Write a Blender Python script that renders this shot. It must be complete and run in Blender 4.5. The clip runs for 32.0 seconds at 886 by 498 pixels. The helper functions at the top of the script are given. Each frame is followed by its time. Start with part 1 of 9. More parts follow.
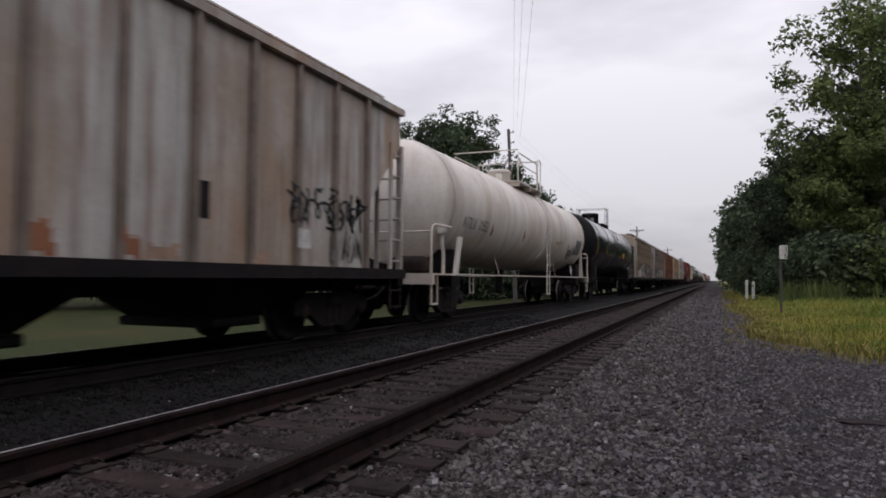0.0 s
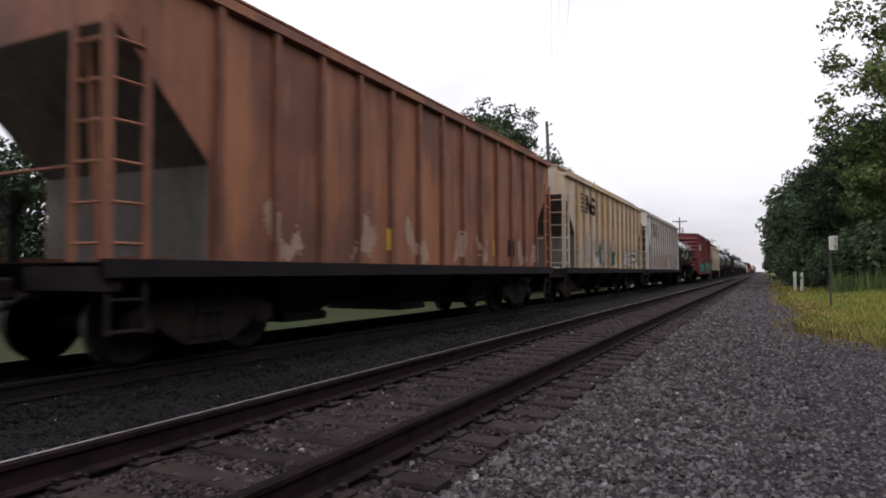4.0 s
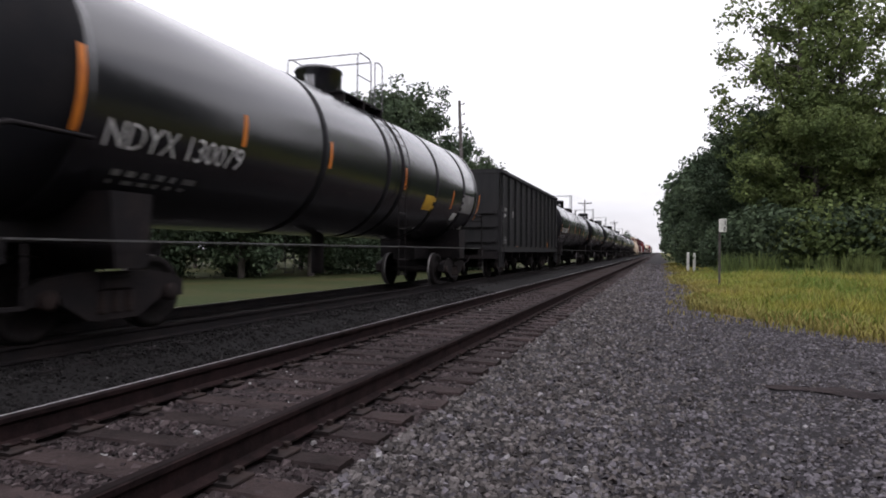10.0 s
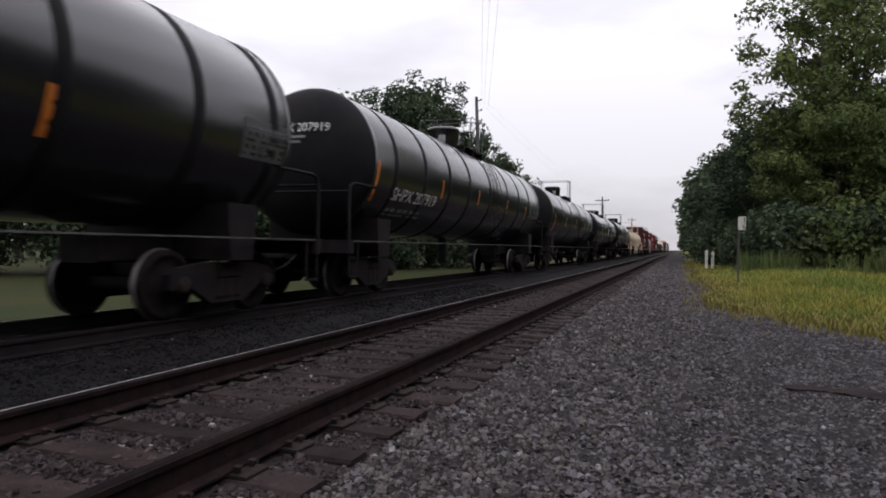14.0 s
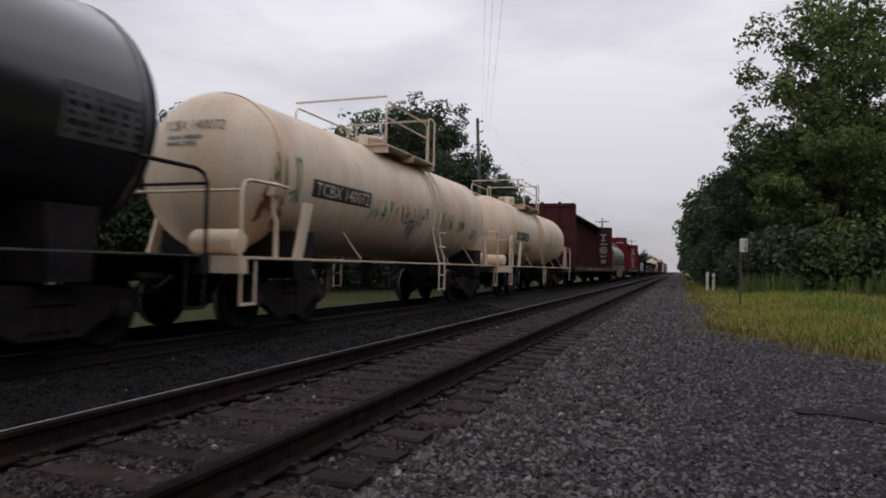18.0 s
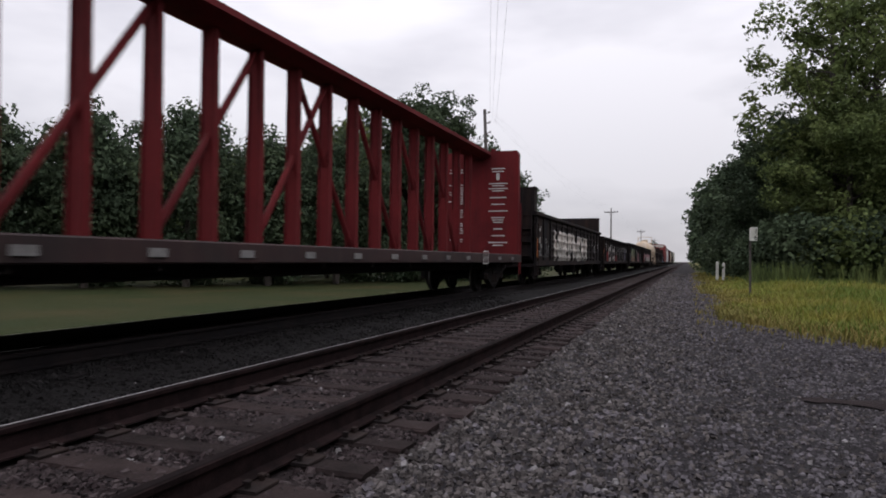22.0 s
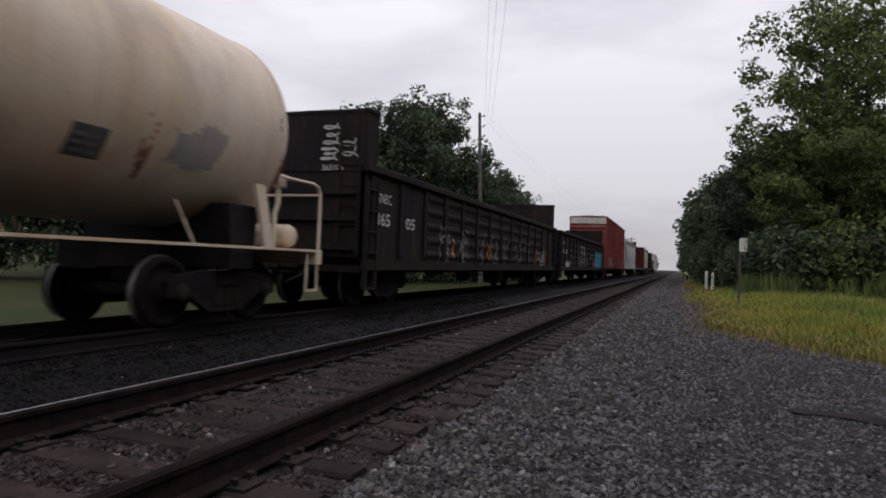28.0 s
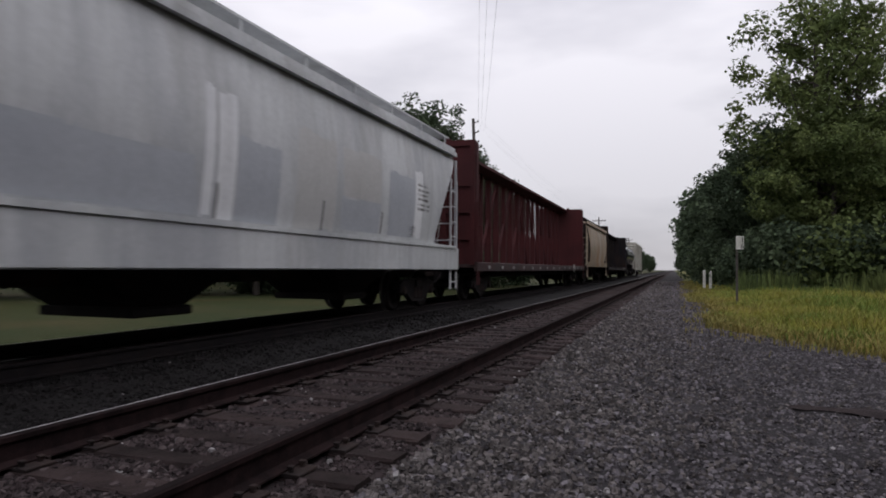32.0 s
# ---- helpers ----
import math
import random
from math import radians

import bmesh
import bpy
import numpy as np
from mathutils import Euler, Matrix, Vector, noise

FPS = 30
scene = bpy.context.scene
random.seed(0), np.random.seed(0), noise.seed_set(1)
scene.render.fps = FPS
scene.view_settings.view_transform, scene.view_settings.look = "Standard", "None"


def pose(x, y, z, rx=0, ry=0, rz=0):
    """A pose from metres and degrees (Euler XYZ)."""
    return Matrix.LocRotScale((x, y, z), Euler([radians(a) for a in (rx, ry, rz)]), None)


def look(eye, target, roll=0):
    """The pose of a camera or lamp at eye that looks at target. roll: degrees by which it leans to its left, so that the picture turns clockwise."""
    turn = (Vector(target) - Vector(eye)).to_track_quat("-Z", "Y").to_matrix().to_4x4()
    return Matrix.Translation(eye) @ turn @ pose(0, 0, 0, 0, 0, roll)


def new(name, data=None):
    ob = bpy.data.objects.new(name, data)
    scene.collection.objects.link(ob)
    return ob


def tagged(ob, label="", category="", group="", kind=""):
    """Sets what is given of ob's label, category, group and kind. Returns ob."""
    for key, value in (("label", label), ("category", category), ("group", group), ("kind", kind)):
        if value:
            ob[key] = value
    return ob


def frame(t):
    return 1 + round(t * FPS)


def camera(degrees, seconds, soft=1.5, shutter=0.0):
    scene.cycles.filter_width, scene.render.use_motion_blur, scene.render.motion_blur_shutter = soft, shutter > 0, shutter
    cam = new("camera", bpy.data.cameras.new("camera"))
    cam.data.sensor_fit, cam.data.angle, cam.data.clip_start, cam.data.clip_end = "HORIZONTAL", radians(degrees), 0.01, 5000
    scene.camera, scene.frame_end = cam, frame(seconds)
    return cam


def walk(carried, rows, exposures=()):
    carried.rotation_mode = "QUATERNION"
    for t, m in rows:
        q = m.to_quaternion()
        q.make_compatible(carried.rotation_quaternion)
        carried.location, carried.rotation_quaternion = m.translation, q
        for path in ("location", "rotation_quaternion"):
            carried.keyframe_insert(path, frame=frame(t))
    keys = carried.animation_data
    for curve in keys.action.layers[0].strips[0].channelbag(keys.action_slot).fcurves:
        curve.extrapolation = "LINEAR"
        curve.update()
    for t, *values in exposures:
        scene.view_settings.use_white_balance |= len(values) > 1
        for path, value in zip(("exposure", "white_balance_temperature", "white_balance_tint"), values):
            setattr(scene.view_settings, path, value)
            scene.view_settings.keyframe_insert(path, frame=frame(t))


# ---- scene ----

# ---- camera and its walk ----
PATH = [
    (0, (0.061, -0.515, 1.192), (-0.71, 1.329, 1.282), 0.4),
    (0.5, (0.062, -0.505, 1.19), (-0.68, 1.351, 1.276), 1.0),
    (1, (0.057, -0.501, 1.175), (-0.658, 1.367, 1.213), 0.9),
    (1.5, (0.045, -0.496, 1.184), (-0.655, 1.377, 1.212), 1.4),
    (2, (0.04, -0.526, 1.194), (-0.647, 1.352, 1.24), 3.2),
    (2.5, (0.021, -0.582, 1.207), (-0.843, 1.219, 1.295), 3.4),
    (4.5, (0.105, -0.571, 1.233), (-0.738, 1.242, 1.269), -1.5),
    (5, (0.08, -0.521, 1.214), (-0.648, 1.342, 1.192), -0.5),
    (5.5, (0.084, -0.535, 1.214), (-0.63, 1.333, 1.195), -0.4),
    (6, (0.106, -0.493, 1.213), (-0.607, 1.375, 1.2), 0.2),
    (6.5, (0.148, -0.431, 1.211), (-0.547, 1.444, 1.224), 0.6),
    (7, (0.127, -0.472, 1.205), (-0.576, 1.4, 1.208), 0.1),
    (7.5, (0.111, -0.502, 1.204), (-0.626, 1.357, 1.17), 0.4),
    (8, (0.104, -0.503, 1.201), (-0.594, 1.371, 1.187), 0.8),
    (8.5, (0.089, -0.509, 1.211), (-0.578, 1.377, 1.21), 1.1),
    (9, (0.094, -0.484, 1.207), (-0.56, 1.406, 1.19), 1.3),
    (9.5, (0.082, -0.488, 1.207), (-0.552, 1.409, 1.204), 1.1),
    (10, (0.09, -0.48, 1.206), (-0.54, 1.418, 1.211), 0.4),
    (10.5, (0.1, -0.479, 1.207), (-0.492, 1.432, 1.22), 1.1),
    (11, (0.107, -0.494, 1.205), (-0.424, 1.434, 1.257), 0.4),
    (11.5, (0.095, -0.512, 1.199), (-0.541, 1.384, 1.226), 0.1),
    (12, (0.114, -0.513, 1.207), (-0.584, 1.361, 1.195), -0.5),
    (12.5, (0.106, -0.511, 1.201), (-0.592, 1.364, 1.203), 0.4),
    (13, (0.104, -0.492, 1.203), (-0.576, 1.389, 1.207), 0.9),
    (13.5, (0.104, -0.482, 1.206), (-0.584, 1.396, 1.215), 1.0),
    (14, (0.103, -0.476, 1.205), (-0.574, 1.406, 1.198), 0.8),
    (14.5, (0.097, -0.472, 1.203), (-0.533, 1.426, 1.203), 1.3),
    (16.5, (0.038, -0.448, 1.195), (-0.623, 1.438, 1.255), 1.4),
    (17, (0.041, -0.457, 1.19), (-0.602, 1.436, 1.253), 0.7),
    (17.5, (0.041, -0.461, 1.197), (-0.626, 1.423, 1.269), 1.0),
    (18, (0.041, -0.455, 1.198), (-0.636, 1.426, 1.254), 1.1),
    (18.5, (0.042, -0.451, 1.193), (-0.675, 1.416, 1.228), 1.3),
    (19, (0.054, -0.443, 1.191), (-0.633, 1.435, 1.233), 1.5),
    (19.5, (0.048, -0.445, 1.191), (-0.666, 1.423, 1.233), 1.1),
    (20, (0.035, -0.45, 1.179), (-0.749, 1.39, 1.138), 1.1),
    (20.5, (0.04, -0.45, 1.189), (-0.708, 1.404, 1.159), 1.2),
    (21, (0.057, -0.445, 1.197), (-0.668, 1.42, 1.205), 1.1),
    (21.5, (0.046, -0.465, 1.19), (-0.679, 1.398, 1.205), 0.9),
    (22, (0.065, -0.435, 1.19), (-0.637, 1.438, 1.221), 0.6),
    (22.5, (0.051, -0.438, 1.195), (-0.671, 1.427, 1.226), 1.0),
    (23, (0.055, -0.443, 1.191), (-0.649, 1.428, 1.225), 1.3),
    (23.5, (0.049, -0.434, 1.192), (-0.646, 1.441, 1.221), 1.8),
    (24, (0.047, -0.435, 1.196), (-0.643, 1.441, 1.238), 1.4),
    (24.5, (0.05, -0.458, 1.193), (-0.675, 1.405, 1.245), 1.7),
    (25, (0.045, -0.455, 1.188), (-0.661, 1.416, 1.228), 1.4),
    (25.5, (0.046, -0.455, 1.189), (-0.657, 1.417, 1.225), 1.8),
    (27.5, (0.04, -0.444, 1.191), (-0.639, 1.436, 1.216), 2.3),
    (28, (0.046, -0.443, 1.191), (-0.63, 1.439, 1.229), 2.2),
    (28.5, (0.056, -0.454, 1.192), (-0.633, 1.423, 1.252), 1.7),
    (29, (0.055, -0.46, 1.198), (-0.666, 1.405, 1.257), 0.7),
    (29.5, (0.053, -0.459, 1.194), (-0.668, 1.404, 1.276), 1.0),
    (30, (0.063, -0.46, 1.197), (-0.658, 1.404, 1.279), 0.5),
    (30.5, (0.064, -0.462, 1.186), (-0.636, 1.41, 1.271), -0.6),
    (31, (0.05, -0.462, 1.202), (-0.645, 1.412, 1.276), 0.1),
    (31.5, (0.051, -0.456, 1.194), (-0.632, 1.423, 1.255), 0.3),
    (32, (0.052, -0.453, 1.197), (-0.617, 1.431, 1.255), 0.5),
]
cam = camera(68.4, 32.0, soft=1.8, shutter=0.15)
walk(cam, [(t, look(eye, target, roll)) for t, eye, target, roll in PATH], exposures=[(0, -0.17, 6400, 16), (1, -0.42, 6400, 16), (2, -0.12, 6400, 16), (5, 0.28, 6400, 16), (6, 0.23, 6400, 16), (7, 0.08, 6400, 16), (8, 0.48, 6400, 16), (9, 0.48, 6400, 16), (10, 0.53, 6400, 16), (12, 0.28, 6400, 16), (14, 0.08, 6400, 16), (17, -0.17, 6400, 16), (19, -0.42, 6400, 16), (20, -0.27, 6400, 16), (21, 0.03, 6400, 16), (23, -0.22, 6400, 16), (24, -0.32, 6400, 16), (25, -0.62, 6400, 16), (28, -0.22, 6400, 16), (29, -0.57, 6400, 16), (30, -0.52, 6400, 16), (31, -0.02, 6400, 16), (32, -0.17, 6400, 16)])

# ---- world, sun ----
def node(nt, kind, **values):
    n = nt.nodes.new(kind)
    for key, v in values.items():
        n.inputs[key].default_value = v
    return n


def make_world():
    w = bpy.data.worlds.new("overcast_sky")
    scene.world = w
    w.use_nodes = True
    nt = w.node_tree
    bg = nt.nodes["Background"]
    sky = nt.nodes.new("ShaderNodeTexSky")
    sky.sky_type, sky.sun_disc, sky.sun_elevation, sky.sun_rotation = "NISHITA", False, radians(51), radians(117)
    tc = nt.nodes.new("ShaderNodeTexCoord")
    mp = nt.nodes.new("ShaderNodeMapping")
    mp.inputs["Scale"].default_value = (1.0, 1.0, 3.2)
    big = node(nt, "ShaderNodeTexNoise", Scale=1.7, Detail=5.0, Roughness=0.5)
    ramp = nt.nodes.new("ShaderNodeValToRGB")
    ramp.color_ramp.elements[0].position, ramp.color_ramp.elements[0].color = 0.36, (0.50, 0.502, 0.53, 1)
    ramp.color_ramp.elements[1].position, ramp.color_ramp.elements[1].color = 0.60, (0.79, 0.788, 0.80, 1)
    veil = nt.nodes.new("ShaderNodeMixRGB")
    veil.inputs["Fac"].default_value = 0.01
    nt.links.new(tc.outputs["Generated"], mp.inputs["Vector"])
    nt.links.new(mp.outputs["Vector"], big.inputs["Vector"])
    nt.links.new(big.outputs["Fac"], ramp.inputs["Fac"])
    nt.links.new(ramp.outputs["Color"], veil.inputs["Color1"])
    nt.links.new(sky.outputs["Color"], veil.inputs["Color2"])
    nt.links.new(veil.outputs["Color"], bg.inputs["Color"])
    # an overcast sky is about three times as bright overhead as at the horizon
    sep = nt.nodes.new("ShaderNodeSeparateXYZ")
    lift = nt.nodes.new("ShaderNodeMapRange")
    lift.inputs["To Min"].default_value, lift.inputs["To Max"].default_value = 0.80, 2.3
    nt.links.new(tc.outputs["Generated"], sep.inputs["Vector"])
    nt.links.new(sep.outputs["Z"], lift.inputs["Value"])
    nt.links.new(lift.outputs["Result"], bg.inputs["Strength"])


make_world()
sun_data = bpy.data.lights.new("sun", "SUN")
sun_data.energy, sun_data.angle, sun_data.color = 0.65, radians(100), (1.0, 0.98, 0.97)
sun = new("sun", sun_data)
sun.matrix_world = look((16, -8, 22), (0, 0, 0))

# ---- materials ----
def rgb(c):
    return (c[0], c[1], c[2], 1)


def surface(name, base, second=None, rough=0.7, metal=0.0, scale=3.0, fine=40.0, streak=0.0, grime=None, bump=0.15,
            lo=0.42, hi=0.62, per_object=0.0, per_island=0.0, spec=0.4, streak_colour=None, thin=0.0, grain=0.55, washes=(), dust=0.0, coat=0.0):
    """Base colour mottled with a second one at two scales, with upright streaks and a fine bump."""
    m = bpy.data.materials.new(name)
    m.use_nodes = True
    nt = m.node_tree
    b = nt.nodes["Principled BSDF"]
    b.inputs["Roughness"].default_value, b.inputs["Metallic"].default_value = rough, metal
    b.inputs["Specular IOR Level"].default_value = spec
    b.inputs["Coat Weight"].default_value, b.inputs["Coat Roughness"].default_value = coat, 0.21
    b.inputs["Sheen Weight"].default_value, b.inputs["Sheen Roughness"].default_value, b.inputs["Sheen Tint"].default_value = dust, 0.4, (0.86, 0.92, 1.0, 1)
    tc = nt.nodes.new("ShaderNodeTexCoord")
    second = second or tuple(v * 0.6 for v in base)
    big = node(nt, "ShaderNodeTexNoise", Scale=scale, Detail=6.0, Roughness=0.6)
    small = node(nt, "ShaderNodeTexNoise", Scale=fine, Detail=4.0, Roughness=0.6)
    for n in (big, small):
        nt.links.new(tc.outputs["Object"], n.inputs["Vector"])
    r = nt.nodes.new("ShaderNodeMapRange")
    r.inputs["From Min"].default_value, r.inputs["From Max"].default_value = lo, hi
    nt.links.new(big.outputs["Fac"], r.inputs["Value"])
    mix = nt.nodes.new("ShaderNodeMixRGB")
    mix.inputs["Color1"].default_value, mix.inputs["Color2"].default_value = rgb(base), rgb(second)
    nt.links.new(r.outputs["Result"], mix.inputs["Fac"])
    out = mix.outputs["Color"]
    if streak:
        mp = nt.nodes.new("ShaderNodeMapping")
        mp.inputs["Scale"].default_value = (2.2, 2.2, 0.16)
        st = node(nt, "ShaderNodeTexNoise", Scale=2.2, Detail=5.0, Roughness=0.65)
        nt.links.new(tc.outputs["Object"], mp.inputs["Vector"])
        nt.links.new(mp.outputs["Vector"], st.inputs["Vector"])
        sr = nt.nodes.new("ShaderNodeMapRange")
        sr.inputs["From Min"].default_value, sr.inputs["From Max"].default_value = 0.45, 0.72
        sr.inputs["To Max"].default_value = streak
        nt.links.new(st.outputs["Fac"], sr.inputs["Value"])
        sm = nt.nodes.new("ShaderNodeMixRGB")
        sm.inputs["Color2"].default_value = rgb(streak_colour or tuple(v * 0.45 for v in second))
        nt.links.new(sr.outputs["Result"], sm.inputs["Fac"])
        nt.links.new(out, sm.inputs["Color1"])
        out = sm.outputs["Color"]
    for k, (colour, amount, lo_, hi_) in enumerate(washes):
        # broad soft runs of rust or dirt down the sheets
        mp = nt.nodes.new("ShaderNodeMapping")
        mp.inputs["Scale"].default_value, mp.inputs["Location"].default_value = (0.9, 0.9, 0.22), (3.7 * k, 9.1 * k, 1.3 * k)
        st = node(nt, "ShaderNodeTexNoise", Scale=1.15, Detail=4.0, Roughness=0.55, Distortion=0.4)
        nt.links.new(tc.outputs["Object"], mp.inputs["Vector"])
        nt.links.new(mp.outputs["Vector"], st.inputs["Vector"])
        sr = nt.nodes.new("ShaderNodeMapRange")
        sr.inputs["From Min"].default_value, sr.inputs["From Max"].default_value, sr.inputs["To Max"].default_value = lo_, hi_, amount
        nt.links.new(st.outputs["Fac"], sr.inputs["Value"])
        sm = nt.nodes.new("ShaderNodeMixRGB")
        sm.inputs["Color2"].default_value = rgb(colour)
        nt.links.new(sr.outputs["Result"], sm.inputs["Fac"])
        nt.links.new(out, sm.inputs["Color1"])
        out = sm.outputs["Color"]
    fm = nt.nodes.new("ShaderNodeMixRGB")
    fm.blend_type = "MULTIPLY"
    fm.inputs["Fac"].default_value = grain
    fr = nt.nodes.new("ShaderNodeMapRange")
    fr.inputs["From Min"].default_value, fr.inputs["From Max"].default_value = 0.3, 0.7
    fr.inputs["To Min"].default_value, fr.inputs["To Max"].default_value = 0.6, 1.25
    nt.links.new(small.outputs["Fac"], fr.inputs["Value"])
    nt.links.new(out, fm.inputs["Color1"])
    nt.links.new(fr.outputs["Result"], fm.inputs["Color2"])
    out = fm.outputs["Color"]
    if per_object or per_island:
        src = nt.nodes.new("ShaderNodeNewGeometry").outputs["Random Per Island"] if per_island else nt.nodes.new("ShaderNodeObjectInfo").outputs["Random"]
        amount = per_island or per_object
        vr = nt.nodes.new("ShaderNodeMapRange")
        vr.inputs["To Min"].default_value, vr.inputs["To Max"].default_value = 1 - amount, 1 + amount
        nt.links.new(src, vr.inputs["Value"])
        vm = nt.nodes.new("ShaderNodeMixRGB")
        vm.blend_type = "MULTIPLY"
        vm.inputs["Fac"].default_value = 1.0
        nt.links.new(out, vm.inputs["Color1"])
        nt.links.new(vr.outputs["Result"], vm.inputs["Color2"])
        out = vm.outputs["Color"]
    nt.links.new(out, b.inputs["Base Color"])
    if thin:
        tl, ms = nt.nodes.new("ShaderNodeBsdfTranslucent"), nt.nodes.new("ShaderNodeMixShader")
        ms.inputs["Fac"].default_value = thin
        nt.links.new(out, tl.inputs["Color"])
        nt.links.new(b.outputs["BSDF"], ms.inputs[1])
        nt.links.new(tl.outputs["BSDF"], ms.inputs[2])
        nt.links.new(ms.outputs["Shader"], nt.nodes["Material Output"].inputs["Surface"])
    if bump:
        bn = nt.nodes.new("ShaderNodeBump")
        bn.inputs["Strength"].default_value, bn.inputs["Distance"].default_value = bump, 0.02
        nt.links.new(small.outputs["Fac"], bn.inputs["Height"])
        nt.links.new(bn.outputs["Normal"], b.inputs["Normal"])
    return m


M = {}
M["gravel"] = surface("gravel", (0.026, 0.0235, 0.025), (0.016, 0.014, 0.015), rough=0.9, scale=0.9, fine=26, bump=0.9, spec=0.12)
# near-black ground and stones: the train's shade put into their colour
M["ballast_dark"] = surface("train_shade_ballast", (0.014, 0.013, 0.013), (0.009, 0.008, 0.008), rough=0.9, scale=0.9, fine=26, bump=0.9, spec=0.12)
M["stone_dark"] = surface("train_shade_stone", (0.018, 0.0165, 0.0165), (0.010, 0.009, 0.009), rough=0.85, scale=5, fine=60, per_island=0.6, bump=0.3, spec=0.12)
M["stone"] = surface("crushed_stone", (0.106, 0.098, 0.106), (0.062, 0.056, 0.061), rough=0.88, scale=5, fine=60, per_island=0.6, bump=0.3, spec=0.12)
M["stone_brown"] = surface("brown_grey_stone", (0.100, 0.090, 0.087), (0.058, 0.050, 0.048), rough=0.88, scale=5, fine=60, per_island=0.6, bump=0.3, spec=0.12)
M["stone_crib"] = surface("brown_stained_stone", (0.054, 0.043, 0.043), (0.030, 0.022, 0.023), rough=0.88, scale=5, fine=60, per_island=0.7, bump=0.3, spec=0.12)
M["red_tall"] = surface("bright_boxcar_red_paint", (0.225, 0.031, 0.029), (0.17, 0.027, 0.026), rough=0.55, scale=0.6, fine=14, streak=0.5, streak_colour=(0.12, 0.024, 0.022), bump=0.04, grain=0.22, washes=(((0.17, 0.036, 0.03), 0.7, 0.5, 0.66), ((0.27, 0.09, 0.06), 0.6, 0.53, 0.68)))
M["pale_stone"] = surface("pale_stone", (0.24, 0.23, 0.23), (0.16, 0.15, 0.15), rough=0.85, scale=5, fine=60, bump=0.3)
M["tie"] = surface("creosoted_wood", (0.034, 0.024, 0.023), (0.02, 0.014, 0.0135), rough=0.9, scale=4, fine=55, per_object=0.35, bump=0.6, spec=0.12)
M["rail_rust"] = surface("rusted_rail_steel", (0.024, 0.0145, 0.0145), (0.013, 0.009, 0.009), rough=0.9, metal=0.0, spec=0.05, scale=6, fine=70, bump=0.3)
M["rail_head"] = surface("worn_rail_head", (0.016, 0.0115, 0.0115), (0.010, 0.0075, 0.0075), rough=0.85, metal=0.0, spec=0.03, scale=3, fine=40, bump=0.05)
M["rail_polish"] = surface("polished_rail_head", (0.5, 0.48, 0.48), (0.36, 0.34, 0.34), rough=0.28, metal=0.9, scale=3, fine=40, bump=0.03)
M["dirt"] = surface("brown_dirt", (0.030, 0.023, 0.023), (0.017, 0.013, 0.014), rough=0.95, scale=1.5, fine=30, bump=0.8, spec=0.12)
M["lawn"] = surface("mown_grass", (0.025, 0.034, 0.0105), (0.047, 0.041, 0.0155), rough=0.95, scale=0.25, fine=34, bump=0.9, grain=0.95, lo=0.4, hi=0.7, spec=0.12)
M["bare_soil"] = surface("trodden_bare_soil", (0.082, 0.066, 0.056), (0.05, 0.042, 0.036), rough=0.95, scale=1.2, fine=22, bump=0.8, spec=0.12)
M["meadow"] = surface("rough_grass_soil", (0.09, 0.102, 0.0264), (0.072, 0.06, 0.024), rough=0.95, scale=0.6, fine=14, bump=0.6, spec=0.12)
M["blade"] = surface("grass_blades", (0.1281, 0.1891, 0.03172), (0.2867, 0.2562, 0.0488), thin=0.35, rough=0.85, scale=0.3, fine=5, per_island=0.3, bump=0, lo=0.4, hi=0.6)
M["blade_dry"] = surface("dry_grass_blades", (0.236, 0.1829, 0.0531), (0.177, 0.1593, 0.0413), rough=0.9, scale=0.5, fine=5, per_island=0.35, bump=0, lo=0.4, hi=0.6)
M["rail_grey"] = surface("dull_galvanised_pipe", (0.10, 0.10, 0.10), (0.06, 0.058, 0.056), rough=0.55, metal=0.3, scale=3, fine=30, bump=0.05)
M["leaf"] = surface("tree_leaves", (0.094, 0.128, 0.046), (0.132, 0.162, 0.056), thin=0.35, rough=0.7, scale=0.35, fine=3, per_island=0.45, bump=0, spec=0.12)
M["leaf_dark"] = surface("dark_tree_leaves", (0.054, 0.078, 0.047), (0.074, 0.1, 0.054), thin=0.3, rough=0.75, scale=0.35, fine=3, per_island=0.45, bump=0, spec=0.1)
M["bark"] = surface("bark", (0.07, 0.06, 0.05), (0.04, 0.034, 0.03), rough=0.95, scale=2, fine=22, bump=0.8)
M["pole_wood"] = surface("weathered_pole_wood", (0.11, 0.1, 0.095), (0.07, 0.06, 0.055), rough=0.9, scale=2, fine=30, streak=0.4, bump=0.4)
M["wire"] = surface("wire", (0.05, 0.05, 0.055), rough=0.6, bump=0)
M["white_paint"] = surface("white_post_paint", (0.66, 0.66, 0.62), (0.5, 0.5, 0.44), rough=0.6, scale=4, fine=30, streak=0.3, bump=0.1)
M["black_paint"] = surface("black_lettering", (0.02, 0.02, 0.022), rough=0.6, bump=0)
M["steel_dark"] = surface("dirty_dark_steel", (0.011, 0.0095, 0.0105), (0.018, 0.014, 0.014), rough=0.8, metal=0.1, scale=3, fine=30, bump=0.3, spec=0.15)
M["steel_brown"] = surface("rusty_underframe_steel", (0.028, 0.019, 0.017), (0.014, 0.011, 0.011), rough=0.85, scale=3, fine=30, bump=0.3, spec=0.15)
M["wheel"] = surface("wheel_steel", (0.016, 0.013, 0.013), (0.009, 0.008, 0.008), rough=0.85, scale=5, fine=30, bump=0.1, spec=0.1)
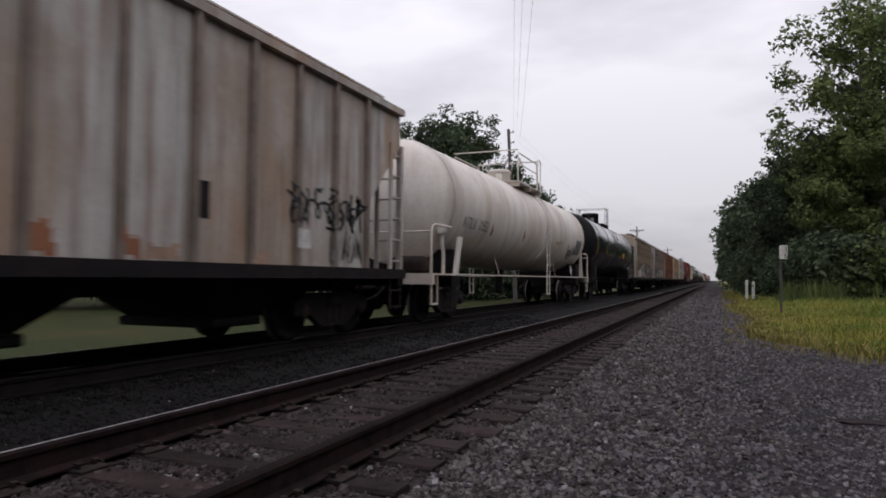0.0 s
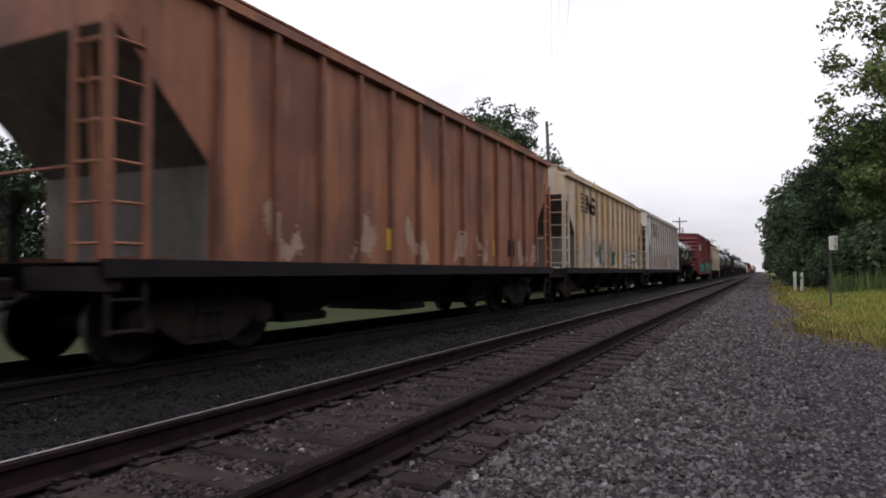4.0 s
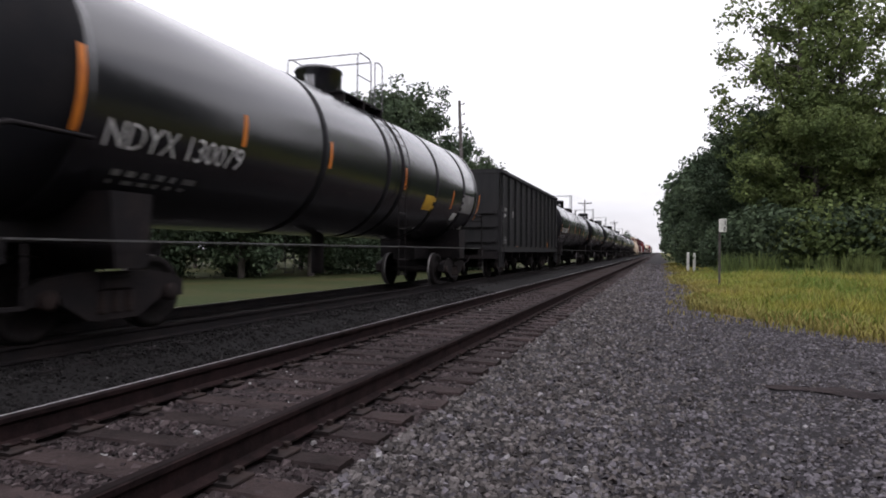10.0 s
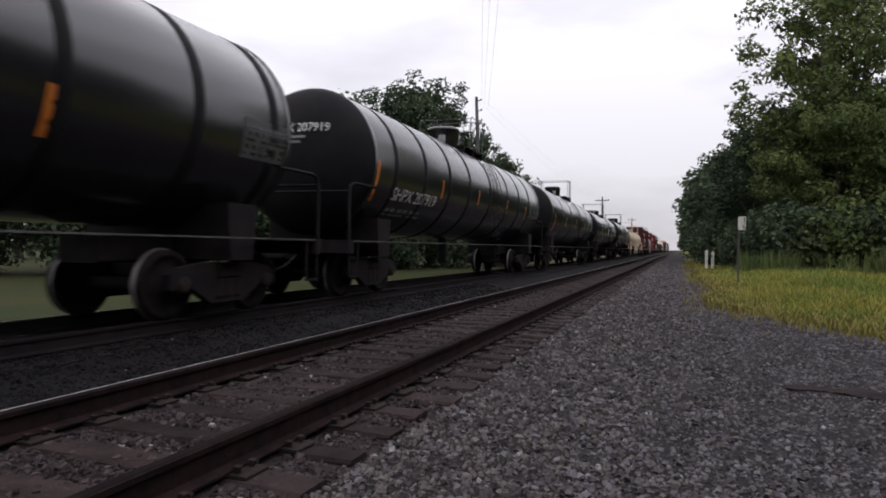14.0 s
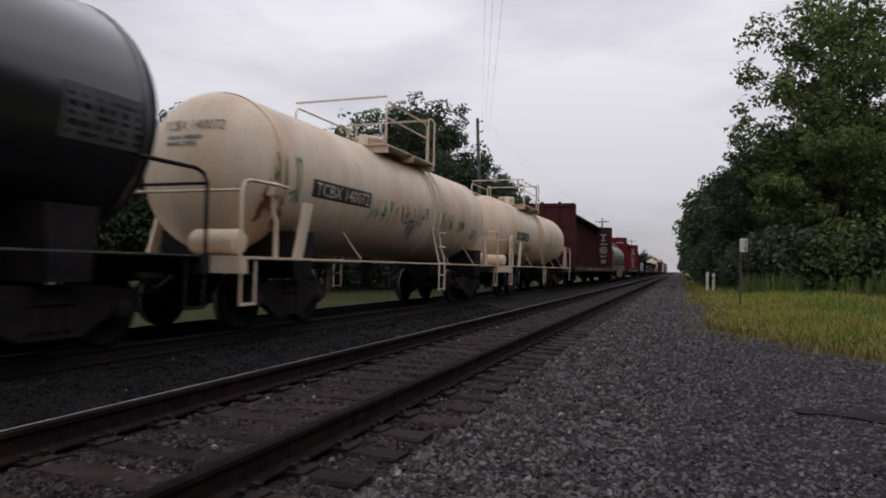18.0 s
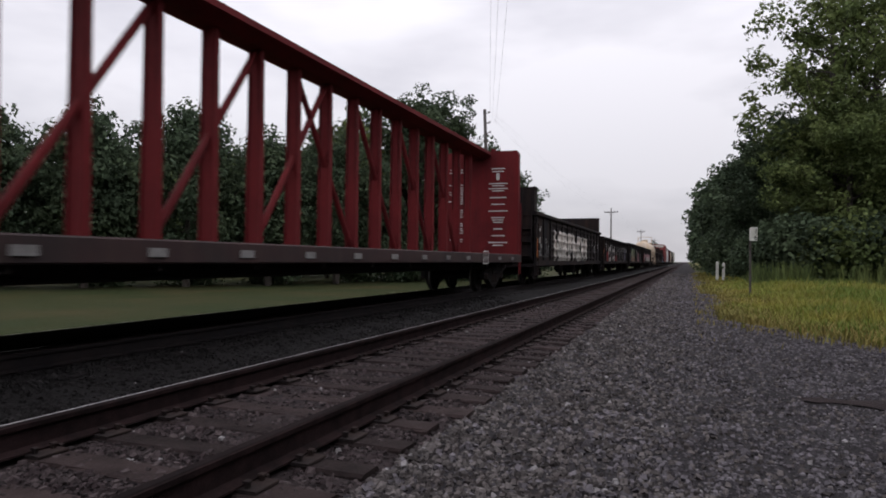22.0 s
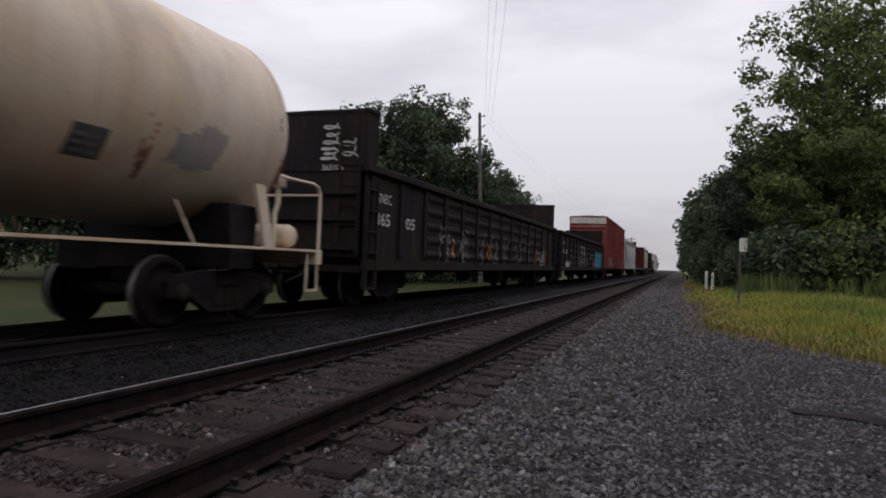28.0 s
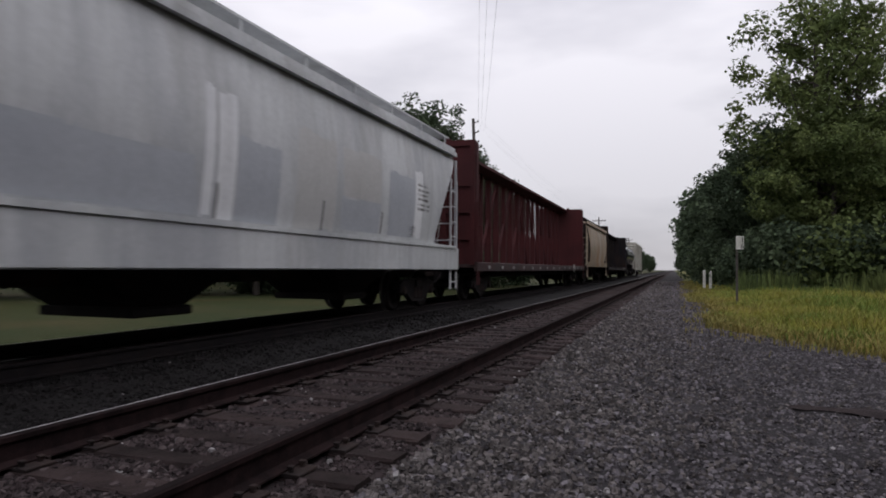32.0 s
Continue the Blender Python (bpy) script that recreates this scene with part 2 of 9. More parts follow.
M["tread"] = surface("polished_wheel_tread", (0.24, 0.23, 0.225), (0.14, 0.135, 0.13), rough=0.5, metal=0.8, bump=0.02)
M["black_tank"] = surface("black_tank_paint", (0.0055, 0.0058, 0.0080), (0.0095, 0.0095, 0.0115), rough=0.23, scale=0.8, fine=22, streak=0.3, streak_colour=(0.016, 0.015, 0.016), bump=0.03, spec=0.55, grain=0.22, coat=0.55)
M["brown_tank"] = surface("oil_stained_tank_paint", (0.008, 0.0075, 0.009), (0.026, 0.013, 0.010), rough=0.25, scale=0.7, fine=22, streak=0.6, streak_colour=(0.05, 0.021, 0.013), bump=0.04, lo=0.5, hi=0.68, spec=0.6, grain=0.22, coat=0.5, washes=(((0.055, 0.02, 0.011), 0.75, 0.5, 0.66),))
M["tank_band"] = surface("dull_black_band_paint", (0.007, 0.007, 0.0085), (0.011, 0.010, 0.011), rough=0.7, scale=1.5, fine=22, bump=0.03, spec=0.1, grain=0.22)
M["dim_panel"] = surface("dim_grey_panel", (0.075, 0.08, 0.08), (0.05, 0.052, 0.052), rough=0.7, scale=3, fine=25, streak=0.3, bump=0, grain=0.22)
M["white_tank"] = surface("aged_white_tank_paint", (0.63, 0.59, 0.54), (0.46, 0.385, 0.32), rough=0.5, scale=0.6, fine=18, streak=0.14, streak_colour=(0.20, 0.13, 0.095), bump=0.03, lo=0.45, hi=0.75, grain=0.22, washes=(((0.42, 0.33, 0.25), 0.7, 0.5, 0.68), ((0.3, 0.27, 0.25), 0.5, 0.53, 0.7)))
M["cream_tank"] = surface("stained_cream_tank_paint", (0.6, 0.5, 0.385), (0.48, 0.36, 0.245), rough=0.5, scale=0.6, fine=18, streak=0.14, streak_colour=(0.17, 0.10, 0.065), bump=0.03, lo=0.45, hi=0.75, grain=0.22, washes=(((0.5, 0.34, 0.2), 0.7, 0.5, 0.68), ((0.3, 0.24, 0.2), 0.55, 0.53, 0.7)))
M["grey_hopper"] = surface("faded_grey_hopper_paint", (0.46, 0.44, 0.415), (0.3, 0.235, 0.185), rough=0.7, scale=0.42, fine=16, streak=0.85, streak_colour=(0.15, 0.085, 0.05), bump=0.05, lo=0.45, hi=0.68, grain=0.22, washes=(((0.34, 0.22, 0.14), 0.7, 0.52, 0.68), ((0.16, 0.155, 0.15), 0.5, 0.54, 0.7)))
M["cream_hopper"] = surface("faded_cream_hopper_paint", (0.62, 0.59, 0.545), (0.52, 0.475, 0.425), rough=0.7, scale=0.42, fine=16, streak=0.8, streak_colour=(0.2, 0.145, 0.11), bump=0.05, lo=0.45, hi=0.68, grain=0.22, washes=(((0.46, 0.39, 0.32), 0.6, 0.5, 0.66), ((0.33, 0.31, 0.29), 0.6, 0.52, 0.68)))
M["buff_hopper"] = surface("weathered_buff_hopper_paint", (0.52, 0.45, 0.375), (0.40, 0.32, 0.25), rough=0.7, scale=0.42, fine=16, streak=0.85, streak_colour=(0.19, 0.12, 0.07), bump=0.05, lo=0.45, hi=0.68, grain=0.22, washes=(((0.3, 0.28, 0.26), 0.8, 0.45, 0.6), ((0.2, 0.15, 0.12), 0.6, 0.53, 0.68)))
M["yellow_hopper"] = surface("yellowed_hopper_paint", (0.52, 0.385, 0.225), (0.44, 0.385, 0.33), rough=0.7, scale=0.4, fine=16, streak=0.7, streak_colour=(0.30, 0.17, 0.07), bump=0.05, lo=0.4, hi=0.62, grain=0.22, washes=(((0.4, 0.23, 0.09), 0.7, 0.5, 0.66), ((0.4, 0.37, 0.33), 0.6, 0.53, 0.68)))
M["rust_hopper"] = surface("oxide_brown_hopper_paint", (0.26, 0.105, 0.055), (0.15, 0.06, 0.038), rough=0.75, scale=0.6, fine=16, streak=0.75, streak_colour=(0.09, 0.04, 0.03), bump=0.06, grain=0.22, washes=(((0.36, 0.15, 0.07), 0.7, 0.5, 0.66), ((0.1, 0.06, 0.05), 0.7, 0.53, 0.68)))
M["tan_hopper"] = surface("tan_hopper_paint", (0.46, 0.4, 0.315), (0.35, 0.29, 0.215), rough=0.6, scale=0.5, fine=14, streak=0.65, streak_colour=(0.27, 0.165, 0.085), bump=0.04, grain=0.22, washes=(((0.36, 0.19, 0.085), 0.75, 0.52, 0.68), ((0.17, 0.165, 0.15), 0.6, 0.53, 0.7)))
# rib colours darker than the sheets: rust and the ribs' shading together
for key, colour in {"grey_hopper": (0.15, 0.12, 0.10), "cream_hopper": (0.24, 0.21, 0.19), "buff_hopper": (0.18, 0.14, 0.10), "yellow_hopper": (0.24, 0.16, 0.085), "rust_hopper": (0.13, 0.055, 0.033)}.items():
    M[key + "_rib"] = surface("rust_and_shade_" + key + "_rib", colour, tuple(v * 1.7 for v in colour), rough=0.8, scale=0.9, fine=16, streak=0.5, bump=0.05, grain=0.3)
M["light_hopper"] = surface("light_grey_hopper_paint", (0.54, 0.555, 0.56), (0.46, 0.475, 0.48), rough=0.45, scale=0.5, fine=14, streak=0.45, streak_colour=(0.3, 0.31, 0.315), bump=0.03, grain=0.22, washes=(((0.3, 0.31, 0.33), 0.6, 0.5, 0.68), ((0.26, 0.25, 0.24), 0.5, 0.53, 0.7)))
M["red_box"] = surface("boxcar_red_paint", (0.17, 0.032, 0.026), (0.12, 0.024, 0.022), rough=0.6, scale=0.6, fine=14, streak=0.55, streak_colour=(0.07, 0.018, 0.018), bump=0.04, grain=0.22)
M["maroon_beam"] = surface("dark_maroon_beam_paint", (0.058, 0.012, 0.013), (0.04, 0.010, 0.011), rough=0.75, spec=0.2, scale=0.6, fine=14, streak=0.5, streak_colour=(0.03, 0.009, 0.01), bump=0.04, grain=0.22)
M["grimy_sill"] = surface("grimy_maroon_sill_paint", (0.034, 0.014, 0.014), (0.02, 0.012, 0.012), rough=0.75, scale=0.8, fine=14, streak=0.5, streak_colour=(0.05, 0.03, 0.025), bump=0.05, grain=0.22)
# grime plus the shade of the hoppers' end recess, in one grey
M["grimy_shaded_sheet"] = surface("grimy_shaded_grey_sheet", (0.15, 0.135, 0.12), (0.09, 0.075, 0.065), rough=0.8, scale=0.7, fine=14, streak=0.6, bump=0.05, grain=0.3)
M["pale_touch_up"] = surface("pale_touch_up_paint", (0.72, 0.73, 0.74), (0.62, 0.63, 0.64), rough=0.6, scale=0.8, fine=14, streak=0.35, streak_colour=(0.34, 0.34, 0.34), bump=0.02, grain=0.22)
M["faded_blue"] = surface("faded_blue_grey_paint", (0.3, 0.285, 0.28), (0.36, 0.31, 0.26), rough=0.6, scale=1.5, fine=20, streak=0.4, bump=0, grain=0.3)
M["dull_blue_grey"] = surface("dull_blue_grey_paint", (0.40, 0.42, 0.45), (0.36, 0.38, 0.41), rough=0.6, scale=0.8, fine=14, streak=0.3, streak_colour=(0.33, 0.34, 0.36), bump=0.02, grain=0.2)
M["warm_grey_patch"] = surface("warm_grey_patch_paint", (0.47, 0.47, 0.46), (0.43, 0.425, 0.41), rough=0.6, scale=0.8, fine=14, streak=0.3, streak_colour=(0.36, 0.36, 0.35), bump=0.02, grain=0.2)
M["red_beam"] = surface("centerbeam_red_paint", (0.135, 0.014, 0.016), (0.095, 0.011, 0.013), rough=0.75, spec=0.15, scale=0.6, fine=14, streak=0.5, streak_colour=(0.06, 0.014, 0.014), bump=0.04, grain=0.22)
M["dark_gon"] = surface("worn_black_gondola_paint", (0.012, 0.0108, 0.0115), (0.021, 0.0155, 0.0145), rough=0.88, scale=0.8, fine=16, streak=0.6, streak_colour=(0.05, 0.028, 0.022), bump=0.12, grain=0.22, spec=0.12, washes=(((0.03, 0.019, 0.016), 0.5, 0.52, 0.68), ((0.012, 0.012, 0.015), 0.7, 0.48, 0.62)))
M["coal_gon"] = surface("black_coal_gondola_paint", (0.009, 0.009, 0.010), (0.014, 0.013, 0.014), rough=0.62, scale=0.8, fine=16, streak=0.4, streak_colour=(0.028, 0.026, 0.025), bump=0.1, grain=0.22, spec=0.28)
M["coil_grey"] = surface("dull_green_grey_hood_paint", (0.245, 0.242, 0.212), (0.175, 0.165, 0.142), rough=0.55, scale=0.6, fine=14, streak=0.55, streak_colour=(0.12, 0.10, 0.08), bump=0.04, grain=0.22, washes=(((0.17, 0.15, 0.12), 0.7, 0.5, 0.66),))
# hood grey taken darker for the frame: grime, and shade below the hood
M["coil_shaded_sill"] = surface("grimy_shaded_frame_paint", (0.185, 0.175, 0.15), (0.105, 0.085, 0.068), rough=0.65, scale=0.7, fine=14, streak=0.6, streak_colour=(0.06, 0.045, 0.036), bump=0.04, grain=0.25, washes=(((0.13, 0.075, 0.045), 0.6, 0.5, 0.66),))
M["pale_box"] = surface("pale_boxcar_paint", (0.42, 0.41, 0.36), (0.33, 0.31, 0.27), rough=0.6, scale=0.6, fine=14, streak=0.5, bump=0.04, grain=0.22)
M["letter_white"] = surface("white_lettering", (0.62, 0.61, 0.59), (0.45, 0.44, 0.42), rough=0.6, scale=3, fine=25, streak=0.3, bump=0, grain=0.22)
M["letter_grey"] = surface("worn_grey_lettering", (0.22, 0.215, 0.21), (0.14, 0.135, 0.13), rough=0.7, scale=3, fine=25, streak=0.3, bump=0, grain=0.22)
M["letter_black"] = surface("dark_stencil_lettering", (0.05, 0.048, 0.05), (0.09, 0.085, 0.08), rough=0.7, scale=3, fine=25, bump=0, grain=0.22)
M["reflector"] = surface("orange_reflective_tape", (0.62, 0.19, 0.02), (0.45, 0.13, 0.02), rough=0.45, scale=4, fine=30, bump=0, grain=0.22)
M["yellow_mark"] = surface("yellow_panel_paint", (0.55, 0.33, 0.03), (0.45, 0.25, 0.03), rough=0.55, scale=3, fine=30, bump=0, grain=0.22)
for key, colour in {"teal": (0.022, 0.2, 0.145), "cyan": (0.06, 0.36, 0.5), "chalk": (0.5, 0.49, 0.48), "pink": (0.42, 0.22, 0.25), "green": (0.05, 0.13, 0.06),
                    "violet": (0.12, 0.11, 0.2), "black": (0.018, 0.018, 0.02), "red": (0.32, 0.03, 0.03), "sage": (0.28, 0.33, 0.21), "salmon": (0.38, 0.25, 0.18),
                    "primer": (0.36, 0.34, 0.31), "navy": (0.05, 0.08, 0.16), "azure": (0.035, 0.19, 0.3), "grey": (0.16, 0.16, 0.165), "skin": (0.45, 0.3, 0.16), "mint": (0.3, 0.5, 0.42), "bone": (0.6, 0.55, 0.5), "mint_teal": (0.045, 0.3, 0.22), "jade": (0.012, 0.085, 0.066)}.items():
    M["spray_" + key] = surface("sprayed_" + key + "_paint", colour, tuple(v * 0.75 for v in colour), rough=0.55, scale=1.5, fine=25, streak=0.2, bump=0)

# ---- mesh building ----
class Shape:
    """Gathers corners and faces for one mesh."""

    def __init__(self):
        self.v, self.f, self.smooth = [], [], []

    def add(self, verts, faces, smooth=False):
        n = len(self.v)
        self.v += [tuple(p) for p in verts]
        self.f += [tuple(i + n for i in f) for f in faces]
        self.smooth += [smooth] * len(faces)
        return self

    def box(self, x0, x1, y0, y1, z0, z1, c=0.0):
        """A box; c cuts its upright and lengthwise edges back a little."""
        if not c:
            v = [(x, y, z) for z in (z0, z1) for y in (y0, y1) for x in (x0, x1)]
            return self.add(v, [(0, 2, 3, 1), (4, 5, 7, 6), (0, 1, 5, 4), (1, 3, 7, 5), (3, 2, 6, 7), (2, 0, 4, 6)])
        ring = [(x0 + c, z0), (x1 - c, z0), (x1, z0 + c), (x1, z1 - c), (x1 - c, z1), (x0 + c, z1), (x0, z1 - c), (x0, z0 + c)]
        return self.prism([(x, z) for x, z in ring], y0, y1)

    def prism(self, outline, y0, y1, smooth=False, caps=True):
        """An outline in x and z, drawn out along y."""
        n = len(outline)
        v = [(x, y0, z) for x, z in outline] + [(x, y1, z) for x, z in outline]
        self.add(v, [(i, i + n, (i + 1) % n + n, (i + 1) % n) for i in range(n)], smooth)
        if caps:
            self.add(v, [tuple(range(n)), tuple(range(2 * n - 1, n - 1, -1))])
        return self

    def side(self, outline, x0, x1):
        """An outline in y and z, drawn out along x."""
        n = len(outline)
        v = [(x0, y, z) for y, z in outline] + [(x1, y, z) for y, z in outline]
        return self.add(v, [(i, (i + 1) % n, (i + 1) % n + n, i + n) for i in range(n)] + [tuple(range(n - 1, -1, -1)), tuple(range(n, 2 * n))])

    def tube(self, points, r, seg=6, taper=None):
        pts = [Vector(p) for p in points]
        rings, n = [], len(pts)
        for i, p in enumerate(pts):
            d = (pts[min(i + 1, n - 1)] - pts[max(i - 1, 0)]).normalized()
            up = Vector((0, 0, 1)) if abs(d.z) < 0.9 else Vector((1, 0, 0))
            a = d.cross(up).normalized()
            b = d.cross(a)
            rr = r if taper is None else r + (taper - r) * i / max(n - 1, 1)
            rings.append([p + rr * (a * math.cos(2 * math.pi * k / seg) + b * math.sin(2 * math.pi * k / seg)) for k in range(seg)])
        v = [q for ring in rings for q in ring]
        f = [(i * seg + k, i * seg + (k + 1) % seg, (i + 1) * seg + (k + 1) % seg, (i + 1) * seg + k) for i in range(n - 1) for k in range(seg)]
        self.add(v, f, seg > 5)
        return self.add(v, [tuple(range(seg - 1, -1, -1)), tuple(range((n - 1) * seg, n * seg))])

    def revolve_y(self, profile, cz, seg=40, cx=0.0):
        """A profile of (y, radius) turned round a lengthwise axis at height cz."""
        v = [(cx + r * math.sin(2 * math.pi * k / seg), y, cz + r * math.cos(2 * math.pi * k / seg)) for y, r in profile for k in range(seg)]
        f = [(i * seg + k, (i + 1) * seg + k, (i + 1) * seg + (k + 1) % seg, i * seg + (k + 1) % seg) for i in range(len(profile) - 1) for k in range(seg)]
        return self.add(v, f, True)

    def revolve_x(self, profile, cy, cz, seg=24):
        v = [(x, cy + r * math.sin(2 * math.pi * k / seg), cz + r * math.cos(2 * math.pi * k / seg)) for x, r in profile for k in range(seg)]
        f = [(i * seg + k, i * seg + (k + 1) % seg, (i + 1) * seg + (k + 1) % seg, (i + 1) * seg + k) for i in range(len(profile) - 1) for k in range(seg)]
        return self.add(v, f, True)

    def revolve_z(self, profile, cx, cy, seg=20):
        v = [(cx + r * math.cos(2 * math.pi * k / seg), cy + r * math.sin(2 * math.pi * k / seg), z) for r, z in profile for k in range(seg)]
        f = [(i * seg + k, i * seg + (k + 1) % seg, (i + 1) * seg + (k + 1) % seg, (i + 1) * seg + k) for i in range(len(profile) - 1) for k in range(seg)]
        return self.add(v, f, True)

    def mesh(self, name, mat):
        me = bpy.data.meshes.new(name)
        me.from_pydata(self.v, [], self.f)
        me.polygons.foreach_set("use_smooth", self.smooth)
        me.materials.append(mat if not isinstance(mat, str) else M[mat])
        return me


MESHES = {}


def part(name, shape, mat, parent, label="", at=None):
    """One mesh object under a thing or a part. shape: a Shape, or a finished mesh that alike parts share."""
    me = shape.mesh(name, mat) if isinstance(shape, Shape) else shape
    ob = new(name, me)
    ob.parent = parent
    if at is not None:
        ob.matrix_local = at
    return tagged(ob, label)


def islands(name, shape, mat, parent, label=""):
    """Each separate piece of a shape as a part of its own."""
    root, at = list(range(len(shape.v))), {}

    def find(i):
        while root[i] != i:
            root[i] = root[root[i]]
            i = root[i]
        return i

    for i, p in enumerate(shape.v):
        root[find(i)] = find(at.setdefault(tuple(round(c, 4) for c in p), i))
    for f in shape.f:
        for i in f[1:]:
            root[find(i)] = find(f[0])
    groups = {}
    for f, smooth in zip(shape.f, shape.smooth):
        groups.setdefault(find(f[0]), []).append((f, smooth))
    for faces in groups.values():
        s, new_index = Shape(), {}
        for f, smooth in faces:
            for i in f:
                if i not in new_index:
                    new_index[i] = len(s.v)
                    s.v.append(shape.v[i])
            s.f.append(tuple(new_index[i] for i in f))
            s.smooth.append(smooth)
        part(name, s, mat, parent, label)


def shared(key, build, mat):
    """The mesh kept under a key, built at its first use."""
    if key not in MESHES:
        s = Shape()
        build(s)
        MESHES[key] = s.mesh(key.split("/")[0], mat)
    return MESHES[key]


def lettering(text, size, mat, depth=0.004):
    """A flat mesh of letters in the side plane: reading along +y, upright along z, facing +x, from its lower left corner."""
    key = f"lettering/{text}/{size}/{mat}"
    if key not in MESHES:
        cu = bpy.data.curves.new("lettering", "FONT")
        cu.body, cu.size, cu.resolution_u = text, size / 0.7, 2
        ob = bpy.data.objects.new("lettering", cu)
        scene.collection.objects.link(ob)
        bpy.context.view_layer.update()
        me = bpy.data.meshes.new_from_object(ob.evaluated_get(bpy.context.evaluated_depsgraph_get()))
        bpy.data.objects.remove(ob)
        for v in me.vertices:
            v.co = (depth, v.co.x, v.co.y)
        me.materials.clear()
        me.materials.append(M[mat])
        MESHES[key] = me
    return MESHES[key]


def fast_mesh(name, verts, tris, mats, smooth=False, index=None):
    """A mesh from arrays of corners and triangles (or quads)."""
    me = bpy.data.meshes.new(name)
    k = tris.shape[1]
    me.vertices.add(len(verts))
    me.vertices.foreach_set("co", np.ascontiguousarray(verts, dtype=np.float32).ravel())
    me.loops.add(tris.size)
    me.loops.foreach_set("vertex_index", np.ascontiguousarray(tris, dtype=np.int32).ravel())
    me.polygons.add(len(tris))
    me.polygons.foreach_set("loop_start", np.arange(0, tris.size, k, dtype=np.int32))
    me.polygons.foreach_set("use_smooth", np.full(len(tris), smooth))
    for m in mats:
        me.materials.append(M[m])
    if index is not None:
        me.polygons.foreach_set("material_index", np.ascontiguousarray(index, dtype=np.int32))
    me.update(calc_edges=True)
    return me


def ladder(s, x, y0, y1, z0, z1, step=0.38, r=0.02):
    """Two stiles and rungs, in a plane across x."""
    for y in (y0, y1):
        s.box(x - r, x + r, y - r * 1.6, y + r * 1.6, z0, z1)
    z = z0 + 0.18
    while z < z1 - 0.05:
        s.tube([(x, y0, z), (x, y1, z)], r * 0.75, 5)
        z += step
    return s


def rung_ladder_end(s, y, x0, x1, z0, z1, step=0.38, r=0.02):
    for x in (x0, x1):
        s.box(x - r * 1.6, x + r * 1.6, y - r, y + r, z0, z1)
    z = z0 + 0.18
    while z < z1 - 0.05:
        s.tube([(x0, y, z), (x1, y, z)], r * 0.75, 5)
        z += step
    return s


# ---- running gear ----
def build_wheelset(s, cy):
    for sx in (-1, 1):
        x = sx * 0.7525
        prof = [(x - sx * 0.095, 0.38), (x - sx * 0.095, 0.482), (x - sx * 0.06, 0.484), (x - sx * 0.045, 0.459), (x + sx * 0.06, 0.455),
                (x + sx * 0.06, 0.375), (x + sx * 0.02, 0.35), (x + sx * 0.02, 0.17), (x + sx * 0.07, 0.14), (x + sx * 0.07, 0.0)]
        s.revolve_x(prof if sx > 0 else prof, cy, 0.457, 28)
        s.revolve_x([(x - sx * 0.095, 0.38), (x - sx * 0.03, 0.35), (x - sx * 0.03, 0.1)], cy, 0.457, 20)
    s.tube([(-0.98, cy, 0.457), (0.98, cy, 0.457)], 0.085, 10)


def build_side_frame(s, sx):
    x0, x1 = (0.93, 1.07) if sx > 0 else (-1.07, -0.93)
    s.side([(-1.12, 0.40), (-1.12, 0.60), (-0.95, 0.68), (-0.55, 0.74), (0.55, 0.74), (0.95, 0.68), (1.12, 0.60), (1.12, 0.40), (1.02, 0.40), (1.0, 0.53), (0.78, 0.55),
            (0.72, 0.40), (0.36, 0.19), (-0.36, 0.19), (-0.72, 0.40), (-0.78, 0.55), (-1.0, 0.53), (-1.02, 0.40)], x0, x1)


def build_bearing(s, sx, cy):
    x = sx * 1.07
    s.revolve_x([(x - sx * 0.1, 0.115), (x + sx * 0.02, 0.115), (x + sx * 0.05, 0.08), (x + sx * 0.05, 0.0)], cy, 0.457, 14)


def build_springs(s, sx):
    s.revolve_z([(r, 0.26 + (k + d) * 0.05) for k in range(6) for r, d in ((0.066, 0.0), (0.088, 0.5))], sx * 1.03, 0, 9)


def build_bolster(s):
    s.box(-1.1, 1.1, -0.2, 0.2, 0.52, 0.70, 0.03)
    s.box(-0.3, 0.3, -0.3, 0.3, 0.70, 0.78, 0.02)
    for y in (-0.62, 0.62):
        s.box(-0.8, 0.8, y - 0.05, y + 0.05, 0.38, 0.5)
        for sx in (-1, 1):
            s.box(sx * 0.72 - 0.05, sx * 0.72 + 0.05, y - 0.05 + 0.1 * (y < 0), y + 0.05 + 0.1 * (y < 0) - 0.1 * (y > 0), 0.3, 0.62)


WHEELS = []


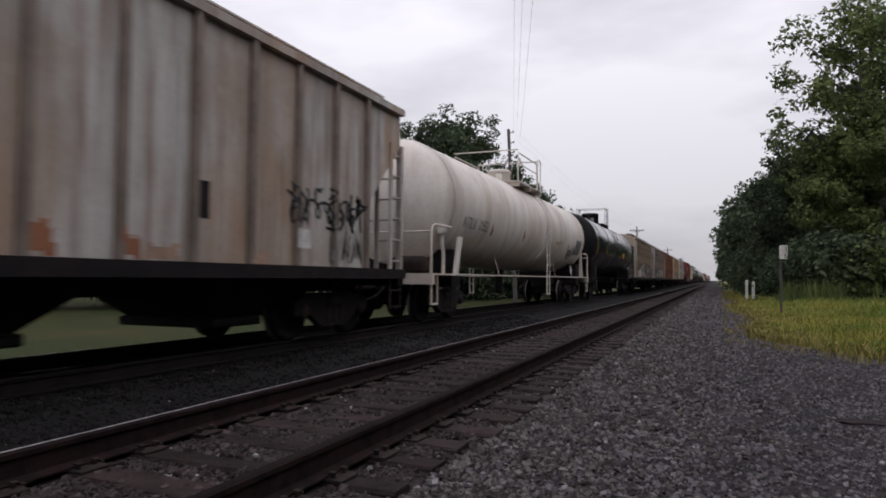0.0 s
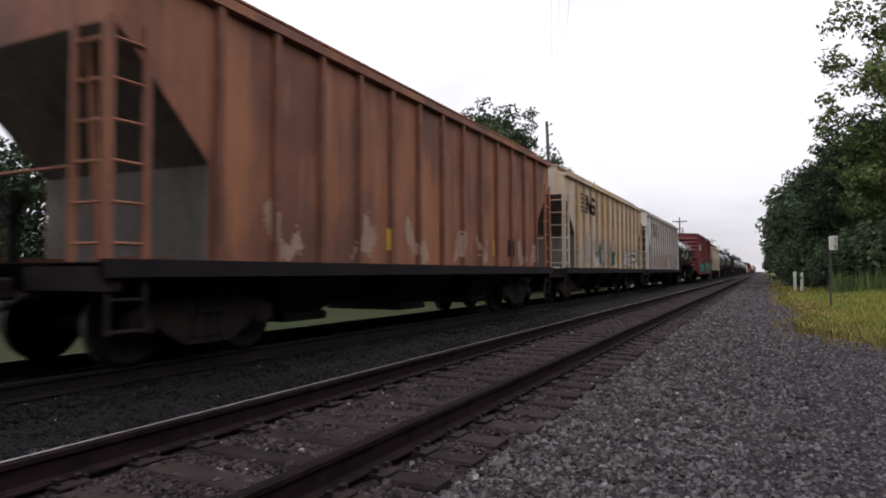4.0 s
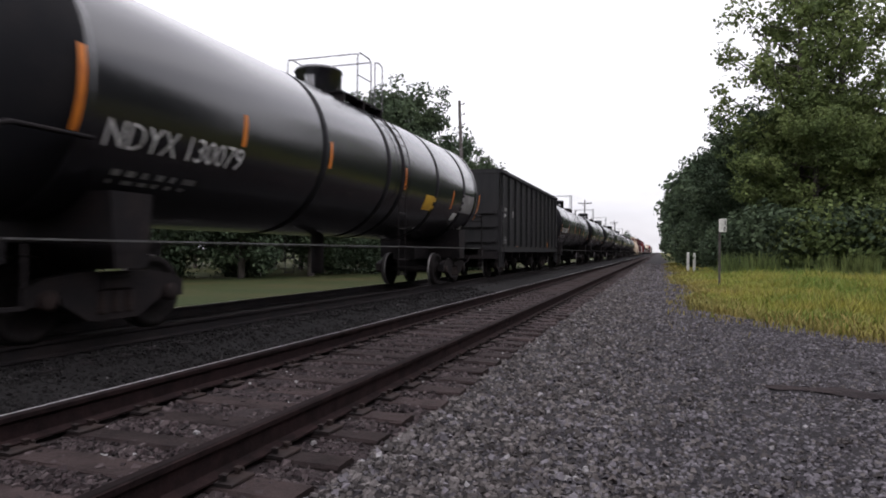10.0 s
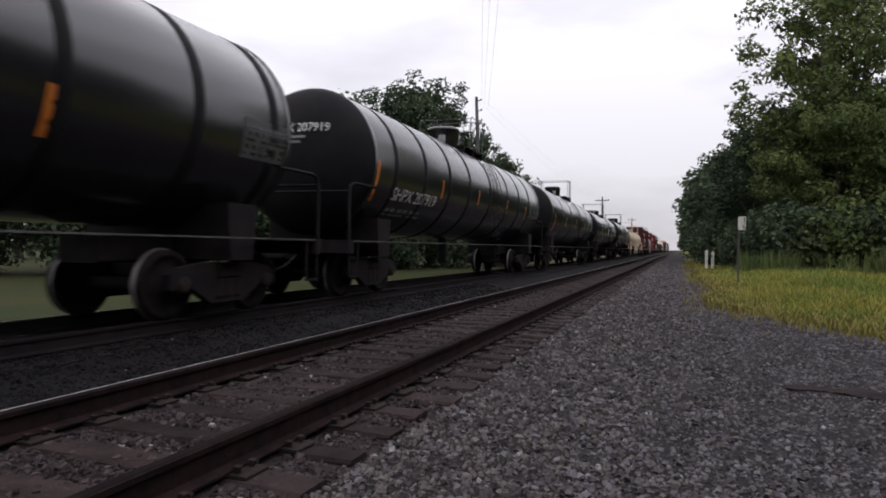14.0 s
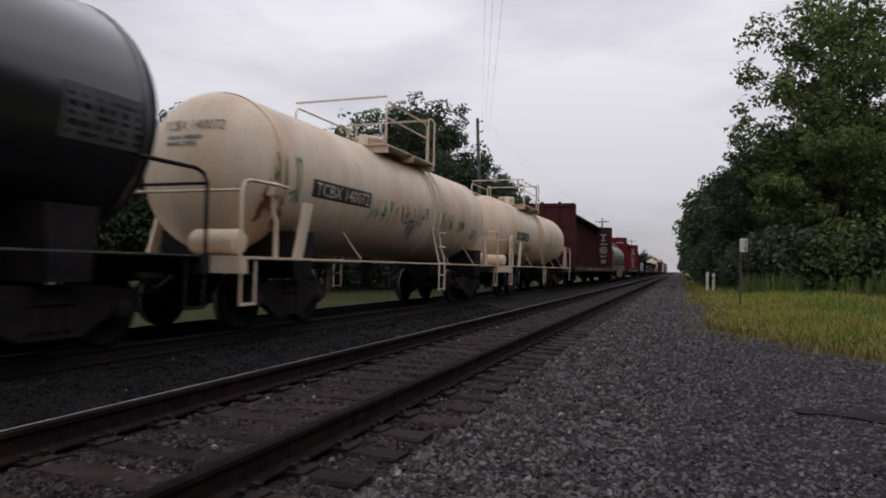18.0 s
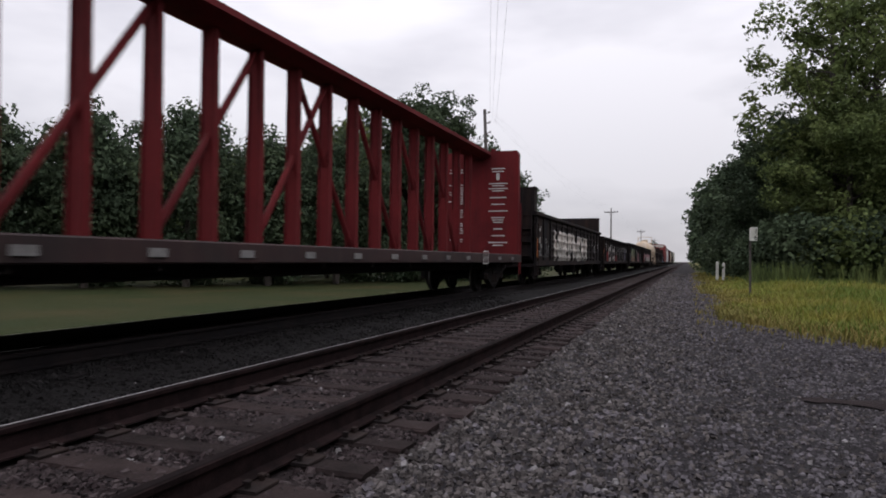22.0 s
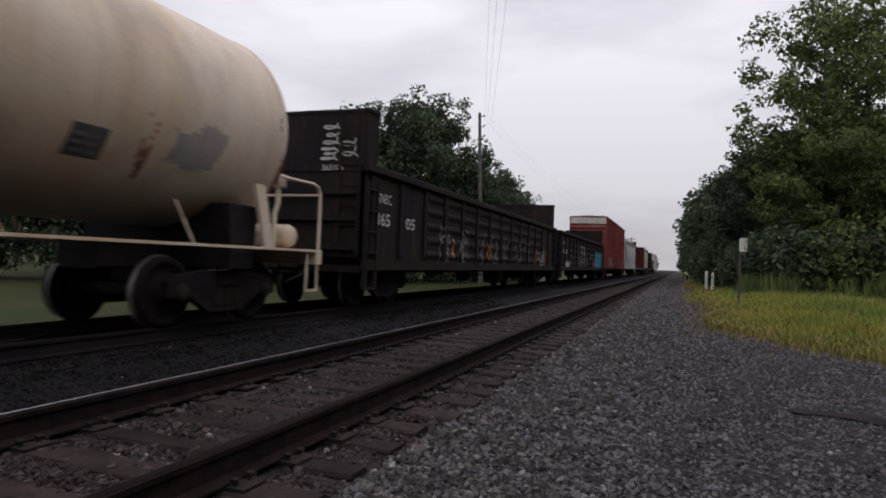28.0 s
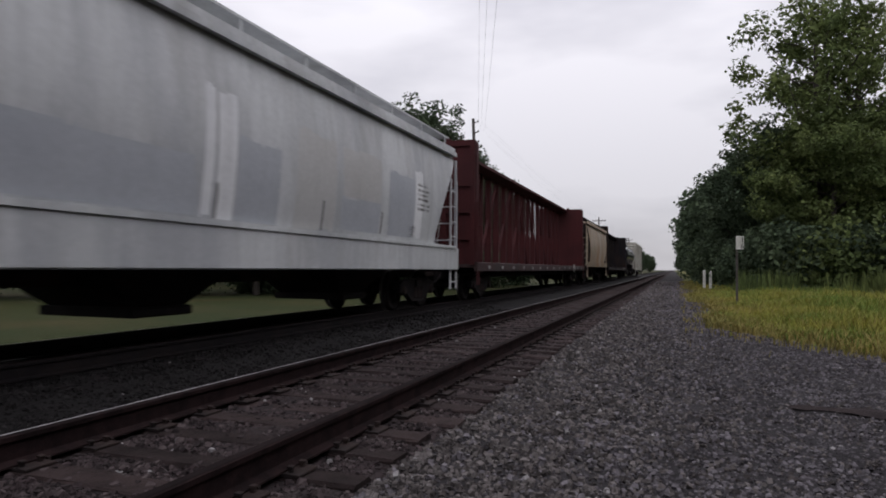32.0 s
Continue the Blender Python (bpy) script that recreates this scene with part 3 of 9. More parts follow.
def truck(car, y, mat="steel_dark"):
    """A two-axle freight bogie as a part, with its frames, springs and wheelsets below it."""
    t = part("truck", shared("truck", build_bolster, M["steel_dark"]), None, car, "two-axle cast steel freight bogie", pose(0, y, 0))
    for sx in (-1, 1):
        part("side_frame", shared(f"side_frame/{sx}/{mat}", lambda s: build_side_frame(s, sx), M[mat]), None, t)
        for y in (-0.2, 0.0, 0.2):
            part("spring", shared(f"spring/{sx}", lambda s: build_springs(s, sx), M["steel_brown"]), None, t, "", pose(0, y, 0))
        for cy in (-0.889, 0.889):
            part("bearing_cap", shared(f"bearing_cap/{sx}/{cy}", lambda s: build_bearing(s, sx, cy), M["steel_brown"]), None, t)
    for cy in (-0.889, 0.889):
        me = shared("wheelset", lambda s: build_wheelset_centred(s), M["wheel"])
        if len(me.materials) == 1:
            me.materials.append(M["tread"])
            for f in me.polygons:
                f.material_index = int(math.hypot(f.center.y, f.center.z) > 0.468)
        w = part("wheelset", me, None, t, "", pose(0, cy, 0.457))
        WHEELS.append((w, cy))
    return t


def build_wheelset_centred(s):
    build_wheelset(s, 0.0)
    s.v = [(x, y, z - 0.457) for x, y, z in s.v]


def coupler(car, y, d):
    s = Shape()
    s.box(-0.13, 0.13, min(y, y + d * 0.55), max(y, y + d * 0.55), 0.74, 0.98, 0.03)
    s.box(-0.2, 0.16, min(y + d * 0.5, y + d * 0.8), max(y + d * 0.5, y + d * 0.8), 0.72, 1.02, 0.05)
    part("coupler", s, "steel_brown", car)
    h = Shape()
    h.tube([(0.35, y, 0.8), (0.33, y + d * 0.3, 0.62), (0.2, y + d * 0.6, 0.5)], 0.025, 6)
    part("air_hose", h, "steel_dark", car)


def mark(car, text, y, z, x, size=0.28, mat="letter_white", label="", tilt=0.0):
    """Letters on the side that faces +x."""
    return part("lettering", lettering(text, size, mat), None, car, label, pose(x, y, z, tilt, 0, 0))


def plate(car, name, y0, y1, z0, z1, x, mat, label=""):
    s = Shape()
    s.box(x, x + 0.005, y0, y1, z0, z1)
    return part(name, s, mat, car, label)


def bars(car, y0, z0, x, rows, width, height=0.05, gap=0.05, mat="letter_grey", seed=1):
    """Small print that cannot be read: plain bars."""
    rnd, s = random.Random(seed), Shape()
    for r in range(rows):
        y = y0
        while y < y0 + width:
            w = min(rnd.uniform(0.12, 0.4), y0 + width - y)
            z = z0 - r * (height + gap)
            s.box(x, x + 0.004, y, y + w, z, z + height)
            y += w + 0.06
    return part("stencil_print", s, mat, car)


def start_car(name, label, category, group, lead, tail):
    """The Empty of a car: its middle, on the rail top. Returns it, half its length and its place along the train."""
    e = new(name)
    e.empty_display_size = 0.3
    tagged(e, label, category, group)
    mid = (lead + tail) / 2
    CARS.append((e, mid))
    return e, (tail - lead) / 2


CARS = []
TRACK_X, RAIL_TOP, SPEED = -6.97, 0.20, 19.7237


# ---- paint on the cars ----
def strip(s, pts, w, x):
    """A flat ribbon of paint along points (y, z)."""
    pts = [Vector((p[0], p[1])) for p in pts]
    left, right = [], []
    for i, p in enumerate(pts):
        d = pts[min(i + 1, len(pts) - 1)] - pts[max(i - 1, 0)]
        d = d.normalized() if d.length > 1e-6 else Vector((1, 0))
        n = Vector((-d.y, d.x)) * w / 2
        left.append((x, p.x + n.x, p.y + n.y))
        right.append((x, p.x - n.x, p.y - n.y))
    k = len(pts)
    s.add(left + right, [(i, i + 1, i + 1 + k, i + k) for i in range(k - 1)])


def scrawl(car, y0, y1, z0, z1, surf, mat, seed, letters=5, w=0.05, label="quick sprayed tag"):
    """A one-line tag: looping strokes, letter by letter, laid onto the side."""
    rnd, s = random.Random(seed), Shape()
    step = (y1 - y0) / letters
    for i in range(letters):
        a, b = y0 + i * step, y0 + (i + 0.95) * step
        for _ in range(rnd.choice((1, 2, 2))):
            pts, n = [], rnd.randint(3, 5)
            for k in range(n):
                pts.append((rnd.uniform(a, b), z0 + (z1 - z0) * (rnd.random() if k else rnd.choice((0.05, 0.95)))))
            fine = []
            for k in range(n - 1):
                p, q = Vector(pts[k]), Vector(pts[k + 1])
                mid = (p + q) / 2 + Vector((rnd.uniform(-1, 1), rnd.uniform(-1, 1))) * step * 0.25
                for j in range(9):
                    u = j / 8
                    fine.append(tuple((1 - u) ** 2 * p + 2 * u * (1 - u) * mid + u * u * q))
            strip(s, fine, w * rnd.uniform(0.45, 0.8), 0.008)
    v = np.array(s.v)
    v[:, 0] += surf(v[:, 1], v[:, 2])
    s.v = [tuple(p) for p in v.tolist()]
    return part("graffiti_tag", s, mat, car, label)


def loop_tag(car, y0, y1, z0, z1, surf, mat, turns=8, w=0.035, upright=True, label="looping sprayed tag"):
    """A tag of stacked flat loops, as one quick line winds to and fro."""
    s, pts, n = Shape(), [], turns * 14
    for i in range(n + 1):
        u, a = i / n, 2 * math.pi * turns * i / n
        wide = 0.5 * (0.75 + 0.25 * math.sin(3.1 * u * math.pi + 0.6))
        p, q = 0.5 + wide * math.cos(a), u + max(0.06, 0.4 / turns) * math.sin(a)
        pts.append((y0 + (y1 - y0) * p, z0 + (z1 - z0) * q) if upright else (y0 + (y1 - y0) * q, z0 + (z1 - z0) * p))
    strip(s, pts, w, 0.009)
    v = np.array(s.v)
    v[:, 0] += surf(v[:, 1], v[:, 2])
    s.v = [tuple(p) for p in v.tolist()]
    return part("graffiti_tag", s, mat, car, label)


GLYPH = {
    "A": [(0, 0, 0.5, 1), (0.5, 1, 1, 0), (0.2, 0.4, 0.8, 0.4)], "E": [(0, 0, 0, 1), (0, 1, 0.9, 1), (0, 0.5, 0.7, 0.5), (0, 0, 0.9, 0)], "F": [(0, 0, 0, 1), (0, 1, 0.9, 1), (0, 0.5, 0.7, 0.5)],
    "H": [(0, 0, 0, 1), (1, 0, 1, 1), (0, 0.45, 1, 0.45)], "I": [(0.5, 0, 0.5, 1)], "N": [(0, 0, 0, 1), (0, 1, 1, 0), (1, 0, 1, 1)], "O": [(0.1, 0.1, 0.1, 0.9), (0.1, 0.9, 0.9, 0.9), (0.9, 0.9, 0.9, 0.1), (0.9, 0.1, 0.1, 0.1)],
    "P": [(0, 0, 0, 1), (0, 1, 0.9, 0.9), (0.9, 0.9, 0.9, 0.5), (0.9, 0.5, 0, 0.45)], "R": [(0, 0, 0, 1), (0, 1, 0.9, 0.9), (0.9, 0.9, 0.85, 0.5), (0.85, 0.5, 0, 0.45), (0.3, 0.45, 1, 0)],
    "S": [(0.95, 0.85, 0.3, 1), (0.3, 1, 0.05, 0.72), (0.05, 0.72, 0.95, 0.35), (0.95, 0.35, 0.75, 0), (0.75, 0, 0.05, 0.1)], "T": [(0.5, 0, 0.5, 1), (0, 1, 1, 1)], "U": [(0, 1, 0, 0.1), (0, 0.1, 1, 0.1), (1, 0.1, 1, 1)],
    "W": [(0, 1, 0.25, 0), (0.25, 0, 0.5, 0.65), (0.5, 0.65, 0.75, 0), (0.75, 0, 1, 1)], "K": [(0, 0, 0, 1), (0, 0.45, 1, 1), (0.2, 0.5, 1, 0)], "C": [(1, 0.9, 0.1, 0.9), (0.1, 0.9, 0.1, 0.1), (0.1, 0.1, 1, 0.1)], "Z": [(0, 1, 1, 1), (1, 1, 0, 0), (0, 0, 1, 0)],
    "X": [(0, 0, 1, 1), (0, 1, 1, 0)], "L": [(0, 1, 0, 0), (0, 0, 1, 0)], "Y": [(0, 1, 0.5, 0.5), (1, 1, 0.5, 0.5), (0.5, 0.5, 0.5, 0)], "D": [(0, 0, 0, 1), (0, 1, 0.9, 0.7), (0.9, 0.7, 0.9, 0.3), (0.9, 0.3, 0, 0)], "G": [(1, 0.9, 0.1, 0.9), (0.1, 0.9, 0.1, 0.1), (0.1, 0.1, 1, 0.1), (1, 0.1, 1, 0.5), (1, 0.5, 0.55, 0.5)],
}


def mural(car, y0, y1, z0, z1, surf, letters, th, fill, edge="", back="", seed=1, cell=0.04, ow=0.05, grow=0.14, shade="", second="", label="large sprayed graffiti piece"):
    """A sprayed piece laid over ribs and pressings alike: bent block letters, their outline, a shadow and a cloud of colour behind."""
    rnd = np.random.RandomState(seed)
    ny, nz = int((y1 - y0) / cell), int((z1 - z0) / cell)
    cy, cz = y0 + (np.arange(ny) + 0.5) * cell, z0 + (np.arange(nz) + 0.5) * cell
    gy, gz = np.meshgrid(cy, cz)
    wob = lambda q: 0.035 * np.sin(gy * 5.1 + q) + 0.03 * np.sin(gz * 7.3 + q * 2)
    py, pz = gy + wob(seed), gz + wob(seed + 4)
    step = (y1 - y0 - 2 * th - 0.1) / len(letters)
    dist, shad = np.full(gy.shape, 9.0), np.full(gy.shape, 9.0)
    who = np.zeros(gy.shape, int)
    for i, ch in enumerate(letters):
        a, w = y0 + th + 0.05 + i * step, step - th * 1.15
        lo, hi = z0 + th + 0.06 + rnd.uniform(0, 0.1), z1 - th - 0.06 - rnd.uniform(0, 0.14)
        lean = rnd.uniform(-0.12, 0.12)
        for (p, q, r, t) in GLYPH[ch]:
            ax, az, bx, bz = a + w * p + lean * q, lo + (hi - lo) * q, a + w * r + lean * t, lo + (hi - lo) * t
            dx, dz = bx - ax, bz - az
            u = np.clip(((py - ax) * dx + (pz - az) * dz) / (dx * dx + dz * dz + 1e-9), 0, 1)
            e = np.hypot(py - ax - u * dx, pz - az - u * dz)
            who = np.where(e < dist, i, who)
            dist = np.minimum(dist, e)
            f = np.hypot(py + 0.13 - ax - u * dx, pz + 0.09 - az - u * dz)
            shad = np.minimum(shad, f)
    masks = {}
    inside = dist < th
    if second:
        alt = inside & (pz < z0 + (z1 - z0) * (0.45 + 0.12 * np.sin(py * 2.3)))
        masks[second] = alt
        inside = inside & ~alt
    masks[fill] = inside | masks.get(fill, np.zeros_like(inside))
    rest = dist >= th
    if edge:
        masks[edge] = masks.get(edge, np.zeros_like(inside)) | (rest & (dist < th + ow))
        rest &= dist >= th + ow
    if shade:
        m = rest & (shad < th)
        masks[shade] = masks.get(shade, np.zeros_like(inside)) | m
        rest &= ~m
    if back:
        m = rest & (dist < th + grow + 0.05 * np.sin(py * 9) * np.sin(pz * 8))
        masks[back] = masks.get(back, np.zeros_like(inside)) | m
    vy, vz = np.meshgrid(y0 + np.arange(ny + 1) * cell, z0 + np.arange(nz + 1) * cell)
    v = np.stack([surf(vy.ravel(), vz.ravel()) + 0.005, vy.ravel(), vz.ravel()], 1)
    top = None
    for key, m in masks.items():
        j, i = np.nonzero(m)
        if not len(j):
            continue
        k = j * (ny + 1) + i
        f = np.stack([k, k + 1, k + ny + 2, k + ny + 1], 1)
        used, inv = np.unique(f, return_inverse=True)
        me = fast_mesh("graffiti_piece", v[used], inv.reshape(f.shape), [key])
        ob = part("graffiti_piece" if top is None else "graffiti_layer", me, None, top or car, label if top is None else "")
        top = top or ob
    return top


def smear(car, y0, y1, z0, z1, surf, mat, seed=1, cell=0.06, label="rolled-over patch of paint", name="paint_patch", ragged=0.12):
    """A patch of paint with an uneven edge."""
    rnd = np.random.RandomState(seed)
    cell = min(cell, 0.04) if ragged else cell
    ny, nz = max(2, int((y1 - y0) / cell)), max(2, int((z1 - z0) / cell))
    vy, vz = np.meshgrid(np.linspace(y0, y1, ny + 1), np.linspace(z0, z1, nz + 1))
    gy, gz = np.meshgrid((np.arange(ny) + 0.5) / ny, (np.arange(nz) + 0.5) / nz)
    p, k = rnd.uniform(0, 6, 4), max(2.2, y1 - y0)
    frayed = lambda: ragged * 0.16 * rnd.normal(0, 1, gy.shape) * (rnd.uniform(0, 1, gy.shape) < 0.6)
    top = 1 - ragged * (1 + 0.6 * np.sin(gy * k * 1.9 + p[0]) + 0.4 * np.sin(gy * k * 4.3 + p[1])) * 0.9 + frayed()
    m = (gz < top) & (gz > ragged * 0.25 * (1 + np.sin(gy * k * 3.1 + p[2])) + frayed() * 0.5) & (gy > ragged * 0.3 * (1 + np.sin(gz * 5 + p[3])) + frayed() * 0.5) & (gy < 1 - ragged * 0.3 * (1 + np.sin(gz * 4 + p[0])) + frayed() * 0.5)
    v = np.stack([surf(vy.ravel(), vz.ravel()) + 0.004, vy.ravel(), vz.ravel()], 1)
    j, i = np.nonzero(m)
    k = j * (ny + 1) + i
    f = np.stack([k, k + 1, k + ny + 2, k + ny + 1], 1)
    used, inv = np.unique(f, return_inverse=True)
    return part(name, fast_mesh(name, v[used], inv.reshape(f.shape), [mat]), None, car, label)


def ribs_surface(xs, ys, half, proud, press=()):
    """The side's x over (y, z): a sheet with upright posts at ys, and lengthwise pressings at heights between them."""
    ys = np.array(ys)

    def surf(y, z):
        y, z = np.asarray(y, float), np.asarray(z, float)
        x = np.full(y.shape, xs)
        for p in press:
            x = np.maximum(x, xs + 0.052 * np.clip(1.25 - np.abs(z - p) / 0.09, 0, 1))
        if press and len(ys) > 6:
            x = np.where((y > ys[2]) & (y < ys[-3]), x, xs)
        d = np.abs(y[..., None] - ys).min(-1)
        return np.where(d < half + 0.004, xs + proud, x)

    return surf


def flat_surface(xs):
    return lambda y, z: np.full(np.shape(y), xs)


def round_surface(r, cz):
    return lambda y, z: np.sqrt(np.maximum(r * r - (np.asarray(z) - cz) ** 2, 0.01))


def reflectors(car, hl, z, x, n=4, upright=True, mat="reflector"):
    for i in range(n):
        y = -hl + 0.9 + (2 * hl - 1.8) * i / max(n - 1, 1)
        me = shared(f"reflector/{upright}", lambda s: s.box(0, 0.004, -0.05, 0.05, 0, 0.45) if upright else s.box(0, 0.004, -0.23, 0.23, 0, 0.1), M[mat])
        part("reflector", me, None, car, "", pose(x, y, z))


# ---- freight cars ----
def end_gear(car, hl, mat, end):
    """Grab irons, step and brake wheel at one end (end: -1 leads, 1 trails)."""
    y = end * (hl - 0.02)
    for sx in (-1, 1):
        s = Shape()
        for dy in (0.0, 0.42):
            yy = end * (hl - 0.08 - dy)
            s.box(sx * 1.47 - 0.015, sx * 1.47 + 0.015, yy - 0.02, yy + 0.02, 0.42, 1.1)
        for z in (0.44, 0.75):
            s.box(sx * 1.47 - 0.02, sx * 1.47 + 0.02, min(end * (hl - 0.08), end * (hl - 0.5)), max(end * (hl - 0.08), end * (hl - 0.5)), z, z + 0.03)
        part("step", s, mat, car)


def ribbed_hopper(name_label, lead, tail, mat, posts=12, group="covered hoppers"):
    car, hl = start_car("covered_hopper", name_label, "freight car", group, lead, tail)
    zb, zt, xs = 1.15, 4.15, 1.46
    s = Shape()
    body = [(-hl + 1.35, zb), (hl - 1.35, zb), (hl - 1.35, 2.25), (hl - 0.12, 3.5), (hl - 0.12, zt), (-hl + 0.12, zt), (-hl + 0.12, 3.5), (-hl + 1.35, 2.25)]
    s.side(body, -xs, xs)
    body = part("body", s, mat, car)
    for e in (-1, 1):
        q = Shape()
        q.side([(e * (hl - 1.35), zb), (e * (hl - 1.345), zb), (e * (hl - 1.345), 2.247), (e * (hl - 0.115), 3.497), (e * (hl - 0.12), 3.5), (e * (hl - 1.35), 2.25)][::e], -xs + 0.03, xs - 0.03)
        part("slope_sheet", q, "grimy_shaded_sheet", body, "grimy end slope sheet with the recess's shade in its colour")
    rib = shared(f"rib/{mat}", lambda q: q.prism([(0, zb), (0.085, zb), (0.085, zt - 0.02), (0, zt - 0.02)], -0.042, 0.042), M[mat + "_rib"])
    ribm = shared(f"rib/m{mat}", lambda q: q.prism([(-0.085, zb), (0, zb), (0, zt - 0.02), (-0.085, zt - 0.02)], -0.042, 0.042), M[mat + "_rib"])
    ribs = [-hl + 1.45 + (2 * hl - 2.9) * i / (posts - 1) for i in range(posts)]
    for y in ribs:
        part("rib", rib, None, car, "", pose(xs, y, 0))
        part("rib", ribm, None, car, "", pose(-xs, y, 0))
    t = Shape()
    for sx in (-1, 1):
        t.box(sx * xs - 0.1 * (sx > 0), sx * xs + 0.1 - 0.0 * sx if sx > 0 else sx * xs + 0.1, -hl + 0.1, hl - 0.1, zt - 0.06, zt + 0.06)
    part("top_chord", t, mat, car)
    r = Shape()
    r.prism([(-xs, zt), (xs, zt), (xs - 0.25, zt + 0.14), (0.5, zt + 0.27), (-0.5, zt + 0.27), (-xs + 0.25, zt + 0.14)], -hl + 0.15, hl - 0.15)
    part("roof", r, mat, car)
    h = Shape()
    h.box(-0.42, 0.42, -hl + 1.6, hl - 1.6, zt + 0.27, zt + 0.40, 0.03)
    for i in range(10):
        y = -hl + 2.0 + (2 * hl - 4.0) * i / 9
        h.box(-0.46, 0.46, y - 0.03, y + 0.03, zt + 0.25, zt + 0.43)
    part("hatch", h, mat, car)
    w = Shape()
    for sx in (-1, 1):
        w.box(sx * 0.95 - 0.22, sx * 0.95 + 0.22, -hl + 0.22, hl - 0.22, zt + 0.31, zt + 0.34)
        for i in range(9):
            y = -hl + 0.3 + (2 * hl - 0.6) * i / 8
            w.box(sx * 0.95 - 0.2, sx * 0.95 + 0.2, y - 0.02, y + 0.02, zt + 0.1, zt + 0.31)
    part("running_board", w, mat, car, "grating walkway on the roof")
    u = Shape()
    for sx in (-1, 1):
        u.box(sx * 1.5 - 0.06, sx * 1.5 + 0.06, -hl, hl, 0.98, 1.16)
    part("side_sill", u, "steel_dark", car, "grimy dark side sill")
    c = Shape()
    c.box(-0.32, 0.32, -hl, hl, 0.74, 1.12, 0.03)
    for e in (-1, 1):
        c.box(-1.5, 1.5, min(e * hl, e * (hl - 0.2)), max(e * hl, e * (hl - 0.2)), 0.85, 1.12)
        c.box(-1.45, 1.45, min(e * hl, e * (hl - 1.4)), max(e * hl, e * (hl - 1.4)), 1.09, 1.13)
    islands("underframe", c, "steel_brown", car)
    for e in (-1, 1):
        q = Shape()
        y0 = e * (hl - 0.07)
        ladder(q, 1.47, e * (hl - 0.07), e * (hl - 0.5), 1.13, 3.52, 0.4, 0.026)
        part("ladder", q, mat, car, "end ladders of flat bar")
        q = Shape()
        ladder(q, -1.47, e * (hl - 0.07), e * (hl - 0.5), 1.13, 3.52, 0.4, 0.026)
        part("ladder", q, mat, car, "end ladders of flat bar")
        q = Shape()
        rung_ladder_end(q, y0, 0.95, 1.42, 1.13, 3.5, 0.4, 0.024)
        part("ladder", q, mat, car, "end ladders of flat bar")
        g = Shape()
        for sx in (-0.9, 0.9):
            g.box(sx - 0.05, sx + 0.05, min(e * (hl - 0.35), e * (hl - 1.3)), max(e * (hl - 0.35), e * (hl - 1.3)), 1.13, 1.2)
            g.tube([(sx, e * (hl - 0.4), 1.15), (sx, e * (hl - 0.25), 3.45)], 0.04, 6)
        g.tube([(-0.9, e * (hl - 0.15), 2.1), (0.9, e * (hl - 0.15), 2.1)], 0.022, 6)
        part("end_brace", g, mat, car)
        coupler(car, e * hl, e)
        end_gear(car, hl, "steel_brown", e)
        truck(car, e * (hl - 1.75), "steel_brown" if e < 0 else "steel_dark")
    bw = Shape()
    bw.revolve_y([(-hl + 0.30, 0.26), (-hl + 0.33, 0.28), (-hl + 0.36, 0.26)], 1.9, 18, -0.5)
    bw.box(-0.53, -0.47, -hl + 0.3, -hl + 0.42, 1.13, 1.95)
    part("brake_wheel", bw, "steel_dark", car)
    n = 3
    for i in range(n):
        y = -hl + 3.9 + (2 * hl - 7.8) * i / (n - 1)
        bay = Shape()
        v = [(x, yy, z) for z, ax, ay in ((1.15, 1.38, 1.35), (0.42, 0.75, 0.45)) for x, yy in ((-ax, y - ay), (ax, y - ay), (ax, y + ay), (-ax, y + ay))]
        bay.add(v, [(0, 1, 5, 4), (1, 2, 6, 5), (2, 3, 7, 6), (3, 0, 4, 7), (4, 5, 6, 7), (3, 2, 1, 0)])
        gate = Shape()
        gate.box(-0.85, 0.85, y - 0.5, y + 0.5, 0.3, 0.43, 0.03)
        part("outlet_gate", gate, "steel_dark", part("hopper_bay", bay, "steel_dark", car, "bottom discharge hopper"))
    return car, hl, ribs_surface(xs, ribs, 0.042, 0.085)


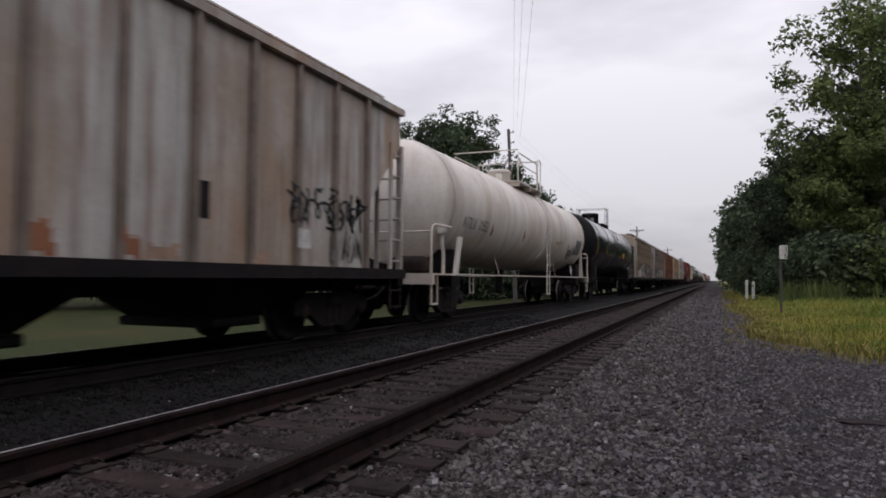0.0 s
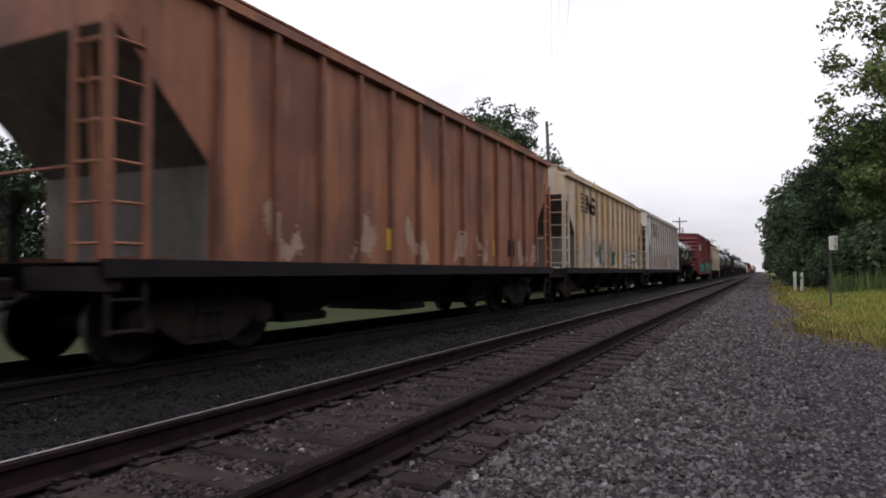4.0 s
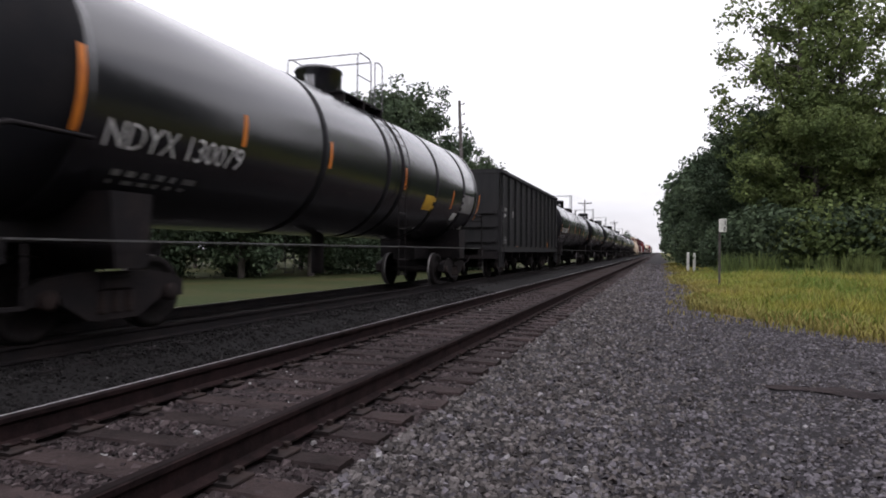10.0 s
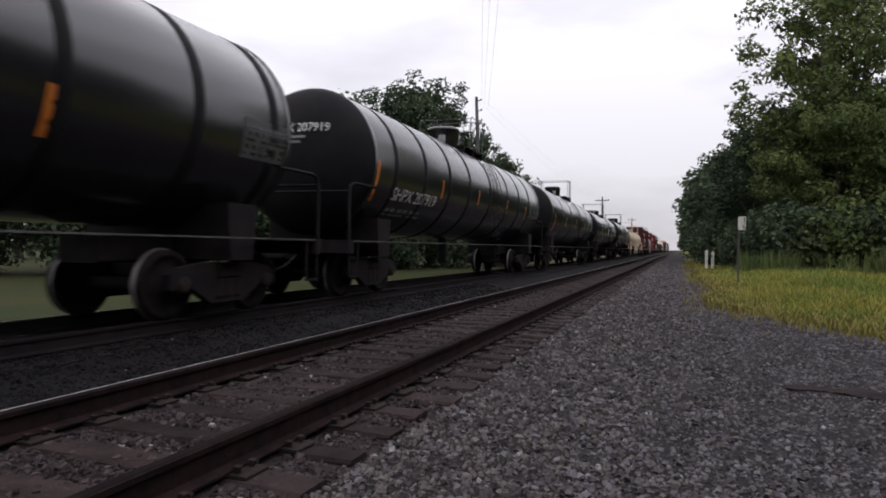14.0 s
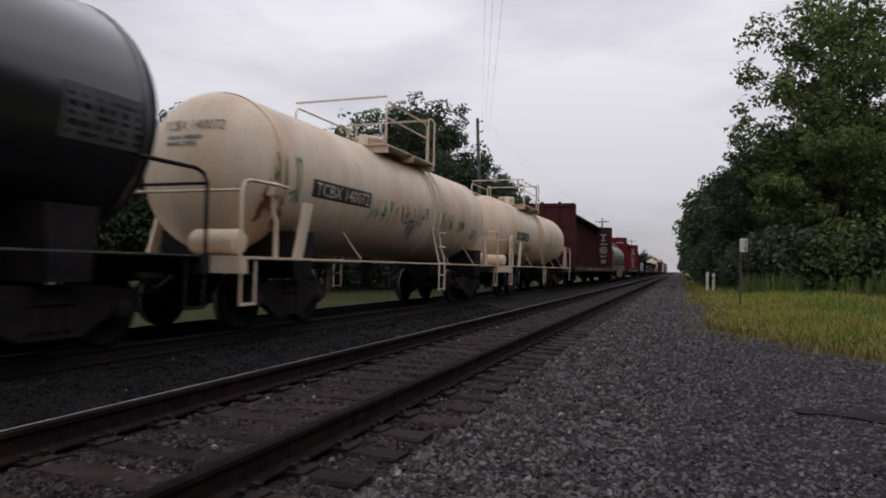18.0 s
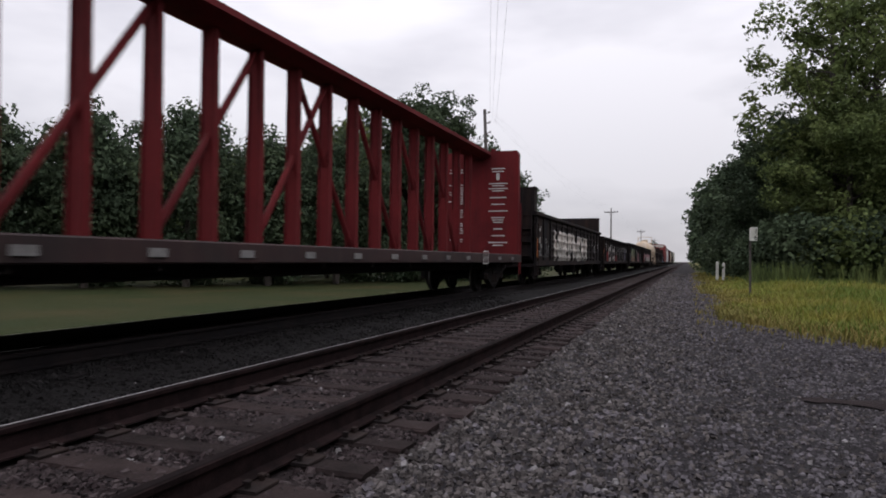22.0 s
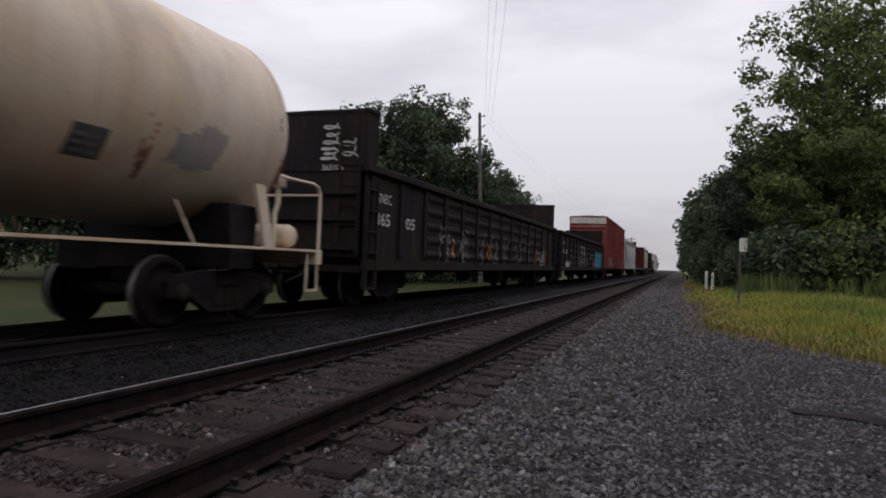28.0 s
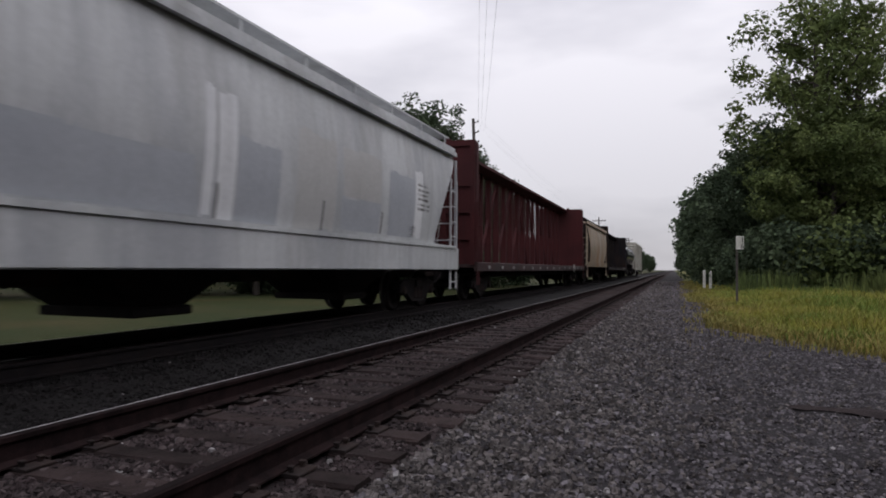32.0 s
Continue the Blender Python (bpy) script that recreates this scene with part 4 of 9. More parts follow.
def bowed_hopper(label, lead, tail, mat, zt=4.1, roof="steel_dark", sill="", group="covered hoppers", drop=0.28, walk_h=0.40, zb=1.45):
    """A covered hopper with bowed plate sides and an open platform at each end."""
    car, hl = start_car("covered_hopper", label, "freight car", group, lead, tail)

    def bow(z):
        u = (z - zb) / (zt - zb)
        return 1.40 + 0.16 * math.sin(math.pi * min(max(0.12 + 0.8 * u, 0), 1))

    zs = [zb + (zt - zb) * i / 10 for i in range(11)]
    for sx in (-1, 1):
        s = Shape()
        cols = []
        for z in zs:
            u = (z - zb) / (zt - zb)
            cut = 1.75 - 1.45 * max(0, min(1, (u - 0.02) / 0.86)) ** 1.6
            cols.append(cut)
        v = [(sx * bow(z), -hl + c, z) for z, c in zip(zs, cols)] + [(sx * bow(z), hl - c, z) for z, c in zip(zs, cols)]
        n = len(zs)
        f = [(i, i + n, i + 1 + n, i + 1) if sx > 0 else (i, i + 1, i + 1 + n, i + n) for i in range(n - 1)]
        s.add(v, f, True)
        part("side_sheet", s, mat, car)
    s = Shape()
    inner = [(-hl + 1.8, zb), (hl - 1.8, zb), (hl - 1.7, 2.1), (hl - 0.35, 3.45), (hl - 0.3, zt), (-hl + 0.3, zt), (-hl + 0.35, 3.45), (-hl + 1.7, 2.1)]
    s.side(inner, -1.36, 1.36)
    # tan ends go dark brown: dirt and the neighbouring car's shade as colour
    part("body", s, "steel_brown" if mat == "tan_hopper" else mat, car)
    k = Shape()
    for sx in (-1, 1):
        for i in range(3):
            y = -hl + (2 * hl) * (i + 1) / 4
            for a, b in zip(zs[:-1], zs[1:]):
                k.add([(sx * (bow(a) + 0.002), y - 0.04, a), (sx * (bow(a) + 0.012), y + 0.04, a), (sx * (bow(b) + 0.012), y + 0.04, b), (sx * (bow(b) + 0.002), y - 0.04, b)], [(0, 1, 2, 3)])
    islands("seam", k, mat, car)
    t = Shape()
    for sx in (-1, 1):
        for zz, o in ((zt - 0.05, 0.02), (zt + 0.07, -0.03)):
            t.box(sx * (1.5 + o) - 0.05, sx * (1.5 + o) + 0.05, -hl + 0.3, hl - 0.3, zz, zz + 0.1)
    islands("top_chord", t, mat if not sill else sill, car)
    r = Shape()
    r.prism([(-1.5, zt), (1.5, zt), (1.2, zt + 0.17), (0.4, zt + 0.27), (-0.4, zt + 0.27), (-1.2, zt + 0.17)], -hl + 0.25, hl - 0.25)
    part("roof", r, mat, car)
    h = Shape()
    h.box(-0.3, 0.3, -hl + 1.2, hl - 1.2, zt + 0.27, zt + 0.4, 0.03)
    part("hatch", h, mat, car, "long trough hatch")
    w = Shape()
    for sx in (-1, 1):
        w.box(sx * 1.0 - 0.25, sx * 1.0 + 0.25, -hl + 0.05, hl - 0.05, zt + walk_h - 0.02, zt + walk_h + 0.02)
        n = 12
        for i in range(n):
            y = -hl + 0.3 + (2 * hl - 0.6) * i / (n - 1)
            w.box(sx * 1.22 - 0.02, sx * 1.22 + 0.02, y - 0.03, y + 0.03, zt + 0.1, zt + walk_h)
    part("running_board", w, "steel_dark" if roof == "steel_dark" else roof, car, "grating roof walkway on brackets")
    u = Shape()
    for sx in (-1, 1):
        u.box(sx * 1.46 - 0.07, sx * 1.46 + 0.07, -hl, hl, zb - drop, zb - 0.02, 0.02)
        u.box(sx * 1.50 - 0.06, sx * 1.50 + 0.06, -hl + 0.2, hl - 0.2, zb - 0.04, zb + 0.03)
    part("side_sill", u, sill or mat, car)
    c = Shape()
    c.box(-0.32, 0.32, -hl, hl, 0.74, 1.15, 0.03)
    for e in (-1, 1):
        c.box(-1.5, 1.5, min(e * hl, e * (hl - 0.2)), max(e * hl, e * (hl - 0.2)), 0.9, 1.3)
        c.box(-1.45, 1.45, min(e * hl, e * (hl - 1.7)), max(e * hl, e * (hl - 1.7)), 1.2, 1.24)
    islands("underframe", c, "steel_brown", car)
    for e in (-1, 1):
        q = Shape()
        ladder(q, 1.48, e * (hl - 0.05), e * (hl - 0.52), 0.45, zt - 0.65, 0.4, 0.02)
        part("ladder", q, sill or mat, car)
        q = Shape()
        ladder(q, -1.48, e * (hl - 0.05), e * (hl - 0.52), 0.45, zt - 0.65, 0.4, 0.02)
        for x in (-1.45, -0.85, 0.85, 1.45):
            q.box(x - 0.026, x + 0.026, e * (hl - 0.05) - 0.026, e * (hl - 0.05) + 0.026, 1.24, zt - 0.1)
        for z in (1.75, 2.2, 2.65, 3.1):
            q.tube([(0.85, e * (hl - 0.05), z), (1.45, e * (hl - 0.05), z)], 0.02, 6)
        q.tube([(-0.85, e * (hl - 0.05), 2.3), (0.85, e * (hl - 0.05), 2.3)], 0.022, 6)
        part("ladder", q, sill or mat, car, "end ladders and rails")
        coupler(car, e * hl, e)
        truck(car, e * (hl - 1.75))
    n = 3
    for i in range(n):
        y = -hl + 4.6 + (2 * hl - 9.2) * i / (n - 1)
        bay = Shape()
        v = [(x, yy, z) for z, ax, ay in ((zb, 1.34, 2.0), (0.46, 0.7, 0.45)) for x, yy in ((-ax, y - ay), (ax, y - ay), (ax, y + ay), (-ax, y + ay))]
        bay.add(v, [(0, 1, 5, 4), (1, 2, 6, 5), (2, 3, 7, 6), (3, 0, 4, 7), (4, 5, 6, 7), (3, 2, 1, 0)])
        gate = Shape()
        gate.box(-0.8, 0.8, y - 0.5, y + 0.5, 0.34, 0.47, 0.03)
        part("outlet_gate", gate, "steel_dark", part("hopper_bay", bay, "steel_brown" if mat == "tan_hopper" else "steel_dark", car, "bottom discharge hopper"))
    return car, hl, bow


def tank_car(label, lead, tail, mat, r=1.5, cz=2.85, rings=(-0.55, -0.2, 0.2, 0.55), rail="steel_dark", dome=1, struts=False, side_rail="", loops=True, belt=False, group="tank cars", dome_y=0.0, dome_r=0.40, dome_h=0.5):
    """A tank on stub sills, with a platform and manway amidships."""
    car, hl = start_car("tank_car", label, "freight car", group, lead, tail)
    th = hl - (0.55 if struts else 0.34)
    prof = [(-th, 0.0)]
    for i in range(1, 9):
        a = i / 8 * math.pi / 2
        prof.append((-th + 0.72 * (1 - math.cos(a)), r * math.sin(a) ** 0.95))
    prof += [(y, r) for y in (-th * 0.5, 0, th * 0.5)]
    prof += [(-y, rr) for y, rr in prof[8::-1]]
    s = Shape()
    s.revolve_y(prof, cz, 48)
    tank = part("tank", s, mat, car)
    if mat in ("black_tank", "brown_tank"):
        # the heads take the matte black of the bands
        tank.data.materials.append(M["tank_band"])
        for f in tank.data.polygons:
            f.material_index = int(abs(f.center.y) > th - 0.7)
    for u in rings:
        k = Shape()
        y = u * th
        k.revolve_y([(y - 0.10, r), (y - 0.095, r + 0.006), (y + 0.095, r + 0.006), (y + 0.10, r)], cz, 48)
        part("ring_band", k, "tank_band", tank, "dull dark band round the shell")
    for e in (-1, 1):
        k = Shape()
        k.revolve_y([(e * (th - 0.72) - 0.05, r), (e * (th - 0.72) - 0.04, r + 0.012), (e * (th - 0.72) + 0.04, r + 0.012), (e * (th - 0.72) + 0.05, r - 0.01)], cz, 48)
        part("head_seam", k, mat, tank)
    for e in (-1, 1):
        y = e * (hl - 1.85)
        u = Shape()
        a, b = sorted((e * hl, e * (hl - 3.4)))
        u.box(-0.33, 0.33, a, b, 0.74, 1.12, 0.03)
        part("stub_sill", u, "steel_dark", car)
        u = Shape()
        a, b = sorted((e * hl, e * (hl - 0.16)))
        u.box(-1.48, 1.48, a, b, 0.86, 1.10)
        a, b = sorted((e * (hl - 0.16), e * (hl - 1.5)))
        u.box(-1.46, 1.46, a, b, 1.06, 1.10)
        part("end_platform", u, rail if struts else "steel_dark", car)
        u = Shape()
        u.side([(y - 0.25, 0.78), (y + 0.25, 0.78), (y + 0.32, cz - r + 0.35), (y - 0.32, cz - r + 0.35)], -1.3, 1.3)
        part("saddle", u, "steel_dark", car)
    for sx in (-1, 1):
        q = Shape()
        k = 0.022 if struts else 0.014
        q.box(sx * 1.46 - k, sx * 1.46 + k, -hl + 0.05, hl - 0.05, 1.10 - 1.6 * k, 1.10)
        part("side_rail", q, side_rail or rail, car, "thin walkway rail along the sill")
    for e in (-1, 1):
        q = Shape()
        for sx in (-1, 1):
            x = sx * 1.44
            y0, y1 = e * (hl - 0.05), e * (hl - 1.15)
            if loops:
                q.tube([(x, y0, 1.1), (x, y0, 2.0), (x, e * (hl - 0.12), 2.12), (x, e * (hl - 0.25), 2.16), (x, y1, 2.16)], 0.028, 7)
            q.box(x - 0.02, x + 0.02, min(e * (hl - 0.06), e * (hl - 0.4)), max(e * (hl - 0.06), e * (hl - 0.4)), 0.42, 0.46)
            for d in (0.07, 0.39):
                q.box(x - 0.015, x + 0.015, e * (hl - d) - 0.015, e * (hl - d) + 0.015, 0.42, 1.08)
            if struts:
                q.side([(e * (hl - 1.35), 1.08), (e * (hl - 1.55), 1.08), (e * (hl - 1.85), 1.98), (e * (hl - 1.62), 1.98)][::e], x - 0.03, x + 0.03)
        if loops:
            q.tube([(-1.44, e * (hl - 0.05), 2.0), (1.44, e * (hl - 0.05), 2.0)], 0.022, 6)
        part("handrail", q, rail, car, "end handrails and steps")
        coupler(car, e * hl, e)
        truck(car, e * (hl - 1.85))
    if struts:
        for e in (-1, 1):
            q = Shape()
            q.revolve_x([(0.35, 0.0), (0.35, 0.15), (0.42, 0.19), (1.1, 0.19), (1.17, 0.15), (1.17, 0.0)], e * (hl - 0.42), 1.30, 16)
            part("air_reservoir", q, "steel_brown" if mat == "white_tank" else rail, car, "round-ended air reservoir on the end platform")
            q = Shape()
            q.tube([(1.28, e * (hl - 1.1), 1.1), (1.28, e * (hl - 1.1), 1.62), (1.28, e * (hl - 1.02), 1.78), (1.28, e * (hl - 1.02), 2.1)], 0.04, 7)
            q.box(1.2, 1.36, e * (hl - 1.02) - 0.09, e * (hl - 1.02) + 0.09, 2.02, 2.22, 0.02)
            part("stand_pipe", q, rail, car, "bent stand pipe with a valve box")
        for sx in (-1, 1):
            for y in (-0.55, 0.25, 0.6):
                q = Shape()
                zz = cz - math.sqrt(max(r * r - 1.38 ** 2, 0.01)) if r > 1.38 else cz - 0.6
                q.tube([(sx * 1.45, y * th + 0.3, 1.1), (sx * min(r * 0.94, 1.42), y * th, 1.6)], 0.016, 6)
                part("strut", q, rail, car)
    top = cz + r
    if dome:
        d = Shape()
        d.revolve_z([(0.0, top + dome_h), (dome_r * 0.9, top + dome_h - 0.01), (dome_r, top + dome_h - 0.04), (dome_r + 0.03, top + dome_h - 0.1), (dome_r, top + dome_h - 0.12), (dome_r, top - 0.1)], 0, dome_y, 22)
        d.revolve_z([(0.0, top + 0.30), (0.16, top + 0.30), (0.18, top - 0.1)], 0.0, dome_y + 0.85, 14)
        d.revolve_z([(0.0, top + 0.24), (0.1, top + 0.24), (0.1, top - 0.1)], 0.25, dome_y - 0.8, 12)
        part("manway", d, mat, car, "domed manway and valve housings")
        p = Shape()
        px, pw, p0, p1 = (0.85, 0.3, -1.5, 1.5) if struts else (0.72, 0.16, -0.6, 1.5)
        pz = top - 0.12 if struts else top - 0.06
        for sx in (-1, 1):
            p.box(sx * px - pw, sx * px + pw, dome_y + p0, dome_y + p1, pz - 0.03, pz)
            for y in (p0 + 0.1, (p0 + p1) / 2, p1 - 0.1):
                p.box(sx * px - pw, sx * px + pw, dome_y + y - 0.03, dome_y + y + 0.03, top - 0.3, pz - 0.03)
        part("platform", p, rail if struts else "steel_dark", car, "grating top platform")
        g, gx, gr = Shape(), 1.12 if struts else 0.86, 0.022 if struts else 0.015
        for sx in (-1, 1):
            x = sx * gx
            a, b = (dome_y - 1.45, dome_y + 0.85) if struts else (dome_y + 0.15, dome_y + 0.75)
            gh = 0.8 if struts else 0.95
            g.tube([(x, a, top - 0.12), (x, a, top + gh - 0.1), (x, a + 0.1, top + gh), (x, b, top + gh), (x, b + 0.1, top + gh - 0.08), (x, b + 0.1, top - 0.12)], gr, 7)
            g.tube([(x, a, top + 0.45), (x, b + 0.1, top + 0.45)], gr * 0.9, 6)
            for y in (dome_y + 1.05, dome_y + 1.47):
                g.tube([(x, y, top - 0.12), (x, y, top + 0.95)], gr, 6)
            g.tube([(x, dome_y + 1.05, top + 0.95), (x, dome_y + 1.26, top + 1.0), (x, dome_y + 1.47, top + 0.95)], gr, 6)
        for y in (a, b + 0.1):
            g.tube([(-gx, y, top + 0.9), (gx, y, top + 0.9)], gr, 6)
        part("guard_rail", g, rail if struts else "rail_grey", car, "tubular guard rail round the platform")
        n = 12
        off, lr = (0.09, 0.022) if struts else (0.06, 0.013)
        for sx in (-1, 1):
            q = Shape()
            for y in (dome_y + 1.06, dome_y + 1.46):
                pts = [(sx * (r + off) * math.sin(a), y, cz + (r + off) * math.cos(a)) for a in [0.7 + 1.25 * i / n for i in range(n + 1)]]
                pts.append((sx * 1.47, y, 1.06))
                pts.append((sx * 1.47, y, 0.42))
                q.tube(pts, lr, 6)
            for i in range(9):
                a = 0.75 + 1.2 * i / 8
                xx, zz = sx * (r + off) * math.sin(a), cz + (r + off) * math.cos(a)
                q.tube([(xx, dome_y + 1.06, zz), (xx, dome_y + 1.46, zz)], lr * 0.75, 5)
            for z in (0.46, 0.8, 1.1, 1.5, 1.85):
                q.tube([(sx * 1.47, dome_y + 1.06, z), (sx * 1.47, dome_y + 1.46, z)], 0.016, 5)
            part("ladder", q, rail, car, "side ladder up to the platform")
    if belt:
        k = Shape()
        k.revolve_y([(dome_y + 1.0, r), (dome_y + 1.0, r + 0.02), (dome_y + 1.5, r + 0.02), (dome_y + 1.5, r)], cz, 48)
        part("belt", k, mat, tank)
    o = Shape()
    o.revolve_z([(0.0, 0.5), (0.12, 0.5), (0.14, 0.62), (0.14, cz - r + 0.1)], 0, dome_y, 12)
    part("outlet", o, "steel_dark", car, "bottom outlet valve")

    def bow(z):
        return math.sqrt(max(r * r - (z - cz) ** 2, 0.01))

    return car, hl, bow, round_surface(r, cz)


def boxcar(label, lead, tail, mat, zt=4.5, zb=0.75, ribs=8, door=(-0.6, 2.2), doors=1, white_end=False, roof="", group="boxcars"):
    car, hl = start_car("boxcar", label, "freight car", group, lead, tail)
    xs = 1.48
    s = Shape()
    s.box(-xs, xs, -hl, hl, zb + 0.05, zt, 0.03)
    part("body", s, mat, car)
    n = 9
    for e in (-1, 1):
        def press(q):
            q.add([(-xs + 0.1, 0, -0.13), (xs - 0.1, 0, -0.13), (xs - 0.16, e * 0.085, -0.03), (xs - 0.16, e * 0.085, 0.03), (xs - 0.1, 0, 0.13),
                   (-xs + 0.1, 0, 0.13), (-xs + 0.16, e * 0.085, 0.03), (-xs + 0.16, e * 0.085, -0.03)],
                  [(0, 1, 2, 7), (7, 2, 3, 6), (6, 3, 4, 5), (1, 4, 3, 2), (0, 7, 6, 5)] if e < 0 else [(1, 0, 7, 2), (2, 7, 6, 3), (3, 6, 5, 4), (4, 1, 2, 3), (7, 0, 5, 6)])
        me = shared(f"end_rib/{mat}/{e}", press, M[mat])
        for i in range(n):
            part("end_rib", me, None, car, "", pose(0, e * hl, zb + 0.45 + (zt - zb - 0.9) * i / (n - 1)))
    rib = shared(f"boxrib/{mat}/{zt}", lambda q: q.prism([(0, zb + 0.15), (0.075, zb + 0.15), (0.075, zt - 0.12), (0, zt - 0.12)], -0.07, 0.07), M[mat])
    ribm = shared(f"boxrib/m{mat}/{zt}", lambda q: q.prism([(-0.075, zb + 0.15), (0, zb + 0.15), (0, zt - 0.12), (-0.075, zt - 0.12)], -0.07, 0.07), M[mat])
    d0, d1 = door
    where = [a + (b - a) * i / (ribs - 1) for a, b in ((-hl + 0.12, d0 - 0.1), (d1 + 0.1, hl - 0.12)) for i in range(ribs)]
    for sx, me in ((1, rib), (-1, ribm)):
        for y in where:
            part("side_rib", me, None, car, "", pose(sx * xs, y, 0))
    for j in range(doors):
        a, b = d0 + (d1 - d0) * j / doors, d0 + (d1 - d0) * (j + 1) / doors
        for sx in (-1, 1):
            q = Shape()
            q.box(min(sx * xs, sx * (xs + 0.07)), max(sx * xs, sx * (xs + 0.07)), a, b, zb + 0.25, zt - 0.2)
            dd = part("door", q, mat, car, "sliding panelled door")
            p = Shape()
            nz = 5
            for i in range(nz + 1):
                z = zb + 0.3 + (zt - zb - 0.55) * i / nz
                p.box(min(sx * (xs + 0.07), sx * (xs + 0.11)), max(sx * (xs + 0.07), sx * (xs + 0.11)), a, b, z - 0.04, z + 0.04)
            for y in (a + 0.05, b - 0.05):
                p.box(min(sx * (xs + 0.07), sx * (xs + 0.12)), max(sx * (xs + 0.07), sx * (xs + 0.12)), y - 0.05, y + 0.05, zb + 0.25, zt - 0.2)
            part("door_frame", p, mat, dd)
            h = Shape()
            for y in (a + 0.35, b - 0.35):
                h.tube([(sx * (xs + 0.14), y, zb + 0.3), (sx * (xs + 0.14), y, zt - 0.3)], 0.02, 6)
            part("lock_rod", h, mat, dd)
    for sx in (-1, 1):
        for nm, x, w, a, b, z0, z1 in (("top_rail", 1.53, 0.06, -hl + 0.02, hl - 0.02, zt - 0.14, zt + 0.02), ("side_sill", 1.52, 0.05, -hl + 0.02, hl - 0.02, zb, zb + 0.18), ("door_track", 1.56, 0.05, d0 - 2.2, d1 + 0.3, zb + 0.17, zb + 0.23)):
            t = Shape()
            t.box(sx * x - w, sx * x + w, a, b, z0, z1)
            part(nm, t, mat, car)
    r = Shape()
    r.prism([(-1.52, zt), (1.52, zt), (1.5, zt + 0.06), (0, zt + 0.13), (-1.5, zt + 0.06)], -hl - 0.02, hl + 0.02)
    roof_ob = part("roof", r, roof or mat, car, "ridged steel roof")
    ridge = shared(f"roof_rib/{mat}/{zt}", lambda q: q.prism([(-1.52, zt + 0.05), (1.52, zt + 0.05), (1.5, zt + 0.10), (0, zt + 0.175), (-1.5, zt + 0.10)], -0.05, 0.05), M[roof or mat])
    for i in range(14):
        part("roof_rib", ridge, None, roof_ob, "", pose(0, -hl + 0.5 + (2 * hl - 1.0) * i / 13, 0))
    c = Shape()
    c.box(-0.33, 0.33, -hl, hl, 0.72, 1.0, 0.03)
    for e in (-1, 1):
        c.box(-1.45, 1.45, min(e * hl, e * (hl - 0.15)), max(e * hl, e * (hl - 0.15)), 0.78, 1.05)
    c.side([(-hl + 3.5, zb + 0.05), (hl - 3.5, zb + 0.05), (hl - 4.2, 0.52), (-hl + 4.2, 0.52)], 0.36, 0.42)
    c.side([(-hl + 3.5, zb + 0.05), (hl - 3.5, zb + 0.05), (hl - 4.2, 0.52), (-hl + 4.2, 0.52)], -0.42, -0.36)
    c.tube([(0.9, -hl + 3, 0.62), (0.9, hl - 3, 0.62)], 0.03, 6)
    c.revolve_y([(-0.5, 0.0), (-0.5, 0.2), (0.4, 0.2), (0.4, 0.0)], 0.6, 14, 0.9)
    islands("underframe", c, "steel_dark", car)
    for e in (-1, 1):
        q = Shape()
        a, b = e * (hl - 0.1), e * (hl - 0.55)
        for i in range(4):
            z = zb + 0.4 + 0.4 * i
            q.tube([(xs + 0.1, a, z), (xs + 0.1, b, z)], 0.018, 6)
        for y in (a, b):
            q.box(xs, xs + 0.1, y - 0.02, y + 0.02, zb + 0.3, zb + 1.75)
        for d in (0.1, 0.5):
            q.box(xs - 0.03, xs, e * (hl - d) - 0.02, e * (hl - d) + 0.02, 0.38, zb + 0.1)
        q.box(xs - 0.04, xs + 0.01, min(a, b), max(a, b), 0.38, 0.42)
        q.tube([(0.7, e * (hl + 0.12), 1.5), (1.3, e * (hl + 0.12), 1.5)], 0.018, 6)
        part("ladder", q, mat, car, "corner grab irons and step")
        coupler(car, e * hl, e)
        truck(car, e * (hl - 1.9))
    if white_end:
        w = Shape()
        w.box(-xs + 0.02, xs - 0.02, -hl - 0.1, -hl - 0.092, zt - 0.55, zt - 0.05)
        part("white_panel", w, "spray_bone", car, "white painted excess-height panel")
        part("end_lettering", lettering("AOK 411177", 0.13, "letter_white"), None, car, "", pose(0.25, -hl - 0.1, zt - 0.78) @ pose(0, 0, 0, 0, 0, -90))
    base = ribs_surface(xs, where, 0.07, 0.075)

    def surf(y, z):
        y = np.asarray(y, float)
        return np.where((y > d0) & (y < d1), xs + 0.115, base(y, z))

    return car, hl, surf


